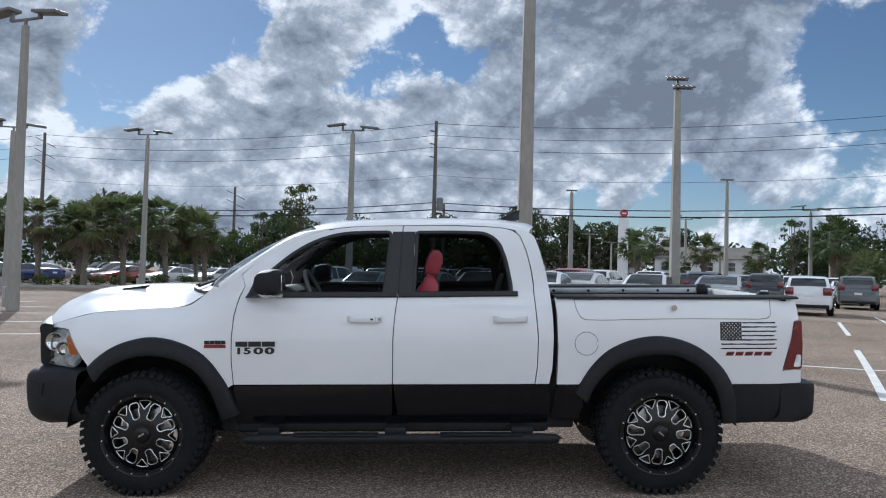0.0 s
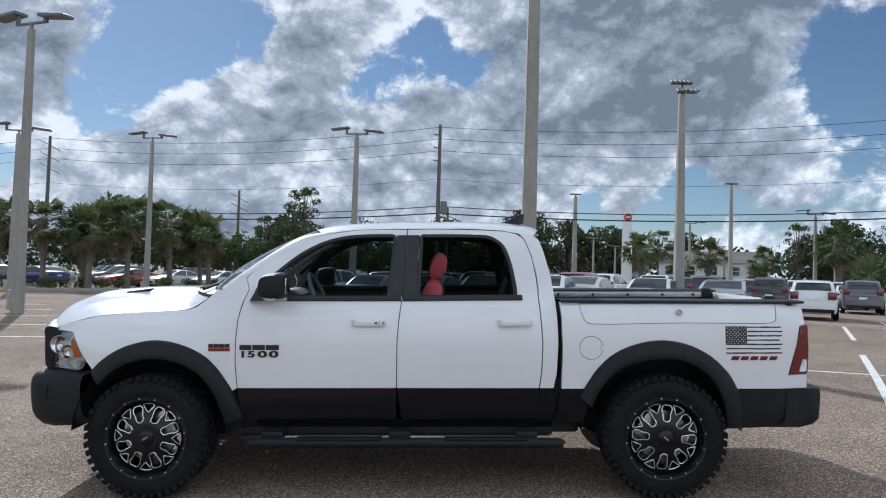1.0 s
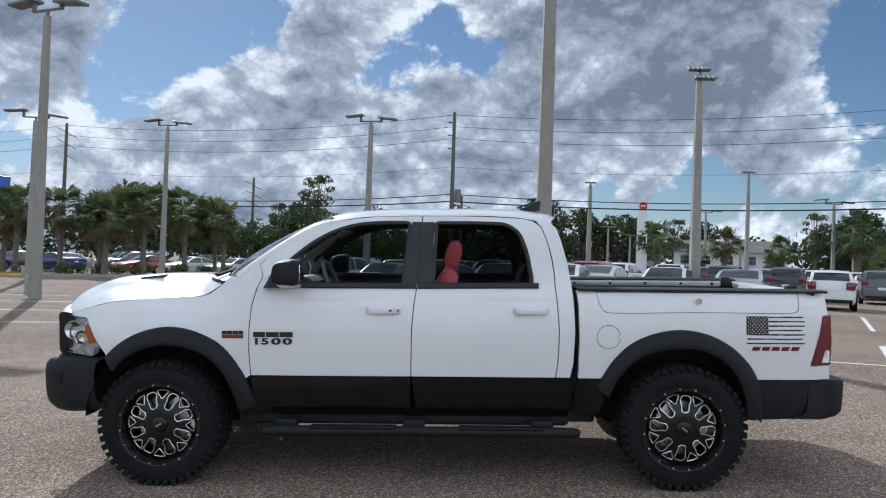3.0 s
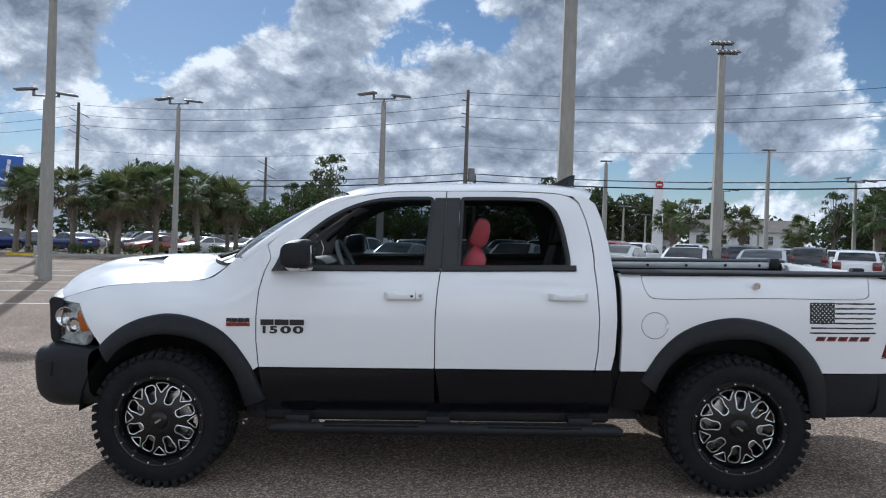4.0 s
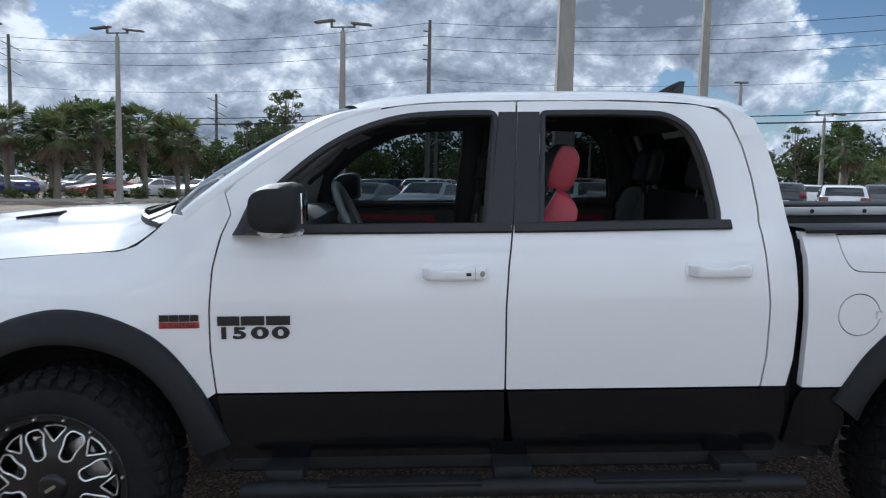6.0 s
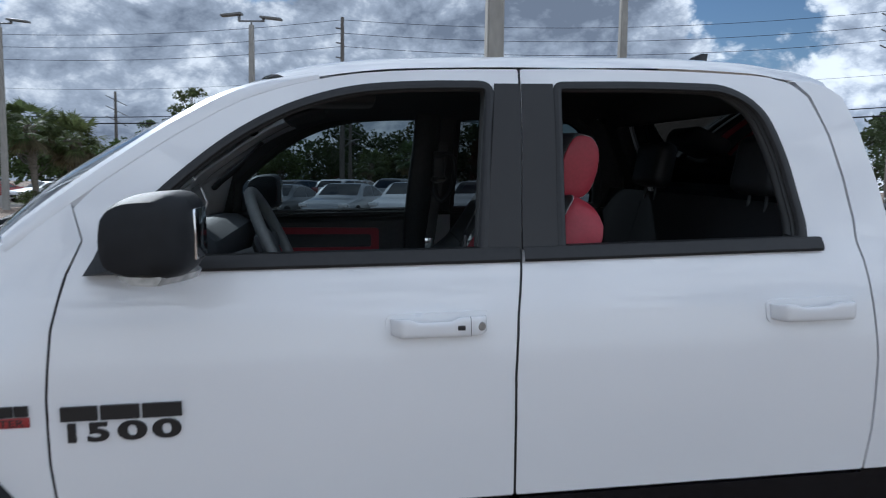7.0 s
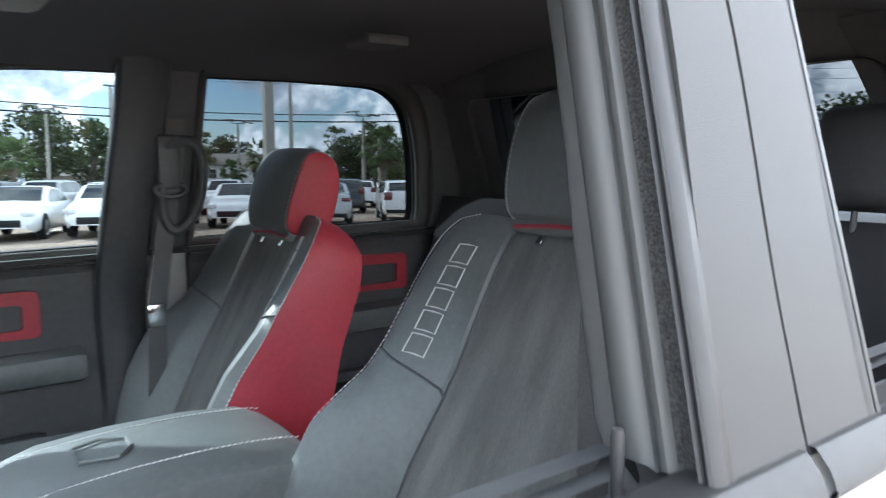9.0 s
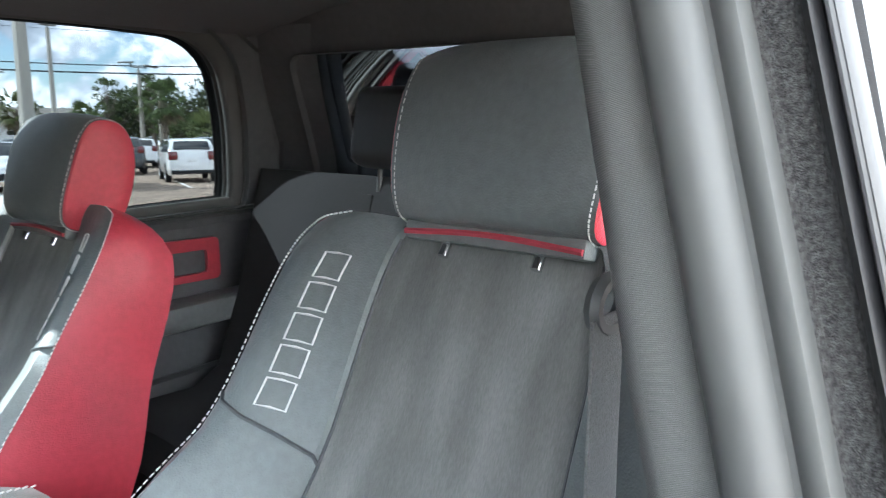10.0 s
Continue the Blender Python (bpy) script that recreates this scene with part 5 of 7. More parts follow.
for k in range(5):
    x = 4.045 + 0.066 * k
    bm = bmesh.new()
    slanted(bm, x, x + 0.054, 0.944, 0.972, 0.012, -(skin(x, 0.955) + 0.002), -(skin(x, 0.955) + 0.001))
    part("word_block", bm, M["red_badge"], flag, "plain dark red word block", smooth=False)
    bm = bmesh.new()
    slanted(bm, x + 0.006, x + 0.046, 0.950, 0.966, 0.008, -(skin(x, 0.955) + 0.0032), -(skin(x, 0.955) + 0.002))
    part("word_block_core", bm, M["badge"], flag, smooth=False)


# ---- cab interior ----
def inner(s, depth):
    return lambda x, z: s * (skin(max(x, 0.75), z) - depth)


def grown(loop, d):
    out, k = [], len(loop)
    for i in range(k):
        a, b = Vector(loop[i - 1]), Vector(loop[(i + 1) % k])
        t = (b - a).normalized()
        out.append((loop[i][0] + t.y * d, loop[i][1] - t.x * d))
    return out


def sweep_rim(bm, loop, surf, profile, first=0, last=None):
    """Sweeps a section (inset, height over the skin) round an outline, or along a stretch of it."""
    k = len(loop)
    idx = range(k) if last is None else range(first, last + 1)
    rows = []
    for i in idx:
        p, a, b = Vector(loop[i % k]), Vector(loop[(i - 1) % k]), Vector(loop[(i + 1) % k])
        t = (b - a).normalized()
        nrm = Vector((t.y, -t.x))
        row = []
        for d, h in profile:
            q = p - nrm * d
            y = surf(q.x, q.y)
            row.append((q.x, y + (1 if y > 0 else -1) * h, q.y))
        rows.append(row)
    grid(bm, rows, closed_u=last is None)


WIN = {"front_door": ccw([(p.x, p.y) for p in rounded(FWIN, 0.02)]), "rear_door": ccw([(p.x, p.y) for p in rounded(RWIN, 0.02)])}
WIN_FAR = {"front_door": WIN["front_door"], "rear_door": ccw([(p.x, p.y) for p in rounded(RWIN_FAR, 0.02)])}
trim_line = [(0.74, 1.375), (0.80, 1.56)] + [(a, b - 0.035) for a, b in top_smooth if 0.90 < a < 2.5] + [(2.58, 1.76), (2.66, 1.60), (2.70, 1.375)]
for s in (-1, 1):
    sf = side(s)
    # door frames: rubber lips, felt channel, smooth inner frame
    wins = WIN if s < 0 else WIN_FAR
    for kind, w in wins.items():
        d = DOORS[(s, kind)]
        for nm, mat, prof, lab in (
                ("outer_lip", M["seal"], [(0.002, 0.008), (0.010, 0.007), (0.013, 0.004), (0.011, 0.001), (0.008, -0.001), (0.012, -0.003), (0.015, -0.005), (0.011, -0.008), (0.007, -0.009)], "ribbed rubber window lip"),
                ("felt_channel", M["felt"], [(0.007, -0.009), (0.004, -0.011), (0.002, -0.0125), (0.002, -0.025), (0.005, -0.028)], "fuzzy felt window channel"),
                ("inner_frame", M["frame_grey"], [(0.005, -0.028), (0.009, -0.0292), (0.012, -0.032), (0.0125, -0.036), (0.010, -0.041), (0.007, -0.044), (0.007, -0.047), (0.011, -0.050), (0.015, -0.055), (0.016, -0.062), (0.015, -0.070), (0.011, -0.076), (0.004, -0.080), (-0.02, -0.084)], "smooth grey door frame")):
            bm = bmesh.new()
            if s < 0:
                k = len(w)
                low = [p[1] < 1.3760 + 0.012 * (kind == "rear_door") for p in w]
                first = next(i for i in range(k) if not low[i] and low[i - 1])
                last = next(i for i in range(first, first + k) if low[(i + 1) % k])
                sweep_rim(bm, w, sf, prof, first - 1, last + 1)
            else:
                sweep_rim(bm, w, sf, prof)
            part(nm, bm, mat, d, lab if s < 0 and kind == "front_door" else "")
    # pillar and rail trim with openings
    bm = bmesh.new()
    panel(bm, trim_line, inner(s, 0.095), [grown(wins["front_door"], 0.012), grown(wins["rear_door"], 0.012)], flange=0.02, step=0.06)
    part("pillar_lining", bm, M["soft_black"], truck, "dark cab pillar lining")
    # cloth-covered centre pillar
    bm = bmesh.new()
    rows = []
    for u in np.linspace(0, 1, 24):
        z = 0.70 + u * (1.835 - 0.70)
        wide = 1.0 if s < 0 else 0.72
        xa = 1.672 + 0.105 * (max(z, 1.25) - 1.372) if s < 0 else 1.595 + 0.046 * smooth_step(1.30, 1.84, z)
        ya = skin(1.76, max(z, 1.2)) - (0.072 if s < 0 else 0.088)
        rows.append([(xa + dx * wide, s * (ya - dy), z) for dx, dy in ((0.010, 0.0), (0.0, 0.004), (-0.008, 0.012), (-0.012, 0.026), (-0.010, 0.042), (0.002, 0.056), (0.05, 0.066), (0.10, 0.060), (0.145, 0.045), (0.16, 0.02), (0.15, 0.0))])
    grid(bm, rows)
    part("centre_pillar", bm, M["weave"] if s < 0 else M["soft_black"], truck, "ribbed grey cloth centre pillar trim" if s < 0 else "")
    # door trims
    for kind, xa, xb in (("front_door", 0.74, 1.655), ("rear_door", 1.86 if s < 0 else 1.82, 2.68)):
        d = DOORS[(s, kind)]
        bm = bmesh.new()
        panel(bm, rounded([(xa, 0.62), (xb, 0.62), (xb, 1.358), (xa, 1.358)], 0.02), lambda x, z: s * (0.835 - 0.02 * smooth_step(1.1, 1.0, z)), flange=0.03, step=0.08)
        rows = [[(x, s * (skin(x, 1.374) - 0.026), 1.366), (x, s * (skin(x, 1.374) - 0.040), 1.367), (x, s * 0.835, 1.360), (x, s * 0.826, 1.345), (x, s * 0.834, 1.325)] for x in np.linspace(xa, xb, 20)]
        grid(bm, rows)
        trim = part("door_trim", bm, M["soft_black"], d, "black door trim with red accent")
        xe, xs = (1.465, 0.98) if kind == "front_door" else (2.52, 2.05)
        bm = bmesh.new()
        fr = [(xs, 1.305), (xe, 1.292), (xe, 1.178), (xs, 1.19)]
        o = ccw([(p.x, p.y) for p in rounded(fr, 0.018)])
        i_ = [(p.x, p.y) for p in rounded([(xs + 0.02, 1.272), (xe - 0.038, 1.262), (xe - 0.038, 1.20), (xs + 0.02, 1.205)], 0.012)]
        panel(bm, o, lambda x, z: s * 0.836, [ccw(i_)], flange=-0.014, off=-0.014, step=0.05)
        part("red_accent", bm, M["red_leather"], trim, "red trim frame")
        bm = bmesh.new()
        box(bm, xs - 0.05, xe + 0.09, min(s * 0.74, s * 0.84), max(s * 0.74, s * 0.84), 1.075, 1.145, 0.02)
        part("armrest", bm, M["leather"], trim)
        bm = bmesh.new()
        box(bm, xs - 0.02, xe, min(s * 0.79, s * 0.84), max(s * 0.79, s * 0.84), 0.72, 0.95, 0.03)
        part("door_pocket", bm, M["soft_black"], trim)
        bm = bmesh.new()
        yy = s * (skin(xe, 1.376) - 0.055)
        lathe(bm, [(0.0, 0.052), (0.004, 0.051), (0.0055, 0.046), (0.005, 0.03), (0.0042, 0.0)], "z", 12, (1.612 if kind == "front_door" else 2.56, yy, 1.366))
        part("lock_pin", bm, M["grey_trim"], trim, "small grey lock pin")
    # seat belt
    belt = thing("seat_belt", "grey woven seat belt hanging from the centre pillar", "seat belt", TRUCK)
    bm = bmesh.new()
    rows = []
    for z, x, y, tw in ((1.70, 1.772, 0.690, 0), (1.60, 1.762, 0.672, 0), (1.52, 1.742, 0.664, 0), (1.40, 1.722, 0.668, 0), (1.24, 1.698, 0.672, 0), (1.0, 1.69, 0.69, 0), (0.75, 1.70, 0.73, 0)) if s > 0 else ((1.50, 1.765, 0.668, 0), (1.40, 1.760, 0.670, 0), (1.24, 1.752, 0.675, 0), (1.0, 1.74, 0.69, 0), (0.75, 1.74, 0.73, 0)):
        rows.append([(x - 0.022, s * (y + 0.002), z), (x - 0.022, s * y, z), (x + 0.022, s * y, z), (x + 0.022, s * (y + 0.002), z)])
    grid(bm, rows, closed_v=True)
    part("webbing", bm, M["belt_web"], belt)
    bm = bmesh.new()
    tube(bm, [((1.742 if s > 0 else 1.772) + (0.036 if s > 0 else 0.022) * math.cos(a), s * (0.656 if s > 0 else 0.666), (1.528 if s > 0 else 1.505) + 0.016 * math.sin(a)) for a in np.linspace(0, 2 * math.pi, 17)[:-1]], 0.006, 6, closed=True)
    part("guide_loop", bm, M["soft_black"] if s > 0 else M["frame_grey"], belt)
    bm = bmesh.new()
    box(bm, 1.715, 1.77, min(s * 0.65, s * 0.69), max(s * 0.65, s * 0.69), 1.53, 1.66, 0.012, None if s > 0 else Matrix.Translation((0.03, -0.03, 0)))
    part("anchor_cover", bm, M["soft_black"], belt)
    bm = bmesh.new()
    box(bm, 1.672 + (0.055 if s < 0 else 0.0), 1.716 + (0.055 if s < 0 else 0.0), min(s * 0.657, s * 0.669), max(s * 0.657, s * 0.669), 1.20, 1.255, 0.003)
    part("latch_plate", bm, M["chrome"], belt)
    # grab handles on the pillars
    for pts in ([(1.735, 0.665, 1.63), (1.775, 0.648, 1.645), (1.808, 0.644, 1.625), (1.815, 0.645, 1.55), (1.795, 0.655, 1.47), (1.755, 0.665, 1.43), (1.728, 0.668, 1.46), (1.725, 0.668, 1.55), (1.735, 0.665, 1.63)], [(0.70, 0.80, 1.50), (0.745, 0.745, 1.535), (0.83, 0.73, 1.60), (0.90, 0.735, 1.665), (0.93, 0.77, 1.70)]):
        if s < 0:
            continue
        bm = bmesh.new()
        tube(bm, [(p.x, s * p.y, p.z) for p in curve_through(pts, 5)], 0.016, 10, flat=0.8)
        part("grab_handle", bm, M["soft_black"], truck, "black pillar grab handle")

# headliner
bm = bmesh.new()
rows = []
for k in range(31):
    u = k / 30
    xe, xm = 1.10 + u * (2.70 - 1.10), 1.05 + u * (2.72 - 1.05)
    ze = min(edge_z(min(xe, 2.5)), 1.85) - 0.045
    row = []
    for j in range(25):
        v = -1 + j / 12
        w = 1 - abs(v) ** 3.0
        row.append((xe + (xm - xe) * w, v * 0.665, ze + (mid_line(min(xm, 2.6)) - 0.055 - ze) * w))
    rows.append(row)
grid(bm, rows)
part("headliner", bm, M["headliner"], truck, "charcoal cloth headliner")
for x, y, sx, sy, nm in ((2.66, -0.02, 0.05, 0.09, "dome_lamp"), (2.05, 0.20, 0.05, 0.05, "coat_hook_cover"), (1.19, 0.44, 0.055, 0.10, "sun_visor_lamp"), (1.20, -0.22, 0.055, 0.10, "sun_visor_lamp")):
    bm = bmesh.new()
    box(bm, x - sx, x + sx, y - sy, y + sy, 1.826, 1.850, 0.008)
    part(nm, bm, M["headliner"], truck)
# overhead console and visors
bm = bmesh.new()
box(bm, 1.10, 1.42, -0.12, 0.12, 1.815, 1.86, 0.02)
part("overhead_console", bm, M["soft_black"], truck)
for s in (-1, 1):
    bm = bmesh.new()
    box(bm, -0.08, 0.08, -0.22, 0.22, -0.01, 0.01, 0.008, pose(1.15, s * 0.42, 1.80, 0, -14, 0))
    part("sun_visor", bm, M["headliner"], truck)
# floor, back lining, firewall
bm = bmesh.new()
box(bm, 0.55, 2.78, -0.84, 0.84, 0.54, 0.60, 0.01)
part("cab_floor", bm, M["carpet"], truck)
bm = bmesh.new()
box(bm, 0.45, 0.56, -0.80, 0.80, 0.55, 1.30, 0.02)
part("firewall", bm, M["carpet"], truck)
bm = bmesh.new()
cab_back(bm, rounded([(-0.84, 0.55), (-0.84, 1.36), (-0.70, 1.80), (-0.62, 1.86), (-0.30, 1.90), (0.30, 1.90), (0.62, 1.86), (0.70, 1.80), (0.84, 1.36), (0.84, 0.55)], 0.03), [grown(back_win, -0.02)], -0.07, 0.03)
part("cab_back_lining", bm, M["soft_black"], truck)
for s in (-1, 1):
    bm = bmesh.new()
    rows = []
    for z in np.linspace(0.60, 1.83, 16):
        xb, y = back(0.75, z) - 0.075, skin(2.70, max(z, 1.1))
        rows.append([(min(2.64, xb - 0.05), s * (y - 0.086), z), (min(2.69, xb - 0.02), s * (y - 0.098), z), (xb - 0.01, s * (y - 0.13), z), (xb + 0.004, s * (y - 0.24), z), (xb + 0.02, s * (y - 0.27), z)])
    grid(bm, rows)
    part("rear_corner_lining", bm, M["soft_black"], truck)
# dashboard
bm = bmesh.new()
rows = []
for y in np.linspace(-0.80, 0.80, 41):
    hump = 0.055 * math.exp(-((y + 0.42) / 0.20) ** 4)
    bow = 0.10 * (y / 0.8) ** 2
    rows.append([(0.42 + bow, y, 1.35), (0.62 + bow * 0.6, y, 1.375), (0.74, y, 1.385 + hump * 0.6), (0.80, y, 1.38 + hump), (0.86, y, 1.345 + hump * 0.5), (0.88, y, 1.28), (0.85, y, 1.20), (0.88, y, 1.10), (0.80, y, 0.95), (0.70, y, 0.80)])
grid(bm, rows)
dash = part("dashboard", bm, M["soft_black"], truck, "black dashboard with instrument hood")
bm = bmesh.new()
tube(bm, [(0.84, -0.42 + 0.17 * math.cos(a), 1.31 + 0.085 * math.sin(a)) for a in np.linspace(0, 2 * math.pi, 29)[:-1]], 0.010, 6, closed=True, flat=0.7)
part("instrument_rim", bm, M["chrome"], dash)
bm = bmesh.new()
tube(bm, [(0.80, -0.42, 1.22), (0.95, -0.42, 1.275), (1.03, -0.42, 1.315)], [0.07, 0.06, 0.045], 14)
part("steering_column", bm, M["frame_grey"], dash, "grey steering column shroud")
bm = bmesh.new()
box(bm, 0.93, 1.02, -0.58, -0.46, 1.285, 1.305, 0.008)
part("column_stalk", bm, M["soft_black"], dash)
sw = new("steering_wheel")
sw.parent = truck
sw.matrix_basis = pose(1.088, -0.42, 1.350, 0, 66, 0)
tagged(sw, "black leather steering wheel")
bm = bmesh.new()
tube(bm, [(0.19 * math.cos(a), 0.19 * math.sin(a), 0.0) for a in np.linspace(0, 2 * math.pi, 49)[:-1]], 0.0175, 12, closed=True)
part("rim", bm, M["leather"], sw)
bm = bmesh.new()
box(bm, -0.07, 0.06, -0.085, 0.085, -0.05, -0.005, 0.02)
for a in (0.15, math.pi - 0.15, -1.2, math.pi + 1.2):
    m = Matrix.Rotation(a + math.pi / 2, 4, "Z")
    box(bm, 0.05, 0.18, -0.018, 0.018, -0.022, -0.006, 0.006, m)
part("hub", bm, M["soft_black"], sw)


# seats
def seat_section(z, w, centre_y, depth, bolster):
    """Points across a backrest at one height: (y, forward, zone)."""
    return [(-1.00, -depth), (-1.02, -depth * 0.55), (-1.00, 0.005), (-0.955, bolster * 0.80), (-0.89, bolster), (-0.78, bolster * 0.92), (-0.63, bolster * 0.45), (-0.495, 0.008), (-0.48, 0.0), (-0.32, 0.004), (0.0, 0.006),
            (0.32, 0.004), (0.48, 0.0), (0.495, 0.008), (0.63, bolster * 0.45), (0.78, bolster * 0.92), (0.89, bolster), (0.955, bolster * 0.80), (1.00, 0.005), (1.02, -depth * 0.55), (1.00, -depth)]


def front_seat(cy, raise_head, inboard, head_size, tall, wide):
    """A front seat; inboard is the sign of y that faces the cab's middle."""
    seat = thing("front_seat", "front seat in black leather and grey suede with red side panels", "car seat", TRUCK, "front seats")
    half = hermite([(0.90, 0.315), (1.05, 0.338), (1.14, 0.338), (1.20, 0.322), (1.265, 0.297), (1.32, 0.287), (1.38, 0.286), (1.44, 0.281), (1.485, 0.268), (1.508, 0.250), (1.518, 0.230), (1.522, 0.205)])
    bol = hermite([(0.90, 0.08), (1.05, 0.105), (1.15, 0.100), (1.26, 0.058), (1.40, 0.035), (1.48, 0.024), (1.52, 0.012)])
    dep = hermite([(0.90, 0.14), (1.20, 0.13), (1.40, 0.115), (1.48, 0.095), (1.522, 0.04)])
    sx = lambda z: 1.858 + 0.51 * (z - 1.274)
    f = Vector((-0.89, 0, 0.455))
    zs = [0.90, 0.97, 1.04, 1.10, 1.16, 1.21, 1.255, 1.30, 1.345, 1.39, 1.425, 1.455, 1.48, 1.50, 1.512, 1.522]

    def pt(z, y, fw):
        y *= wide if y * inboard > 0 else 0.95
        z = 0.90 + (z - 0.90) * tall
        return Vector((sx(z), cy + y, z)) + f * fw

    rows = []
    for z in zs:
        rows.append([pt(z, a * half(z) * (1.0 if abs(a) > 0.6 else 1.0), b) for a, b in seat_section(z, half(z), cy, dep(z), bol(z))])

    def strip(nm, c0, c1, mat, lab="", r0=0, r1=99):
        bm = bmesh.new()
        grid(bm, [[p for p in r[c0:c1 + 1]] for r in rows[r0:r1]])
        return part(nm, bm, mat, seat, lab)

    strip("side_panel", 0, 3, M["red_leather"], "red leather side panel")
    strip("bolster", 3, 8, M["leather"], "black leather bolster")
    strip("centre_panel", 8, 12, M["suede"], "dark grey suede centre panel")
    strip("bolster", 12, 17, M["leather"], "black leather bolster")
    strip("side_panel", 17, 20, M["red_leather"], "red leather side panel")
    bm = bmesh.new()
    grid(bm, [[r[0] + Vector((0.02, 0, 0)) * 0, pt(z, 0, -dep(z) - 0.015), r[-1]] for z, r in zip(zs, rows)])
    bm.faces.new([bm.verts.new(p) for p in rows[-1]])
    part("back_cover", bm, M["leather"], seat)
    # seams
    for c in (3, 17):
        bm = bmesh.new()
        line = curve_through([r[c] for r in rows], 6)
        for i in range(0, len(line) - 1):
            q = line[i].lerp(line[i + 1], 0.65)
            o = f * 0.0022 + Vector((0, math.copysign(0.002, c - 10), 0))
            tube(bm, [line[i] + o, q + o], 0.0011, 4)
        part("stitching", bm, M["stitch"], seat, "light grey stitching")
    for c in (8, 12):
        bm = bmesh.new()
        tube(bm, [r[c] + f * 0.001 for r in rows[:-2]], 0.0022, 5)
        part("seam", bm, M["soft_black"], seat)
    # cross seams on the bolsters
    for c0, c1 in ((3, 8), (12, 17)):
        bm = bmesh.new()
        k = 6
        a, b = rows[k], rows[k + 1]
        n = c1 - c0
        order = range(c0, c1 + 1)
        pts = []
        for c in order:
            u = (c - c0) / n
            u = u if c0 == 12 else 1 - u
            pts.append(a[c].lerp(b[c], 0.1 + 0.85 * u) + f * 0.0015)
        tube(bm, pts, 0.0025, 5)
        part("seam", bm, M["soft_black"], seat)
    # word block on the inner bolster: five outlined plain shapes
    cols = (13, 14, 15, 16) if inboard > 0 else (7, 6, 5, 4)
    for k in range(5):
        u0, u1 = 0.06 + 0.19 * k, 0.06 + 0.19 * k + 0.155
        def on(u, v):
            z = 1.288 + (1.476 - 1.288) * u
            sec = seat_section(z, half(z), cy, dep(z), bol(z))
            a, b = sec[cols[0]], sec[cols[2]]
            q = 0.54 + 0.38 * v
            y, fw = a[0] + (b[0] - a[0]) * q, None
            # height of the bolster at that place
            tab = sorted((abs(p[0]), p[1]) for p in sec if abs(p[0]) >= 0.48 and abs(p[0]) <= 0.96)
            yy = abs(y)
            for i in range(len(tab) - 1):
                if tab[i][0] <= yy <= tab[i + 1][0]:
                    w = (yy - tab[i][0]) / (tab[i + 1][0] - tab[i][0])
                    fw = tab[i][1] + w * (tab[i + 1][1] - tab[i][1])
            return pt(z, y * half(z), (fw or 0.0) + 0.0016)
        loop = [on(u0, 0.0), on(u1, 0.0), on(u1 + 0.0, 0.5), on(u1 - 0.01, 1.0), on(u0 - 0.01, 1.0), on(u0, 0.5)]
        bm = bmesh.new()
        tube(bm, loop, 0.0015, 5, closed=True)
        part("word_block", bm, M["stitch"], seat, "plain light outlined word block", smooth=False)
    # cushion
    bm = bmesh.new()
    rows2 = []
    for x, top in ((1.22, 0.84), (1.26, 0.905), (1.34, 0.935), (1.50, 0.930), (1.66, 0.915), (1.74, 0.93)):
        rows2.append([(x, cy + y, z) for y, z in ((-0.27, 0.66), (-0.28, top - 0.06), (-0.27, top + 0.02), (-0.23, top + 0.035), (-0.16, top), (0, top), (0.16, top), (0.23, top + 0.035), (0.27, top + 0.02), (0.28, top - 0.06), (0.27, 0.66))])
    vs = grid(bm, rows2)
    bm.faces.new(vs[0])
    part("cushion", bm, M["leather"], seat)
    bm = bmesh.new()
    box(bm, 1.30, 1.72, cy - 0.24, cy + 0.24, 0.60, 0.70, 0.02)
    part("seat_base", bm, M["soft_black"], seat)
    # headrest: black front, red flanks, two posts
    z0 = 1.452 + raise_head
    hx = 1.905 + 0.40 * raise_head
    hw = 0.142
    head = new("headrest")
    head.parent = seat
    head.matrix_basis = pose(hx + 0.045, cy, z0, 0, 14, 0) @ Matrix.Diagonal((*head_size, 1))
    tagged(head, "black leather headrest with red flanks")
    prof = [(0.012, 0.002), (-0.026, 0.000), (-0.052, 0.012), (-0.062, 0.045), (-0.062, 0.10), (-0.054, 0.165), (-0.034, 0.208), (0.0, 0.220), (0.036, 0.214), (0.066, 0.180), (0.078, 0.12), (0.074, 0.05), (0.05, 0.010)]
    ring = curve_through([(a, b, 0) for a, b in prof + prof[:1]], 3)[:-1]
    bm = bmesh.new()
    rows3 = []
    for v in np.linspace(-1, 1, 15):
        sq = 1 - 0.05 * abs(v) ** 4
        wrap = 0.010 * v * v
        rows3.append([(p.x * sq + wrap, v * hw * (0.90 + 0.10 * math.sin(min(1.0, p.y / 0.19) * 2.0)), 0.005 + p.y * sq) for p in ring])
    grid(bm, rows3, closed_v=True)
    part("headrest_cover", bm, M["leather"], head)
    for sg, r in ((-1, rows3[0]), (1, rows3[-1])):
        bm = bmesh.new()
        c = Vector((0.004, 0, 0.095))
        outer = [Vector(p) for p in r]
        m1 = [Vector((c.x + (p.x - c.x) * 0.94, p.y + sg * 0.004, c.z + (p.z - c.z) * 0.94)) for p in outer]
        m2 = [Vector((c.x + (p.x - c.x) * 0.70, p.y + sg * 0.006, c.z + (p.z - c.z) * 0.70)) for p in outer]
        vs = grid(bm, [outer, m1, m2], closed_v=True)
        bm.faces.new(vs[-1])
        part("red_flank", bm, M["red_leather"], head, "red leather headrest flank")
        bm = bmesh.new()
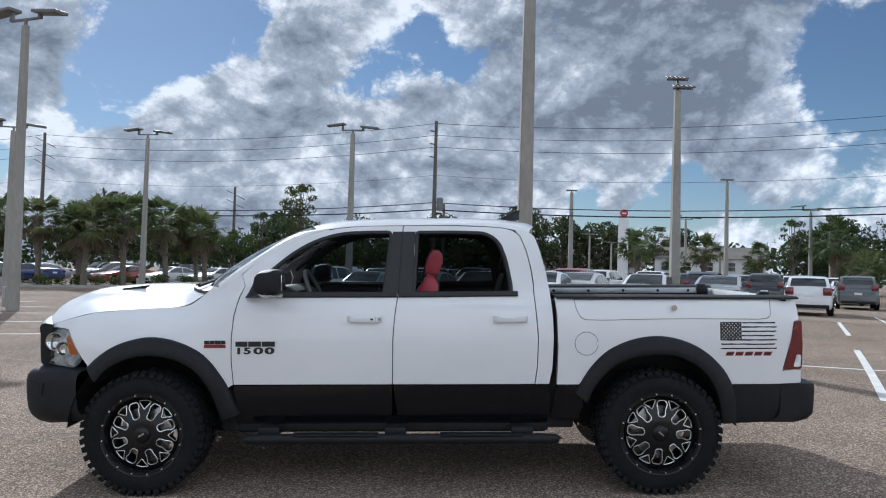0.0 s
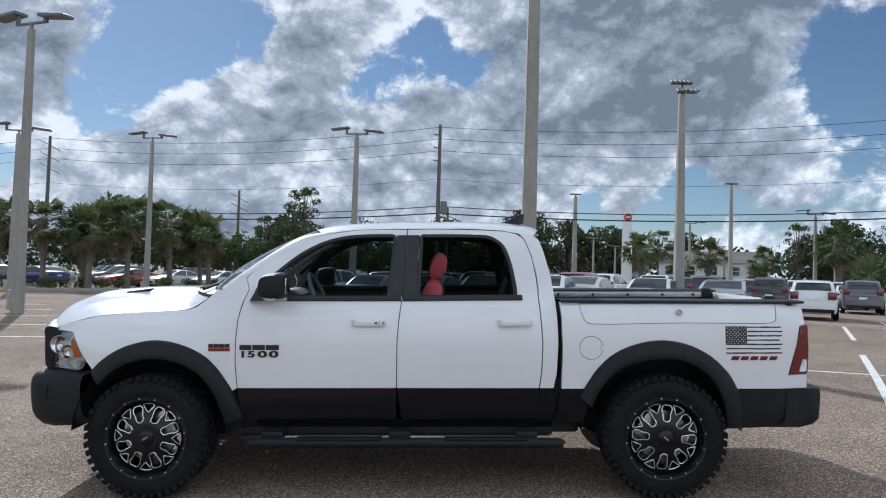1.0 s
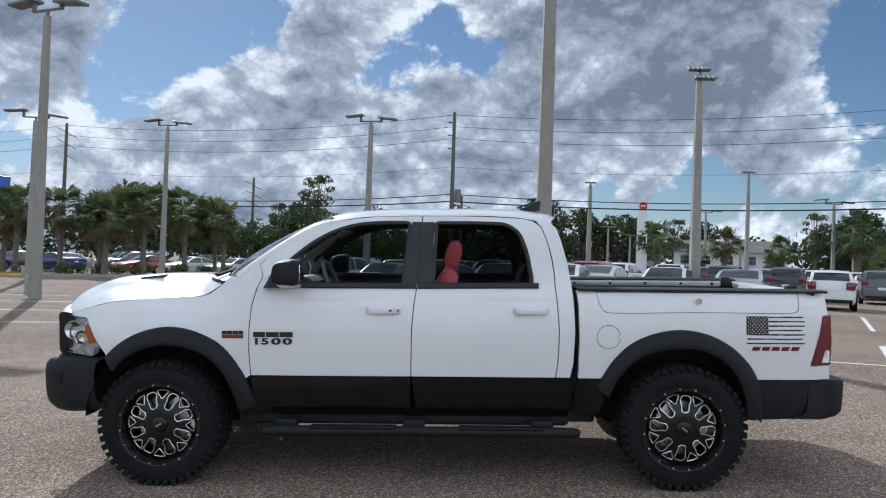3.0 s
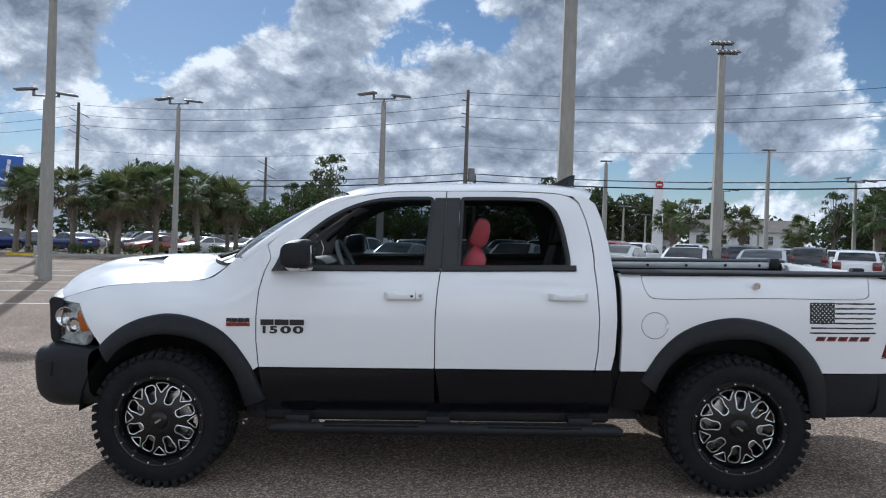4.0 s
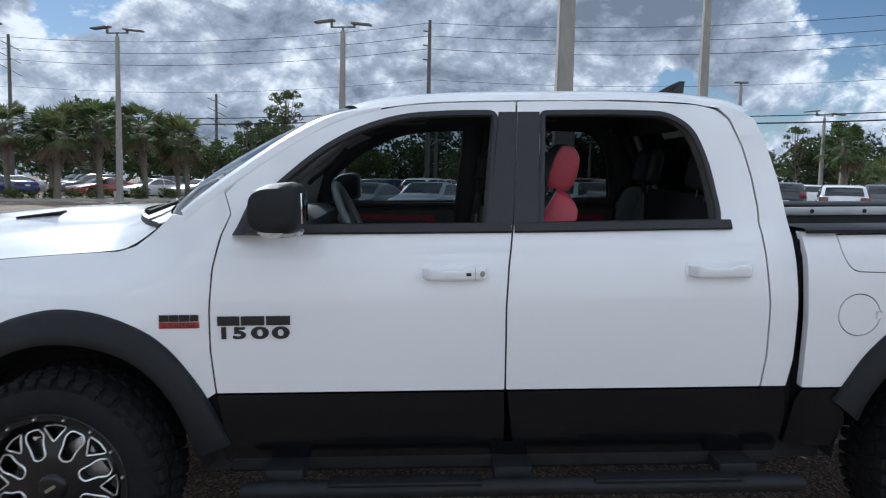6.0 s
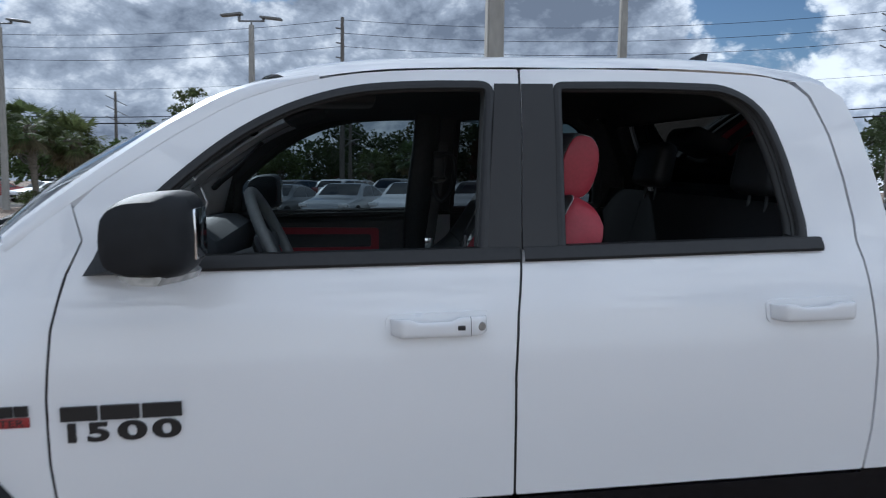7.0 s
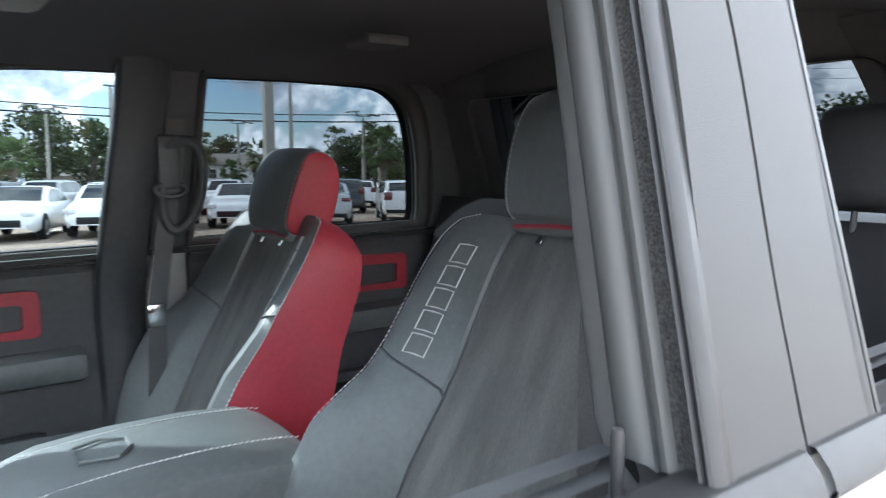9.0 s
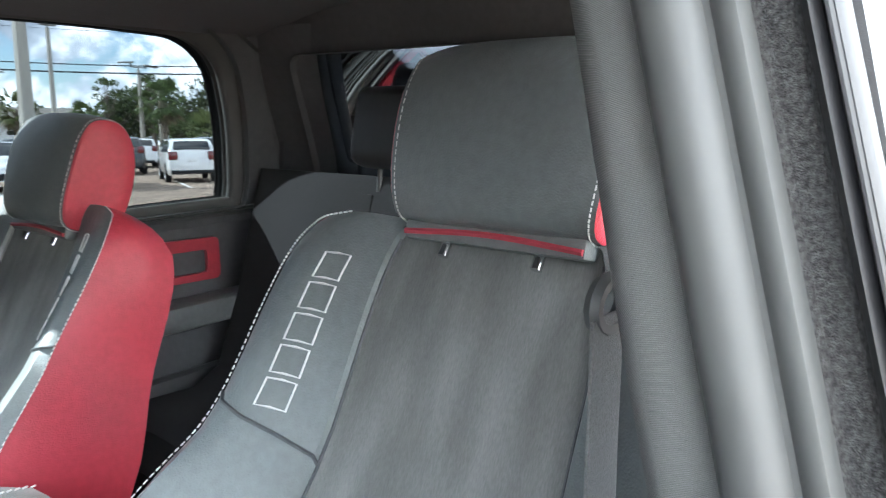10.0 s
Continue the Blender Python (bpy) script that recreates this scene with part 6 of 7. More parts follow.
        for i in range(len(outer)):
            a, b = outer[i], outer[(i + 1) % len(outer)]
            for q0 in (0.0, 0.5):
                pa, pb = a.lerp(b, q0), a.lerp(b, q0 + 0.34)
                o = Vector(((pa.x - 0.004) * 0.02, -sg * 0.006, (pa.z - 0.095) * 0.02))
                tube(bm, [pa + o, pb + o], 0.0011, 4)
        part("stitching", bm, M["stitch"], head)
    bm = bmesh.new()
    box(bm, -0.030, 0.03, -hw * 0.84, hw * 0.84, -0.014, 0.012, 0.006)
    foot = part("headrest_foot", bm, M["leather"], head)
    bm = bmesh.new()
    tube(bm, [(-0.030, y, -0.004 + 0.004 * math.cos(y * 18)) for y in np.linspace(-hw * 0.82, hw * 0.82, 13)], 0.0038, 6)
    part("red_piping", bm, M["red_leather"], foot, "thin red piping")
    for y in (-0.062, 0.062):
        bm = bmesh.new()
        tube(bm, [(-0.022, y, -0.030), (-0.005, y, 0.02)], 0.0065, 10)
        part("post", bm, M["chrome"], head, "chrome headrest post")
    return seat


front_seat(-0.455, 0.046, 1, (0.86, 0.91, 0.91), 0.972, 1.05)
front_seat(0.482, -0.03, -1, (0.84, 0.86, 0.92), 0.915, 0.90)

# console armrest between the seats
con = thing("console_armrest", "black leather centre console armrest with light stitching", "armrest", TRUCK)
bm = bmesh.new()
rows = []
for x, top, hw in ((1.285, 1.085, 0.125), (1.290, 1.125, 0.138), (1.31, 1.150, 0.146), (1.36, 1.164, 0.150), (1.46, 1.170, 0.152), (1.58, 1.168, 0.152), (1.68, 1.158, 0.150), (1.72, 1.14, 0.146), (1.735, 1.10, 0.14)):
    rows.append([(x, y, z) for y, z in ((-hw, 1.04), (-hw - 0.004, top - 0.05), (-hw + 0.004, top - 0.02), (-hw + 0.03, top - 0.004), (-0.075, top), (0, top + 0.003), (0.075, top), (hw - 0.03, top - 0.004), (hw - 0.004, top - 0.02), (hw + 0.004, top - 0.05), (hw, 1.04))])
vs = grid(bm, rows)
bm.faces.new(vs[0])
bm.faces.new(vs[-1][::-1])
part("lid", bm, M["leather"], con)
for y in (-0.085, 0.085):
    bm = bmesh.new()
    for k in range(44):
        x = 1.31 + 0.0092 * k
        z = 1.150 + 0.0195 * math.sin(math.pi * min(1.0, (x - 1.31) / 0.40)) ** 0.5
        tube(bm, [(x, y, z), (x + 0.006, y, z + 0.0002)], 0.0014, 4)
    part("stitching", bm, M["stitch"], con, "light grey stitching")
bm = bmesh.new()
tube(bm, [(1.40, -0.03, 1.1735), (1.45, -0.045, 1.1745), (1.475, -0.01, 1.1745), (1.475, 0.03, 1.1745), (1.44, 0.045, 1.174), (1.40, 0.03, 1.1735)], 0.003, 5, closed=True)
part("emblem", bm, M["leather"], con, "plain embossed emblem outline")
bm = bmesh.new()
box(bm, 1.276, 1.290, -0.05, 0.05, 1.085, 1.125, 0.004)
part("latch", bm, M["soft_black"], con)
bm = bmesh.new()
box(bm, 1.30, 1.72, -0.14, 0.14, 0.60, 1.05, 0.02)
box(bm, 0.84, 1.32, -0.13, 0.13, 0.60, 0.92, 0.02)
part("console_body", bm, M["soft_black"], con)
bm = bmesh.new()
tube(bm, [(0.90, -0.12, 0.925), (1.27, -0.12, 0.925), (1.27, 0.12, 0.925), (0.90, 0.12, 0.925)], 0.008, 6, closed=True)
part("red_edge", bm, M["red_leather"], con, "red trim edge round the tray")

# rear bench, in the darkened seat materials
bench = thing("rear_bench", "dark rear bench seat in black leather and suede", "bench seat", TRUCK)
bm = bmesh.new()
rows = []
for y in np.linspace(-0.74, 0.74, 41):
    wave = 0.012 * math.cos(y * 13)
    rows.append([(2.10, y, 0.72), (2.06, y, 0.90), (2.10, y, 0.955 + wave), (2.36, y, 0.94 + wave), (2.44, y, 0.97), (2.50 - wave, y, 1.15), (2.58 - wave, y, 1.42), (2.61, y, 1.475), (2.66, y, 1.47), (2.68, y, 0.8)])
grid(bm, rows)
part("bench_cushion", bm, M["bench"], bench)
for y in (-0.46, 0.46):
    bm = bmesh.new()
    box(bm, -0.012, 0.006, -0.15, 0.15, -0.22, 0.20, 0.006, pose(2.545, y, 1.24, 0, 16, 0))
    part("bench_panel", bm, M["bench"], bench)
for y in (-0.57, 0.25):
    bm = bmesh.new()
    box(bm, -0.045, 0.045, -0.125, 0.125, 0.0, 0.19, 0.035, pose(2.60, y, 1.495, 0, 12, 0), 3)
    hr = part("rear_headrest", bm, M["shaded_leather"], bench)
    for dy in (-0.05, 0.05):
        bm = bmesh.new()
        tube(bm, [(2.60, y + dy, 1.44), (2.61, y + dy, 1.53)], 0.006, 8)
        part("post", bm, M["soft_black"], hr)

# ---- ground, one sheet ----
def soft(u, straight, limit):
    a = abs(u)
    if a <= straight:
        return u
    return math.copysign(straight + (limit - straight) * math.tanh((a - straight) / (limit - straight)), u)


def ground_z(x, y):
    """The lot falls to the lane near the truck and is level beyond."""
    return 0.0290 * soft(x - 1.8, 2.6, 4.2) + 0.0303 * soft(y, 2.0, 4.6) + 0.0290 * 1.8
bm = bmesh.new()
steps = [0.0]
d = 0.5
while steps[-1] < 2500:
    steps.append(steps[-1] + d)
    d = min(d * 1.09, 400)
line = sorted([-a for a in steps[1:]] + steps)
grid(bm, [[(x + 2, y, ground_z(x + 2, y)) for y in line] for x in line])
ground = part("ground", bm, M["asphalt"], None, recalc=False)
tagged(ground, "weathered grey asphalt parking lot with fine aggregate", "ground", kind="structure")


# ---- lamp poles, utility poles and wires ----
def lamp_pole(x, y, height, width, heads, turn, label):
    """A tapered square pole with flat lamp heads on a short cross arm."""
    z = ground_z(x, y)
    p = thing("lamp_pole", label, "lamp pole", pose(x, y, z, 0, 0, turn), "parking lot lamp poles")
    bm = bmesh.new()
    rows = []
    for k in range(9):
        u = k / 8
        w = width / 2 * (1 - 0.42 * u)
        rows.append([(w * sx * (0.82 if i % 2 else 1.0), w * sy * (1.0 if i % 2 else 0.82), height * u) for i, (sx, sy) in enumerate(((1, 1), (1, 1), (-1, 1), (-1, 1), (-1, -1), (-1, -1), (1, -1), (1, -1)))])
    # order the eight corners round the section
    rows = [[r[0], r[1], r[3], r[2], r[4], r[5], r[7], r[6]] for r in rows]
    vs = grid(bm, rows, closed_v=True)
    bm.faces.new(vs[-1])
    part("pole", bm, M["pole"], p, "square tapered concrete pole")
    bm = bmesh.new()
    tube(bm, [(0, 0, height - 0.05), (0, 0, height + 0.22)], 0.05, 8)
    part("tenon", bm, M["lamp_metal"], p)
    bm = bmesh.new()
    if heads == "double":
        box(bm, -0.62, 0.62, -0.035, 0.035, height + 0.15, height + 0.22, 0.01)
        part("cross_arm", bm, M["lamp_metal"], p)
        for sx, dz in ((-1, 0.30), (1, 0.10)):
            bm = bmesh.new()
            box(bm, sx * 0.58 - 0.06, sx * 0.58 + 0.06, -0.05, 0.05, height + 0.16, height + 0.22 + dz * 0.8, 0.01)
            box(bm, -0.50, 0.50, -0.24, 0.24, -0.05, 0.05, 0.02, pose(sx * 0.95, 0, height + 0.24 + dz * 0.8, 3, sx * 6, 0))
            part("lamp_head", bm, M["lamp_metal"], p, "flat grey lamp head")
    elif heads == "flood":
        box(bm, -0.20, 0.62, -0.03, 0.03, height + 0.06, height + 0.12, 0.01)
        box(bm, -0.46, 0.42, -0.03, 0.03, height + 0.42, height + 0.48, 0.01)
        box(bm, -0.05, 0.05, -0.05, 0.05, height, height + 0.46, 0.01)
        part("cross_arm", bm, M["lamp_metal"], p)
        for k in range(10):
            bm = bmesh.new()
            xx = (-0.14 if k < 5 else -0.42) + 0.18 * (k % 5)
            box(bm, -0.075, 0.075, -0.20, 0.20, -0.04, 0.04, 0.02, pose(xx, -0.10, height + (0.17 if k < 5 else 0.52), 24, 0, 0))
            part("flood_lamp", bm, M["lamp_metal"], p)
    else:
        box(bm, -0.45, 0.45, -0.16, 0.16, height + 0.12, height + 0.22, 0.03)
        part("lamp_head", bm, M["lamp_metal"], p)
    bm = bmesh.new()
    box(bm, -width * 0.95, -width * 0.45, -0.16, 0.16, 0.10, 0.72, 0.02)
    part("junction_box", bm, M["concrete"], p)
    return p


for x, y, h, w, heads, turn, label in (
        (-10.93, 16.08, 8.75, 0.29, "double", -20, "tall square concrete lamp pole with two flat lamp heads"),
        (3.80, 9.46, 11.8, 0.33, "double", 0, "tall plain concrete lamp pole rising behind the truck"),
        (11.59, 23.52, 9.0, 0.40, "flood", 0, "concrete pole with two racks of flood lamps"),
        (-2.95, 33.57, 9.0, 0.36, "double", -10, "square concrete lamp pole with two flat lamp heads"),
        (-15.4, 36.6, 9.0, 0.29, "double", -10, "square concrete lamp pole standing among palms"),
        (-19.4, 30.0, 8.0, 0.34, "double", 10, "square concrete lamp pole beside parked cars"),
        (21.8, 44.1, 8.1, 0.30, "single", 0, "slim lamp pole with one flat crosswise lamp head"),
        (12.6, 52.9, 8.1, 0.42, "single", 0, "slim lamp pole with one flat crosswise lamp head"),
        (26.0, 64.9, 7.0, 0.28, "double", 0, "slim lamp pole with two lamp heads by the trees"),
        (30.2, 49.1, 6.6, 0.28, "double", 0, "slim lamp pole with two lamp heads by the trees"),
        (15.6, 60.0, 5.0, 0.22, "single", 0, "short lamp pole with one lamp head"),
        (19.0, 66.0, 4.6, 0.22, "single", 0, "short lamp pole with one lamp head"),
        (27.5, 60.0, 4.2, 0.22, "single", 0, "short lamp pole with one lamp head"),
        (32.5, 50.5, 5.2, 0.22, "single", 0, "short lamp pole with one lamp head"),
        (-21.5, 76.0, 4.8, 0.22, "single", 0, "short lamp pole with one lamp head"),
        (9.6, 60.0, 7.0, 0.28, "double", 0, "slim lamp pole with two lamp heads by the trees")):
    lamp_pole(x, y, h, w, heads, turn, label)


def utility_pole(x, y, height, lean_arms, transformer):
    z = ground_z(x, y)
    p = thing("utility_pole", "weathered timber utility pole with wires and insulators", "utility pole", pose(x, y, z, 0, 0, -14), "utility poles along the road")
    bm = bmesh.new()
    tube(bm, [(0, 0, 0), (0, 0, height * 0.5), (0, 0, height)], [0.21, 0.18, 0.13], 10)
    part("pole", bm, M["wood_pole"], p)
    for k, dz in enumerate((0.9, 2.0, 3.1)):
        bm = bmesh.new()
        if lean_arms:
            tube(bm, [(-1.1, 0, height - dz + 0.5), (0, 0, height - dz), (1.3, 0, height - dz - 0.6)], 0.05, 6)
        else:
            tube(bm, [(-0.5, 0, height - dz + 0.1), (0, 0, height - dz)], 0.06, 6)
        part("insulator_arm", bm, M["lamp_metal"], p)
    if transformer:
        bm = bmesh.new()
        lathe(bm, [(0.0, -0.6), (0.26, -0.58), (0.28, -0.5), (0.28, 0.42), (0.24, 0.5), (0.0, 0.52)], "z", 16, (0.5, 0, height - 7.0))
        part("transformer", bm, M["lamp_metal"], p)
        bm = bmesh.new()
        tube(bm, [(0.1, 0, height - 9.9), (1.0, -0.6, height - 9.4), (1.6, -1.0, height - 9.35)], 0.05, 6)
        part("street_lamp_arm", bm, M["lamp_metal"], p)
    return (x, y, z)


POLE_H = 14.2
line_poles = [utility_pole(-37.0, 64.9, POLE_H, True, False), utility_pole(1.4, 54.9, POLE_H, False, True), utility_pole(40.0, 44.5, POLE_H, True, False), utility_pole(-76.0, 75.0, POLE_H, True, False)]
utility_pole(-22.9, 81.4, 11.2, True, False)
utility_pole(2.3, 73.9, 9.0, True, False)
order = [line_poles[3], line_poles[0], line_poles[1], line_poles[2], (80.0, 33.0, 0.2)]
wires = thing("overhead_wires", "black overhead cables sagging between the utility poles", "overhead wires")
for a, b in zip(order[:-1], order[1:]):
    for dz, sag, r in ((0.2, 0.9, 0.018), (1.2, 0.9, 0.018), (2.2, 0.9, 0.018), (6.9, 0.7, 0.035), (7.5, 0.6, 0.05), (4.6, 0.8, 0.012)):
        bm = bmesh.new()
        pa, pb = Vector((a[0], a[1], a[2] + POLE_H - dz)), Vector((b[0], b[1], b[2] + POLE_H - dz))
        n = 14
        tube(bm, [pa.lerp(pb, k / n) - Vector((0, 0, 4 * sag * (k / n) * (1 - k / n))) for k in range(n + 1)], r, 4)
        part("cable", bm, M["wire"], wires)


# ---- parked cars ----
CAR_SHAPES = {
    "sedan": dict(L=4.65, W=1.82, top=[(0.0, 0.62), (0.02, 0.74), (0.10, 0.84), (0.27, 0.97), (0.36, 1.20), (0.455, 1.415), (0.52, 1.445), (0.62, 1.43), (0.72, 1.33), (0.855, 1.10), (0.93, 1.075), (0.985, 1.04), (1.0, 0.80)], belt=0.96, cowl=0.285, roof0=0.455, roof1=0.645, tail=0.86, wheels=(0.20, 0.79)),
    "suv": dict(L=4.60, W=1.87, top=[(0.0, 0.75), (0.02, 0.92), (0.10, 1.02), (0.25, 1.12), (0.33, 1.38), (0.415, 1.635), (0.50, 1.685), (0.70, 1.68), (0.86, 1.63), (0.93, 1.40), (0.975, 1.12), (0.992, 1.0), (1.0, 0.78)], belt=1.10, cowl=0.26, roof0=0.415, roof1=0.87, tail=0.965, wheels=(0.20, 0.79)),
    "hatch": dict(L=4.10, W=1.72, top=[(0.0, 0.65), (0.025, 0.80), (0.10, 0.93), (0.20, 1.02), (0.30, 1.30), (0.40, 1.49), (0.50, 1.54), (0.70, 1.53), (0.85, 1.47), (0.93, 1.25), (0.975, 1.02), (0.992, 0.9), (1.0, 0.7)], belt=1.02, cowl=0.22, roof0=0.40, roof1=0.86, tail=0.965, wheels=(0.18, 0.80)),
}
CAR_MADE = {}


def build_car(kind, colour):
    """A parked car, nose along -x before it is placed; x runs from 0 at the nose."""
    S = CAR_SHAPES[kind]
    Lc, W, belt = S["L"], S["W"], S["belt"]
    top = hermite(S["top"])
    hw = W / 2
    plan = hermite([(0.0, 0.80), (0.03, 0.90), (0.12, 0.985), (0.3, 1.0), (0.75, 1.0), (0.92, 0.97), (0.985, 0.90), (1.0, 0.84)])
    car = thing("parked_car", LABELS[(kind, colour)], "car")
    beltat = lambda f: min(belt, top(f) - 0.03)
    in_at = lambda f, z: plan(f) * hw * 0.945 - 0.30 * max(0.0, z - beltat(f))
    bm = bmesh.new()
    rows = []
    fs = [0.0, 0.008, 0.02, 0.05, 0.10, 0.16, 0.22, 0.27, 0.32, 0.38, 0.44, 0.48, 0.54, 0.60, 0.66, 0.72, 0.78, 0.83, 0.87, 0.91, 0.94, 0.965, 0.985, 0.995, 1.0]
    for f in fs:
        t, b, p = top(f), beltat(f), plan(f) * hw
        low = 0.24 + 0.10 * (smooth_step(0.05, 0.0, f) + smooth_step(0.95, 1.0, f))
        half = [(p * 0.90, low), (p * 0.985, low + 0.10), (p, min(0.58, b - 0.2)), (p * 0.985, b - 0.10), (p * 0.945, b)]
        if t > b + 0.06:
            half += [(in_at(f, (t + b) / 2), (t + b) / 2), (in_at(f, t - 0.05), t - 0.05), (in_at(f, t) * 0.86, t - 0.008)]
        else:
            half += [(p * 0.90, b + (t - b) * 0.5), (p * 0.82, b + (t - b) * 0.8), (p * 0.65, t - 0.004)]
        half += [(0.0, t + 0.006)]
        rows.append([(f * Lc, -y, z) for y, z in half] + [(f * Lc, y, z) for y, z in half[-2::-1]])
    vs = grid(bm, rows)
    bm.faces.new(vs[0])
    bm.faces.new(vs[-1][::-1])
    part("body", bm, CAR[colour], car)
    # side windows
    for s in (-1, 1):
        f0, f1 = S["cowl"] + 0.045, S["tail"] - 0.05
        pts = [(f0 * Lc, belt + 0.03)]
        pts += [(f * Lc, min(top(f) - 0.085, 9)) for f in np.linspace(f0 + 0.02, f1 - 0.02, 12)]
        pts += [(f1 * Lc, belt + 0.05)]
        pts = [p for p in pts if p[1] > belt + 0.02]
        mid = (f0 + f1) / 2 * Lc + 0.05
        for a, b in ((-9, mid - 0.04), (mid + 0.04, 99)):
            poly = [p for p in pts if a < p[0] < b]
            edge = mid - 0.04 if b < 90 else mid + 0.04
            cap = [(edge, top(edge / Lc) - 0.085), (edge, belt + 0.03)]
            poly = poly + cap if b < 90 else cap[::-1] + poly
            bm = bmesh.new()
            panel(bm, ccw([(p[0], p[1]) for p in poly]), lambda x, z: s * (in_at(x / Lc, z) + 0.008), step=0.25, flange=0.0)
            part("side_window", bm, M["car_glass"], car)
    # windscreen and rear window
    for f0, f1, nm in ((S["cowl"] + 0.012, S["roof0"] - 0.012, "windscreen"), (S["roof1"] + 0.02, S["tail"] - 0.008, "rear_window")):
        bm = bmesh.new()
        rows = []
        for f in np.linspace(f0, f1, 7):
            t = top(f)
            w = in_at(f, t) * 0.84
            n = 0.012
            rows.append([(f * Lc + (-n if nm == "windscreen" else n) * 0.6, v * w, t + 0.012 - 0.012 * v * v) for v in np.linspace(-1, 1, 9)])
        grid(bm, rows)
        part(nm, bm, M["car_glass"], car)
    # lamps, grille, plates
    zl = 0.66 if kind != "suv" else 0.82
    for s in (-1, 1):
        for x, mat, nm, dz in ((0.045, M["lamp_clear"], "headlamp", 0.0), (0.972, M["lamp_red"], "tail_lamp", 0.22 if kind != "sedan" else 0.16)):
            bm = bmesh.new()
            yy = s * plan(x) * hw
            tall = 0.30 if (nm == "tail_lamp" and kind != "sedan") else 0.13
            xx = x * Lc + (-0.06 if x < 0.5 else 0.04)
            box(bm, xx - 0.16, xx + 0.10, min(yy - s * 0.30, yy + s * 0.006), max(yy - s * 0.30, yy + s * 0.006), zl + dz - tall / 2 + 0.05, zl + dz + tall / 2 + 0.05, 0.04)
            part(nm, bm, mat, car)
    bm = bmesh.new()
    box(bm, -0.012, 0.06, -0.55, 0.55, 0.36, 0.56, 0.03)
    part("grille", bm, M["black_plastic"], car)
    bm = bmesh.new()
    box(bm, Lc - 0.05, Lc + 0.012, -0.17, 0.17, 0.72, 0.84, 0.01)
    part("plate", bm, M["sign_white"], car)
    bm = bmesh.new()
    box(bm, Lc - 0.10, Lc + 0.010, -0.72, 0.72, 0.30, 0.44, 0.03)
    part("lower_bumper", bm, M["black_plastic"], car)
    # wheels
    r = 0.33 if kind != "suv" else 0.355
    for f in S["wheels"]:
        for s in (-1, 1):
            w = new("wheel")
            w.parent = car
            w.location = (f * Lc, s * (hw - 0.09), r)
            bm = bmesh.new()
            lathe(bm, [(r * 0.62, 0.10), (r * 0.72, 0.112), (r * 0.94, 0.105), (r, 0.08), (r, -0.09), (r * 0.6, -0.1)], "y", 24)
            lathe(bm, [(r * 0.66, 0.06), (0.0, 0.05)], "y", 24)
            part("tyre", bm, M["rubber"], w)
            bm = bmesh.new()
            for k in range(5):
                m = Matrix.Rotation(k * 2 * math.pi / 5, 4, "Y")
                box(bm, 0.0, r * 0.62, 0.085, 0.10, -0.045, 0.045, 0.0, m)
            lathe(bm, [(r * 0.60, 0.09), (r * 0.65, 0.112), (r * 0.68, 0.10)], "y", 24)
            part("rim", bm, M["car_rim"], w)
            if s < 0:
                w.rotation_euler = (0, 0, math.pi)
            bm = bmesh.new()
            rows = []
            for a in np.linspace(-0.12, math.pi + 0.12, 17):
                rows.append([(f * Lc + rr * math.cos(a), s * (hw * 0.992 + dy), r + rr * math.sin(a)) for rr, dy in ((r + 0.055, -0.01), (r + 0.05, 0.006), (r * 0.2, 0.004))])
            grid(bm, rows)
            part("wheel_arch", bm, M["dark"], car)
    return car


def car_at(kind, colour, x, y, heading):
    """heading: degrees clockwise from +y to which the nose points."""
    m = pose(x, y, ground_z(x, y) + 0.002, 0, 0, 270 - heading) @ Matrix.Translation((-CAR_SHAPES[kind]["L"] / 2, 0, 0))
    key = (kind, colour)
    if key in CAR_MADE:
        return copy_thing(CAR_MADE[key], m)
    c = build_car(kind, colour)
    c.matrix_basis = m
    tagged(c, group="parked cars")
    CAR_MADE[key] = c
    return c


LABELS = {(k, c): "%s %s parked on the asphalt lot" % ({"pearl": "cream white", "navy": "dark navy"}.get(c, c), {"sedan": "four-door sedan", "suv": "sport utility car", "hatch": "small hatchback"}[k])
          for k in CAR_SHAPES for c in CAR}
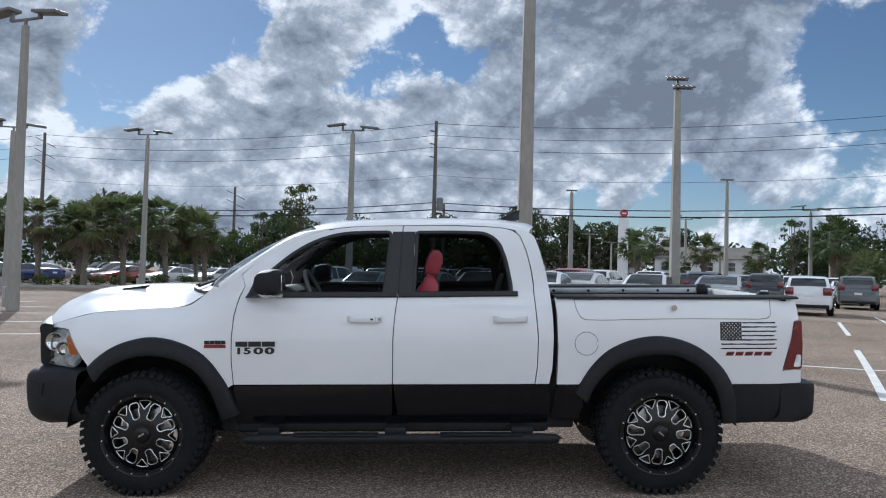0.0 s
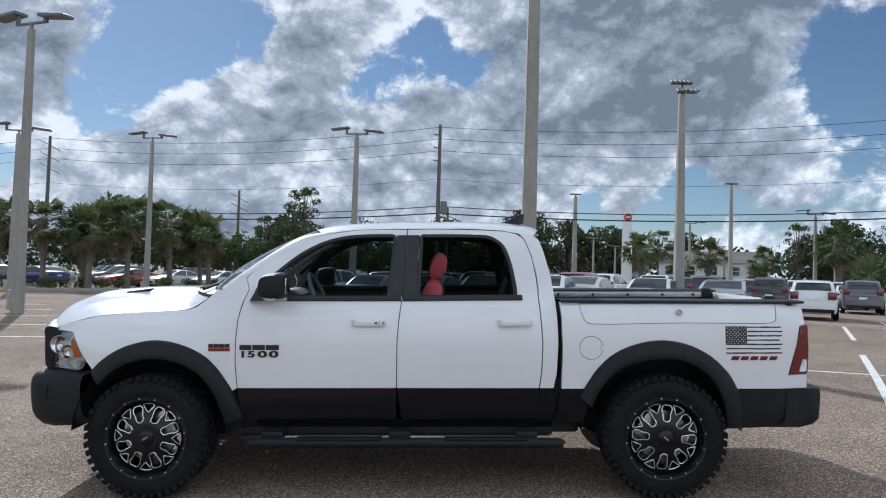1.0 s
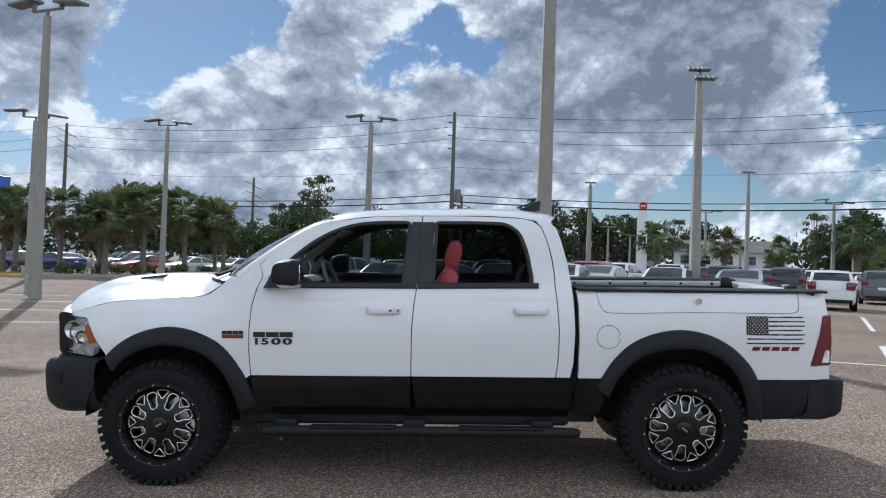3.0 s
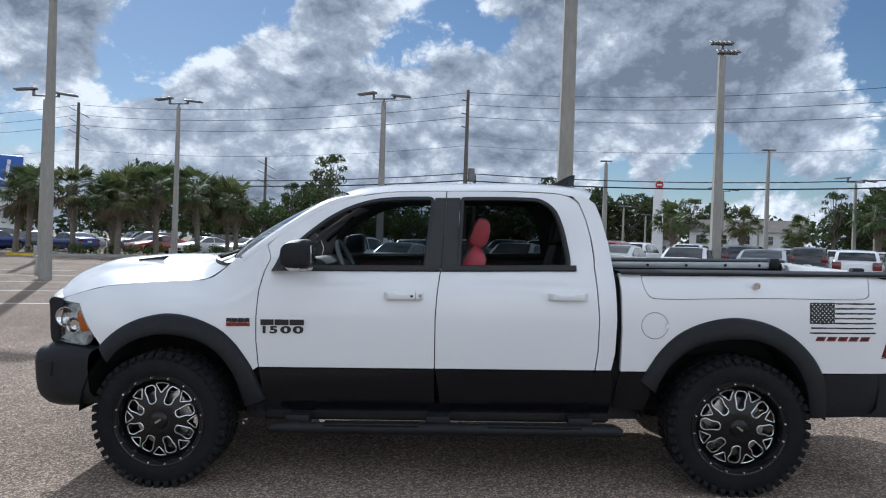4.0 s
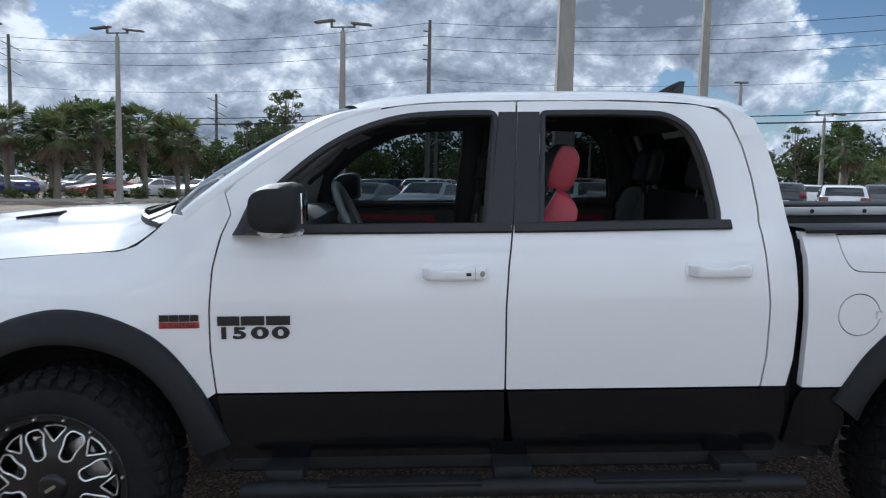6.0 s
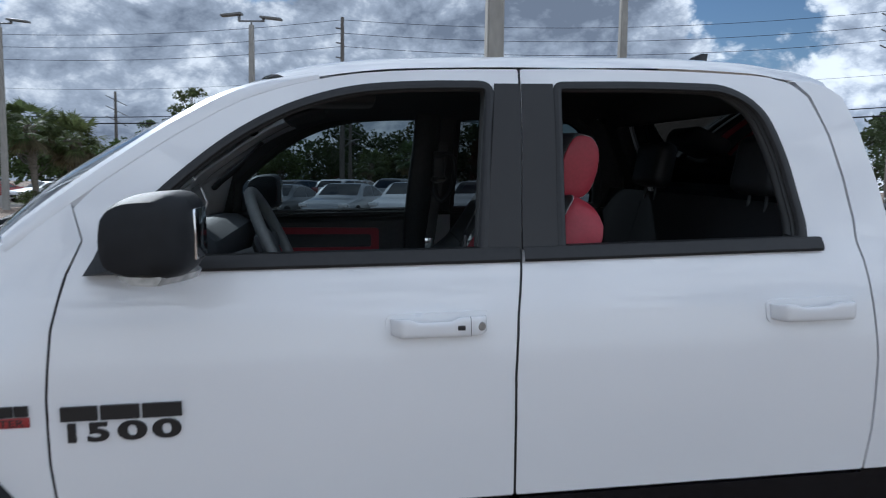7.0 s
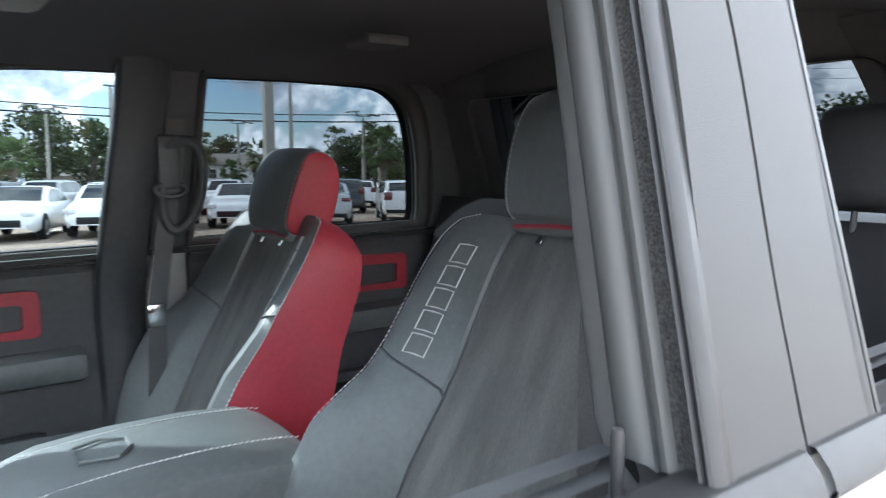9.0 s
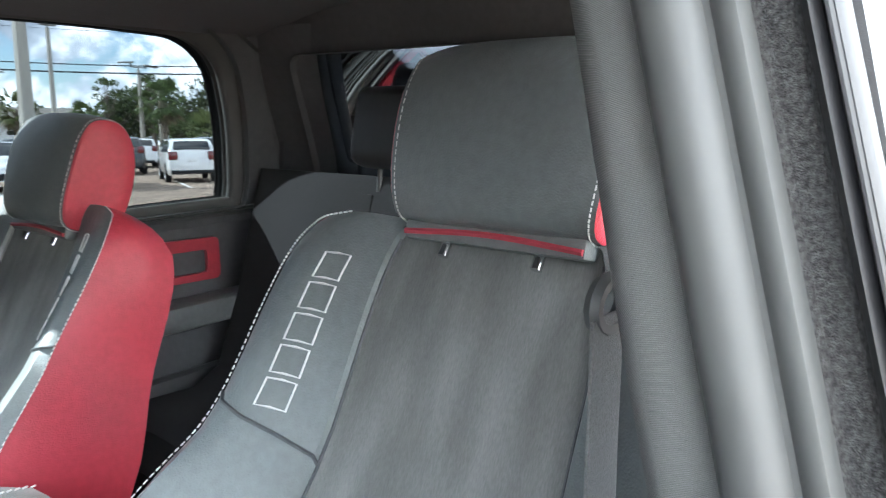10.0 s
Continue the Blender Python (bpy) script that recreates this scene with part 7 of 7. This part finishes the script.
# nearest row, noses towards the truck and then tails towards it
LOT = 27.0
for kind, colour, x, y, h in (
        ("sedan", "silver", 1.5, 23.4, 201), ("sedan", "white", 3.75, 22.5, 201), ("sedan", "white", 5.95, 21.6, 201), ("sedan", "grey", -0.9, 24.4, 201), ("suv", "white", -3.4, 25.4, 201),
        ("hatch", "white", 16.9, 23.2, LOT), ("sedan", "silver", 12.9, 21.9, LOT), ("sedan", "white", 10.4, 23.1, LOT + 180), ("sedan", "pearl", 8.1, 24.4, LOT),
        # second row
        ("suv", "grey", 23.4, 31.2, LOT), ("suv", "black", 19.0, 31.6, LOT), ("suv", "navy", 16.3, 32.8, LOT), ("suv", "white", 13.7, 34.0, LOT + 180), ("suv", "white", 11.2, 34.6, LOT), ("suv", "red", 9.2, 31.6, LOT),
        ("suv", "silver", 6.6, 36.0, LOT), ("suv", "grey", 4.1, 36.6, LOT + 180), ("suv", "white", 1.6, 37.6, LOT), ("suv", "black", -0.9, 38.6, LOT), ("sedan", "silver", -3.4, 39.6, LOT), ("suv", "white", 29.6, 44.2, LOT),
        # third row
        ("sedan", "white", 27.0, 38.6, LOT), ("suv", "white", 24.4, 39.6, LOT), ("suv", "silver", 21.6, 40.8, LOT), ("suv", "black", 18.9, 41.9, LOT), ("sedan", "grey", 16.2, 43.0, LOT), ("suv", "white", 13.5, 44.2, LOT), ("suv", "silver", 10.8, 45.3, LOT),
        ("suv", "white", 8.1, 46.4, LOT), ("sedan", "red", 5.4, 47.5, LOT), ("suv", "white", 2.7, 48.6, LOT), ("suv", "grey", 0.0, 49.7, LOT), ("sedan", "white", 31.0, 36.0, LOT), ("suv", "black", 33.8, 35.0, LOT),
        # far side by the palms
        ("sedan", "blue", -27.8, 47.8, 300), ("sedan", "blue", -32.6, 46.0, 20), ("sedan", "red", -22.0, 49.6, 215), ("sedan", "white", -18.6, 50.0, 215), ("sedan", "silver", -15.4, 50.8, 215), ("suv", "grey", -24.9, 54.1, 230), ("suv", "black", -14.6, 56.5, 300),
        ("sedan", "silver", -31.0, 54.0, 215), ("sedan", "grey", -34.0, 52.5, 215), ("suv", "grey", -20.5, 57.0, 215), ("sedan", "silver", -12.5, 53.0, 215), ("sedan", "grey", -9.8, 54.0, 215), ("suv", "white", -7.0, 55.0, 215), ("sedan", "white", -22.6, 24.6, 330), ("suv", "silver", -36.5, 51.0, 215),
        ("suv", "silver", -27.6, 58.0, 215)):
    car_at(kind, colour, x, y, h)


# ---- trees, palms, hedges ----
def leaf_quads(bm, rng, centre, radius, count, size, flat=0.75):
    for _ in range(count):
        d = Vector((rng.gauss(0, 1), rng.gauss(0, 1), rng.gauss(0, 1))).normalized() * (radius * rng.uniform(0.35, 1.0) ** 0.6)
        d.z *= flat
        c = centre + d
        a = Vector((rng.gauss(0, 1), rng.gauss(0, 1), rng.gauss(0, 1))).normalized()
        b = a.cross(Vector((rng.gauss(0, 1), rng.gauss(0, 1), rng.gauss(0, 1)))).normalized()
        s = size * rng.uniform(0.6, 1.3)
        bm.faces.new([bm.verts.new(c + a * s), bm.verts.new(c + b * s * 0.55), bm.verts.new(c - a * s), bm.verts.new(c - b * s * 0.55)])


def broad_tree(seed, height, spread, clumps, leaves, label, material="leaf", thin=False):
    rng = random.Random(seed)
    t = thing("tree", label, "tree", None, "trees beyond the lot")
    bm = bmesh.new()
    base = height * (0.30 if not thin else 0.35)
    tube(bm, [(0, 0, 0), (0.1, 0, base * 0.5), (0.0, 0.1, base), (0.1, 0.1, height * 0.75)], [0.30, 0.24, 0.19, 0.05], 8)
    centres = []
    for k in range(clumps):
        a = rng.uniform(0, 2 * math.pi)
        z = rng.uniform(base * 1.0, height * 0.95)
        env = math.sin(math.pi * min(1.0, max(0.06, (z - base * 0.7) / (height - base * 0.7)))) ** 0.6
        r = spread * env * rng.uniform(0.3, 1.0) * (1.0 if not thin else 0.8)
        c = Vector((r * math.cos(a), r * math.sin(a), z))
        centres.append(c)
        s = Vector((0, 0.05, rng.uniform(base * 0.7, min(z, height * 0.7))))
        m = s.lerp(c, 0.5) + Vector((0, 0, -0.1 * r))
        tube(bm, [s, m, c], [0.09, 0.06, 0.02], 5)
    part("trunk", bm, M["bark"], t)
    bm = bmesh.new()
    for c in centres:
        leaf_quads(bm, rng, c, spread * rng.uniform(0.22, 0.40) * (1.0 if not thin else 0.75), leaves, 0.24 if not thin else 0.16)
    part("crown", bm, M[material], t, smooth=False, recalc=False)
    return t


def palm(seed, height, label, frond_len=1.7, dry=6, fronds=46):
    """A cabbage palm: booted trunk and a round head of fan leaves."""
    rng = random.Random(seed)
    t = thing("palm_tree", label, "palm tree", None, "palms on the planted island")
    bm = bmesh.new()
    lean = (rng.uniform(-0.3, 0.3), rng.uniform(-0.3, 0.3))
    path = [(lean[0] * u * u, lean[1] * u * u, height * u) for u in np.linspace(0, 1, 9)]
    tube(bm, path, [0.24, 0.20, 0.18, 0.18, 0.19, 0.21, 0.24, 0.27, 0.20], 10)
    for k in range(46):
        u = rng.uniform(0.45, 0.98)
        a = rng.uniform(0, 2 * math.pi)
        r = 0.20 + 0.07 * u
        m = pose(lean[0] * u * u + r * math.cos(a), lean[1] * u * u + r * math.sin(a), height * u, 0, 0, math.degrees(a)) @ pose(0, 0, 0, 0, 28, 0)
        box(bm, -0.04, 0.05, -0.05, 0.05, -0.10, 0.16, 0.0, m)
    part("trunk", bm, M["palm_bark"], t, smooth=False)
    top = Vector((lean[0], lean[1], height))

    def fan(bm, direction, stalk, length, droop):
        d = direction.normalized()
        side_v = d.cross(Vector((0, 0, 1)))
        side_v = side_v.normalized() if side_v.length > 0.05 else Vector((1, 0, 0))
        up = side_v.cross(d)
        c = top + d * stalk + Vector((0, 0, -droop * 0.3))
        bm.faces.new([bm.verts.new(top - side_v * 0.02), bm.verts.new(top + side_v * 0.02), bm.verts.new(c + side_v * 0.015), bm.verts.new(c - side_v * 0.015)])
        n = 13
        for j in range(n):
            a = (j / (n - 1) - 0.5) * 2.5
            ray_d = (d * math.cos(a) + side_v * math.sin(a) + up * 0.12 * math.cos(a * 2)).normalized()
            e = length * (0.72 + 0.28 * math.cos(a)) * rng.uniform(0.85, 1.05)
            w = side_v * math.cos(a) * 0.055 - d * math.sin(a) * 0.055
            mid = c + ray_d * e * 0.55 + Vector((0, 0, -droop * 0.10))
            end = c + ray_d * e + Vector((0, 0, -droop * (0.40 + 0.25 * rng.random())))
            v = [bm.verts.new(p) for p in (c, mid - w, end, mid + w)]
            bm.faces.new(v)

    bm, bd = bmesh.new(), bmesh.new()
    for k in range(fronds):
        a = rng.uniform(0, 2 * math.pi)
        el = math.asin(rng.uniform(-0.45, 0.98))
        d = Vector((math.cos(a) * math.cos(el), math.sin(a) * math.cos(el), math.sin(el)))
        fan(bm, d, frond_len * rng.uniform(0.45, 0.7), frond_len * rng.uniform(0.42, 0.58), 0.35 + 0.35 * (1 - math.sin(el)))
    for k in range(dry):
        a = rng.uniform(0, 2 * math.pi)
        d = Vector((math.cos(a), math.sin(a), rng.uniform(-1.1, -0.5)))
        fan(bd, d, frond_len * 0.55, frond_len * 0.5, 0.7)
    part("crown", bm, M["palm_leaf"], t, smooth=False, recalc=False)
    if dry:
        part("dry_fronds", bd, M["palm_dry"], t, "brown dead fronds", smooth=False, recalc=False)
    else:
        bd.free()
    return t


def set_at(t, x, y, turn=0.0, size=1.0):
    t.matrix_basis = pose(x, y, ground_z(x, y) - 0.03, 0, 0, turn) @ Matrix.Scale(size, 4)
    return t


def copy_at(t, x, y, turn, size):
    c = copy_thing(t, pose(x, y, ground_z(x, y) - 0.03, 0, 0, turn))
    c.scale = (size, size, size)
    return c


rng = random.Random(11)
p1 = set_at(palm(1, 4.9, "cabbage palm with full green head on the island", 2.1, 8), -18.7, 41.6)
p2 = set_at(palm(2, 4.1, "cabbage palm with some brown lower fronds", 2.0, 16), -20.3, 39.6)
p3 = set_at(palm(3, 3.9, "small green cabbage palm with pale trunk", 1.7, 3), 17.8, 51.8)
for k, (src, x, y, sz) in enumerate(((p1, -23.6, 40.4, 0.92), (p1, -16.8, 43.9, 0.98), (p2, -14.7, 45.8, 1.0), (p2, -21.6, 41.6, 0.95), (p1, -27.2, 41.5, 0.95), (p2, -29.0, 43.0, 1.0), (p1, -15.9, 47.5, 0.86),
                                     (p3, 24.5, 55.9, 1.0), (p3, 30.2, 57.9, 0.9), (p3, 31.6, 48.4, 1.15), (p3, 23.0, 58.0, 0.7), (p3, 29.0, 56.5, 0.6), (p3, 6.8, 55.0, 0.9), (p3, 3.6, 57.0, 0.8), (p1, 20.5, 62.0, 0.8))):
    copy_at(src, x, y, 70 * k + 20, sz)
p4 = set_at(palm(4, 3.3, "bright yellow-green palm with long arching fronds", 2.6, 0, 34), 28.3, 38.7, 0.0, 0.62)
copy_at(p4, 34.5, 44.0, 140, 0.9)

t1 = set_at(broad_tree(21, 8.5, 4.2, 34, 90, "broad dark green oak beyond the lot", "leaf_dark"), -30, 66)
t2 = set_at(broad_tree(22, 7.0, 3.8, 30, 90, "rounded green tree beyond the lot"), -24, 62)
t3 = set_at(broad_tree(23, 10.5, 2.8, 30, 60, "tall thin open-crowned tree with gaps", "leaf", True), -12.4, 67.5)
t4 = set_at(broad_tree(24, 9.5, 4.6, 40, 90, "large oak with uneven dark crown", "leaf_dark"), 13.0, 84.0)
spots = [(t2, -41, 60, 0.9), (t1, -36, 70, 0.8), (t2, -19, 68, 0.75), (t1, -15, 76, 0.85), (t2, -9, 72, 0.7), (t1, -26, 74, 0.8), (t2, -47, 68, 1.0), (t3, -17.5, 73, 0.75), (t1, -54, 72, 1.0), (t2, -5, 80, 0.75), (t1, 0, 84, 0.75), (t2, 6, 86, 0.8),
         (t1, 8, 92, 0.95), (t4, 18, 90, 0.95), (t1, 22, 88, 0.95), (t4, 26, 92, 0.9), (t3, 30, 88, 0.8), (t4, 36, 96, 0.85), (t3, 43, 78, 0.85), (t1, 46, 80, 0.85), (t3, 47, 76, 0.9), (t4, 52, 84, 0.95), (t2, 44, 66, 0.6), (t1, 55, 76, 1.0), (t4, 58, 66, 1.0),
         (t4, 54, 58, 1.0), (t1, 50, 52, 0.95), (t2, 60, 50, 1.0), (t4, 62, 42, 1.0), (t1, 66, 56, 1.1), (t3, 53, 50, 0.8), (t4, 3, 96, 1.0), (t1, -8, 92, 1.0), (t4, -20, 96, 1.0), (t1, 70, 30, 1.1), (t4, 72, 18, 1.1)]
for k, (src, x, y, sz) in enumerate(spots):
    copy_at(src, x, y, 47 * k, sz)

# woods all round the lot, too far off to tell the trees apart
bm = bmesh.new()
for k in range(230):
    a = 2 * math.pi * k / 230 + rng.uniform(-0.01, 0.01)
    r = rng.uniform(118, 150)
    h = rng.uniform(5.5, 9.5)
    c = Vector((2 + r * math.sin(a), r * math.cos(a), 0))
    for q in range(5):
        leaf_quads(bm, rng, c + Vector((rng.uniform(-2.5, 2.5), rng.uniform(-2.5, 2.5), h * rng.uniform(0.25, 0.85))), rng.uniform(1.6, 2.8), 34, 0.55, 0.9)
woods = part("woods", bm, M["leaf_dark"], None, smooth=False, recalc=False)
tagged(woods, "dark green belt of woods round the lot", "woods", kind="stuff")

# planted island with kerb
ix, iy, ang = -19.6, 41.2, 49.0
isl = thing("planted_island", "raised planted island with concrete kerb and mulch", "traffic island", pose(ix, iy, ground_z(ix, iy), 0, 0, 90 - ang), kind="structure")
oval = [(p.x, p.y) for p in rounded([(-7.5, -1.6, 1.4), (9, -1.6, 1.4), (9, 1.6, 1.4), (-7.5, 1.6, 1.4)], 1.4, 8)]
bm = bmesh.new()
n = len(oval)
ring = lambda d, z: [bm.verts.new((x * (1 - d / 8), y * (1 - d / 1.6), z)) for x, y in oval]
a, b, c = ring(0, -0.05), ring(0, 0.15), ring(0.16, 0.15)
for i in range(n):
    j = (i + 1) % n
    bm.faces.new((a[i], a[j], b[j], b[i]))
    bm.faces.new((b[i], b[j], c[j], c[i]))
for f in bm.faces:
    f.material_index = 1 if f.calc_center_median().x < -6.0 else 0
part("kerb", bm, [M["concrete"], M["yellow_paint"]], isl, "concrete kerb, yellow at its end", smooth=False)
bm = bmesh.new()
bm.faces.new([bm.verts.new((x * 0.98, y * 0.9, 0.13)) for x, y in oval])
part("mulch_bed", bm, M["mulch"], isl)
for k in range(7):
    hedge = thing("shrub", "low green shrub on the planted island", "shrub", pose(ix, iy, ground_z(ix, iy) + 0.12, 0, 0, 90 - ang) @ pose(-5.6 + 2.2 * k, rng.uniform(-0.5, 0.5), 0), "shrubs on the island")
    bm = bmesh.new()
    for q in range(6):
        leaf_quads(bm, rng, Vector((rng.uniform(-0.7, 0.7), rng.uniform(-0.4, 0.4), rng.uniform(0.2, 0.5))), 0.42, 60, 0.09)
    part("foliage", bm, M["leaf"], hedge, smooth=False, recalc=False)


# ---- buildings, signs ----
def building(x, y, turn, w, d, h, roof_h, label, rows, cols, front=-1):
    b = thing("building", label, "building", pose(x, y, ground_z(x, y) - 0.05, 0, 0, turn))
    bm = bmesh.new()
    box(bm, -w / 2, w / 2, -d / 2, d / 2, 0, h, 0.0)
    part("wall", bm, M["building_white"], b, smooth=False)
    bm = bmesh.new()
    if roof_h > 0:
        e = 0.5
        pts = [(-w / 2 - e, -d / 2 - e, h), (w / 2 + e, -d / 2 - e, h), (w / 2 + e, d / 2 + e, h), (-w / 2 - e, d / 2 + e, h), (-w / 2 - e, 0, h + roof_h), (w / 2 + e, 0, h + roof_h)]
        v = [bm.verts.new(p) for p in pts]
        for f in ((0, 1, 5, 4), (2, 3, 4, 5), (0, 4, 3), (1, 2, 5), (3, 2, 1, 0)):
            bm.faces.new([v[i] for i in f])
    else:
        box(bm, -w / 2 - 0.15, w / 2 + 0.15, -d / 2 - 0.15, d / 2 + 0.15, h + 0.004, h + 0.4, 0.0)
    part("roof", bm, M["roof_grey"] if roof_h > 0 else M["building_white"], b, smooth=False)
    for r in range(rows):
        for c in range(cols):
            xx = -w / 2 + w * (c + 0.5) / cols
            zz = 1.5 + r * (h - 1.0) / max(1, rows)
            bm = bmesh.new()
            box(bm, xx - 0.55, xx + 0.55, -d / 2 - 0.06, -d / 2 + 0.05, zz - 0.6, zz + 0.6, 0.0)
            win = part("window", bm, M["sign_white"], b, smooth=False)
            for k in (-1, 1):
                bm = bmesh.new()
                box(bm, xx - 0.47, xx + 0.47, -d / 2 - 0.085, -d / 2 - 0.061, zz + (0.02 if k > 0 else -0.52), zz + (0.52 if k > 0 else -0.02), 0.0)
                part("pane", bm, M["car_glass"], win, smooth=False)
    return b


building(37.0, 88.0, -22, 13.0, 8.0, 4.0, 1.6, "white two-storey building with grey pitched roof", 2, 5)
building(22.0, 96.0, -15, 16.0, 8.0, 2.8, 1.4, "low white house with grey pitched roof among trees", 1, 5)
dealer = building(-51.8, 58.0, 34, 22.0, 14.0, 5.2, 0, "white flat-roofed showroom with a blue sign", 1, 6)
bm = bmesh.new()
box(bm, 7.2, 11.4, -7.6, -7.1, 5.3, 8.1, 0.05)
sign = part("blue_sign", bm, M["sign_blue"], dealer, "blue sign panel with a plain white emblem")
bm = bmesh.new()
tube(bm, [(8.6, -7.66, 7.7), (8.8, -7.66, 5.8), (9.3, -7.66, 6.0), (9.6, -7.66, 6.0), (10.1, -7.66, 5.8), (10.3, -7.66, 7.7)], 0.14, 6)
part("plain_emblem", bm, M["sign_white"], sign, smooth=False)
py = thing("pylon_sign", "tall white pylon sign with a red disc", "sign", pose(19.1, 61.8, ground_z(19.1, 61.8), 0, 0, -16))
bm = bmesh.new()
rows = []
for z, w in ((0, 1.0), (5.6, 0.92), (7.6, 0.84), (8.1, 0.7)):
    rows.append([(-w / 2 + (0.25 if z > 7.7 else 0.0), -0.2, z), (w / 2, -0.2, z), (w / 2, 0.2, z), (-w / 2 + (0.25 if z > 7.7 else 0.0), 0.2, z)])
vs = grid(bm, rows, closed_v=True)
bm.faces.new(vs[-1])
part("column", bm, M["sign_white"], py, smooth=False)
bm = bmesh.new()
lathe(bm, [(0.0, -0.27), (0.34, -0.27), (0.36, -0.2)], "y", 24, (0.06, 0, 7.3))
disc = part("red_disc", bm, M["sign_red"], py, "plain red disc")
bm = bmesh.new()
box(bm, -0.14, 0.26, -0.285, -0.272, 7.24, 7.36, 0.0)
part("plain_bar", bm, M["sign_white"], disc, smooth=False)
# back of the lane: an added white building behind the camera, never in view
building(6.0, -34.0, 0, 46.0, 12.0, 6.5, 0, "long white showroom across the lane", 1, 12)


# painted stall lines
def stall_line(pts, width):
    bm = bmesh.new()
    rows = []
    for i, p in enumerate(pts):
        a, b = Vector(pts[max(0, i - 1)]), Vector(pts[min(len(pts) - 1, i + 1)])
        t = (b - a).normalized()
        nrm = Vector((-t.y, t.x)) * width / 2
        rows.append([(p[0] + s * nrm.x, p[1] + s * nrm.y, ground_z(p[0] + s * nrm.x, p[1] + s * nrm.y) + 0.005) for s in (-1, 1)])
    grid(bm, rows)
    o = part("stall_line", bm, M["line_paint"], None, smooth=False)
    tagged(o, "worn white painted stall line on asphalt", "road marking", "stall lines", "structure")


def straight(x0, y0, x1, y1, n=14):
    return [(x0 + (x1 - x0) * k / n, y0 + (y1 - y0) * k / n) for k in range(n + 1)]
su, cu = math.sin(radians(27)), math.cos(radians(27))
stall_line(straight(7.1, 2.15, 9.9, 7.6), 0.11)
stall_line(straight(11.9, 11.4, 15.0, 17.5), 0.11)
stall_line(straight(6.2, 5.35, 14.0, 2.8), 0.10)
for k in range(6):
    x, y = 17.6 - 2.45 * k, 19.5 + 1.25 * k
    stall_line(straight(x - 2.2 * su, y - 2.2 * cu, x + 2.6 * su, y + 2.6 * cu), 0.10)
for k in range(5):
    x, y = -7.0 - 1.9 * k, 9.0 + 3.0 * k
    stall_line(straight(x - 9, y - 3.8, x + 1.6, y + 0.4), 0.11)
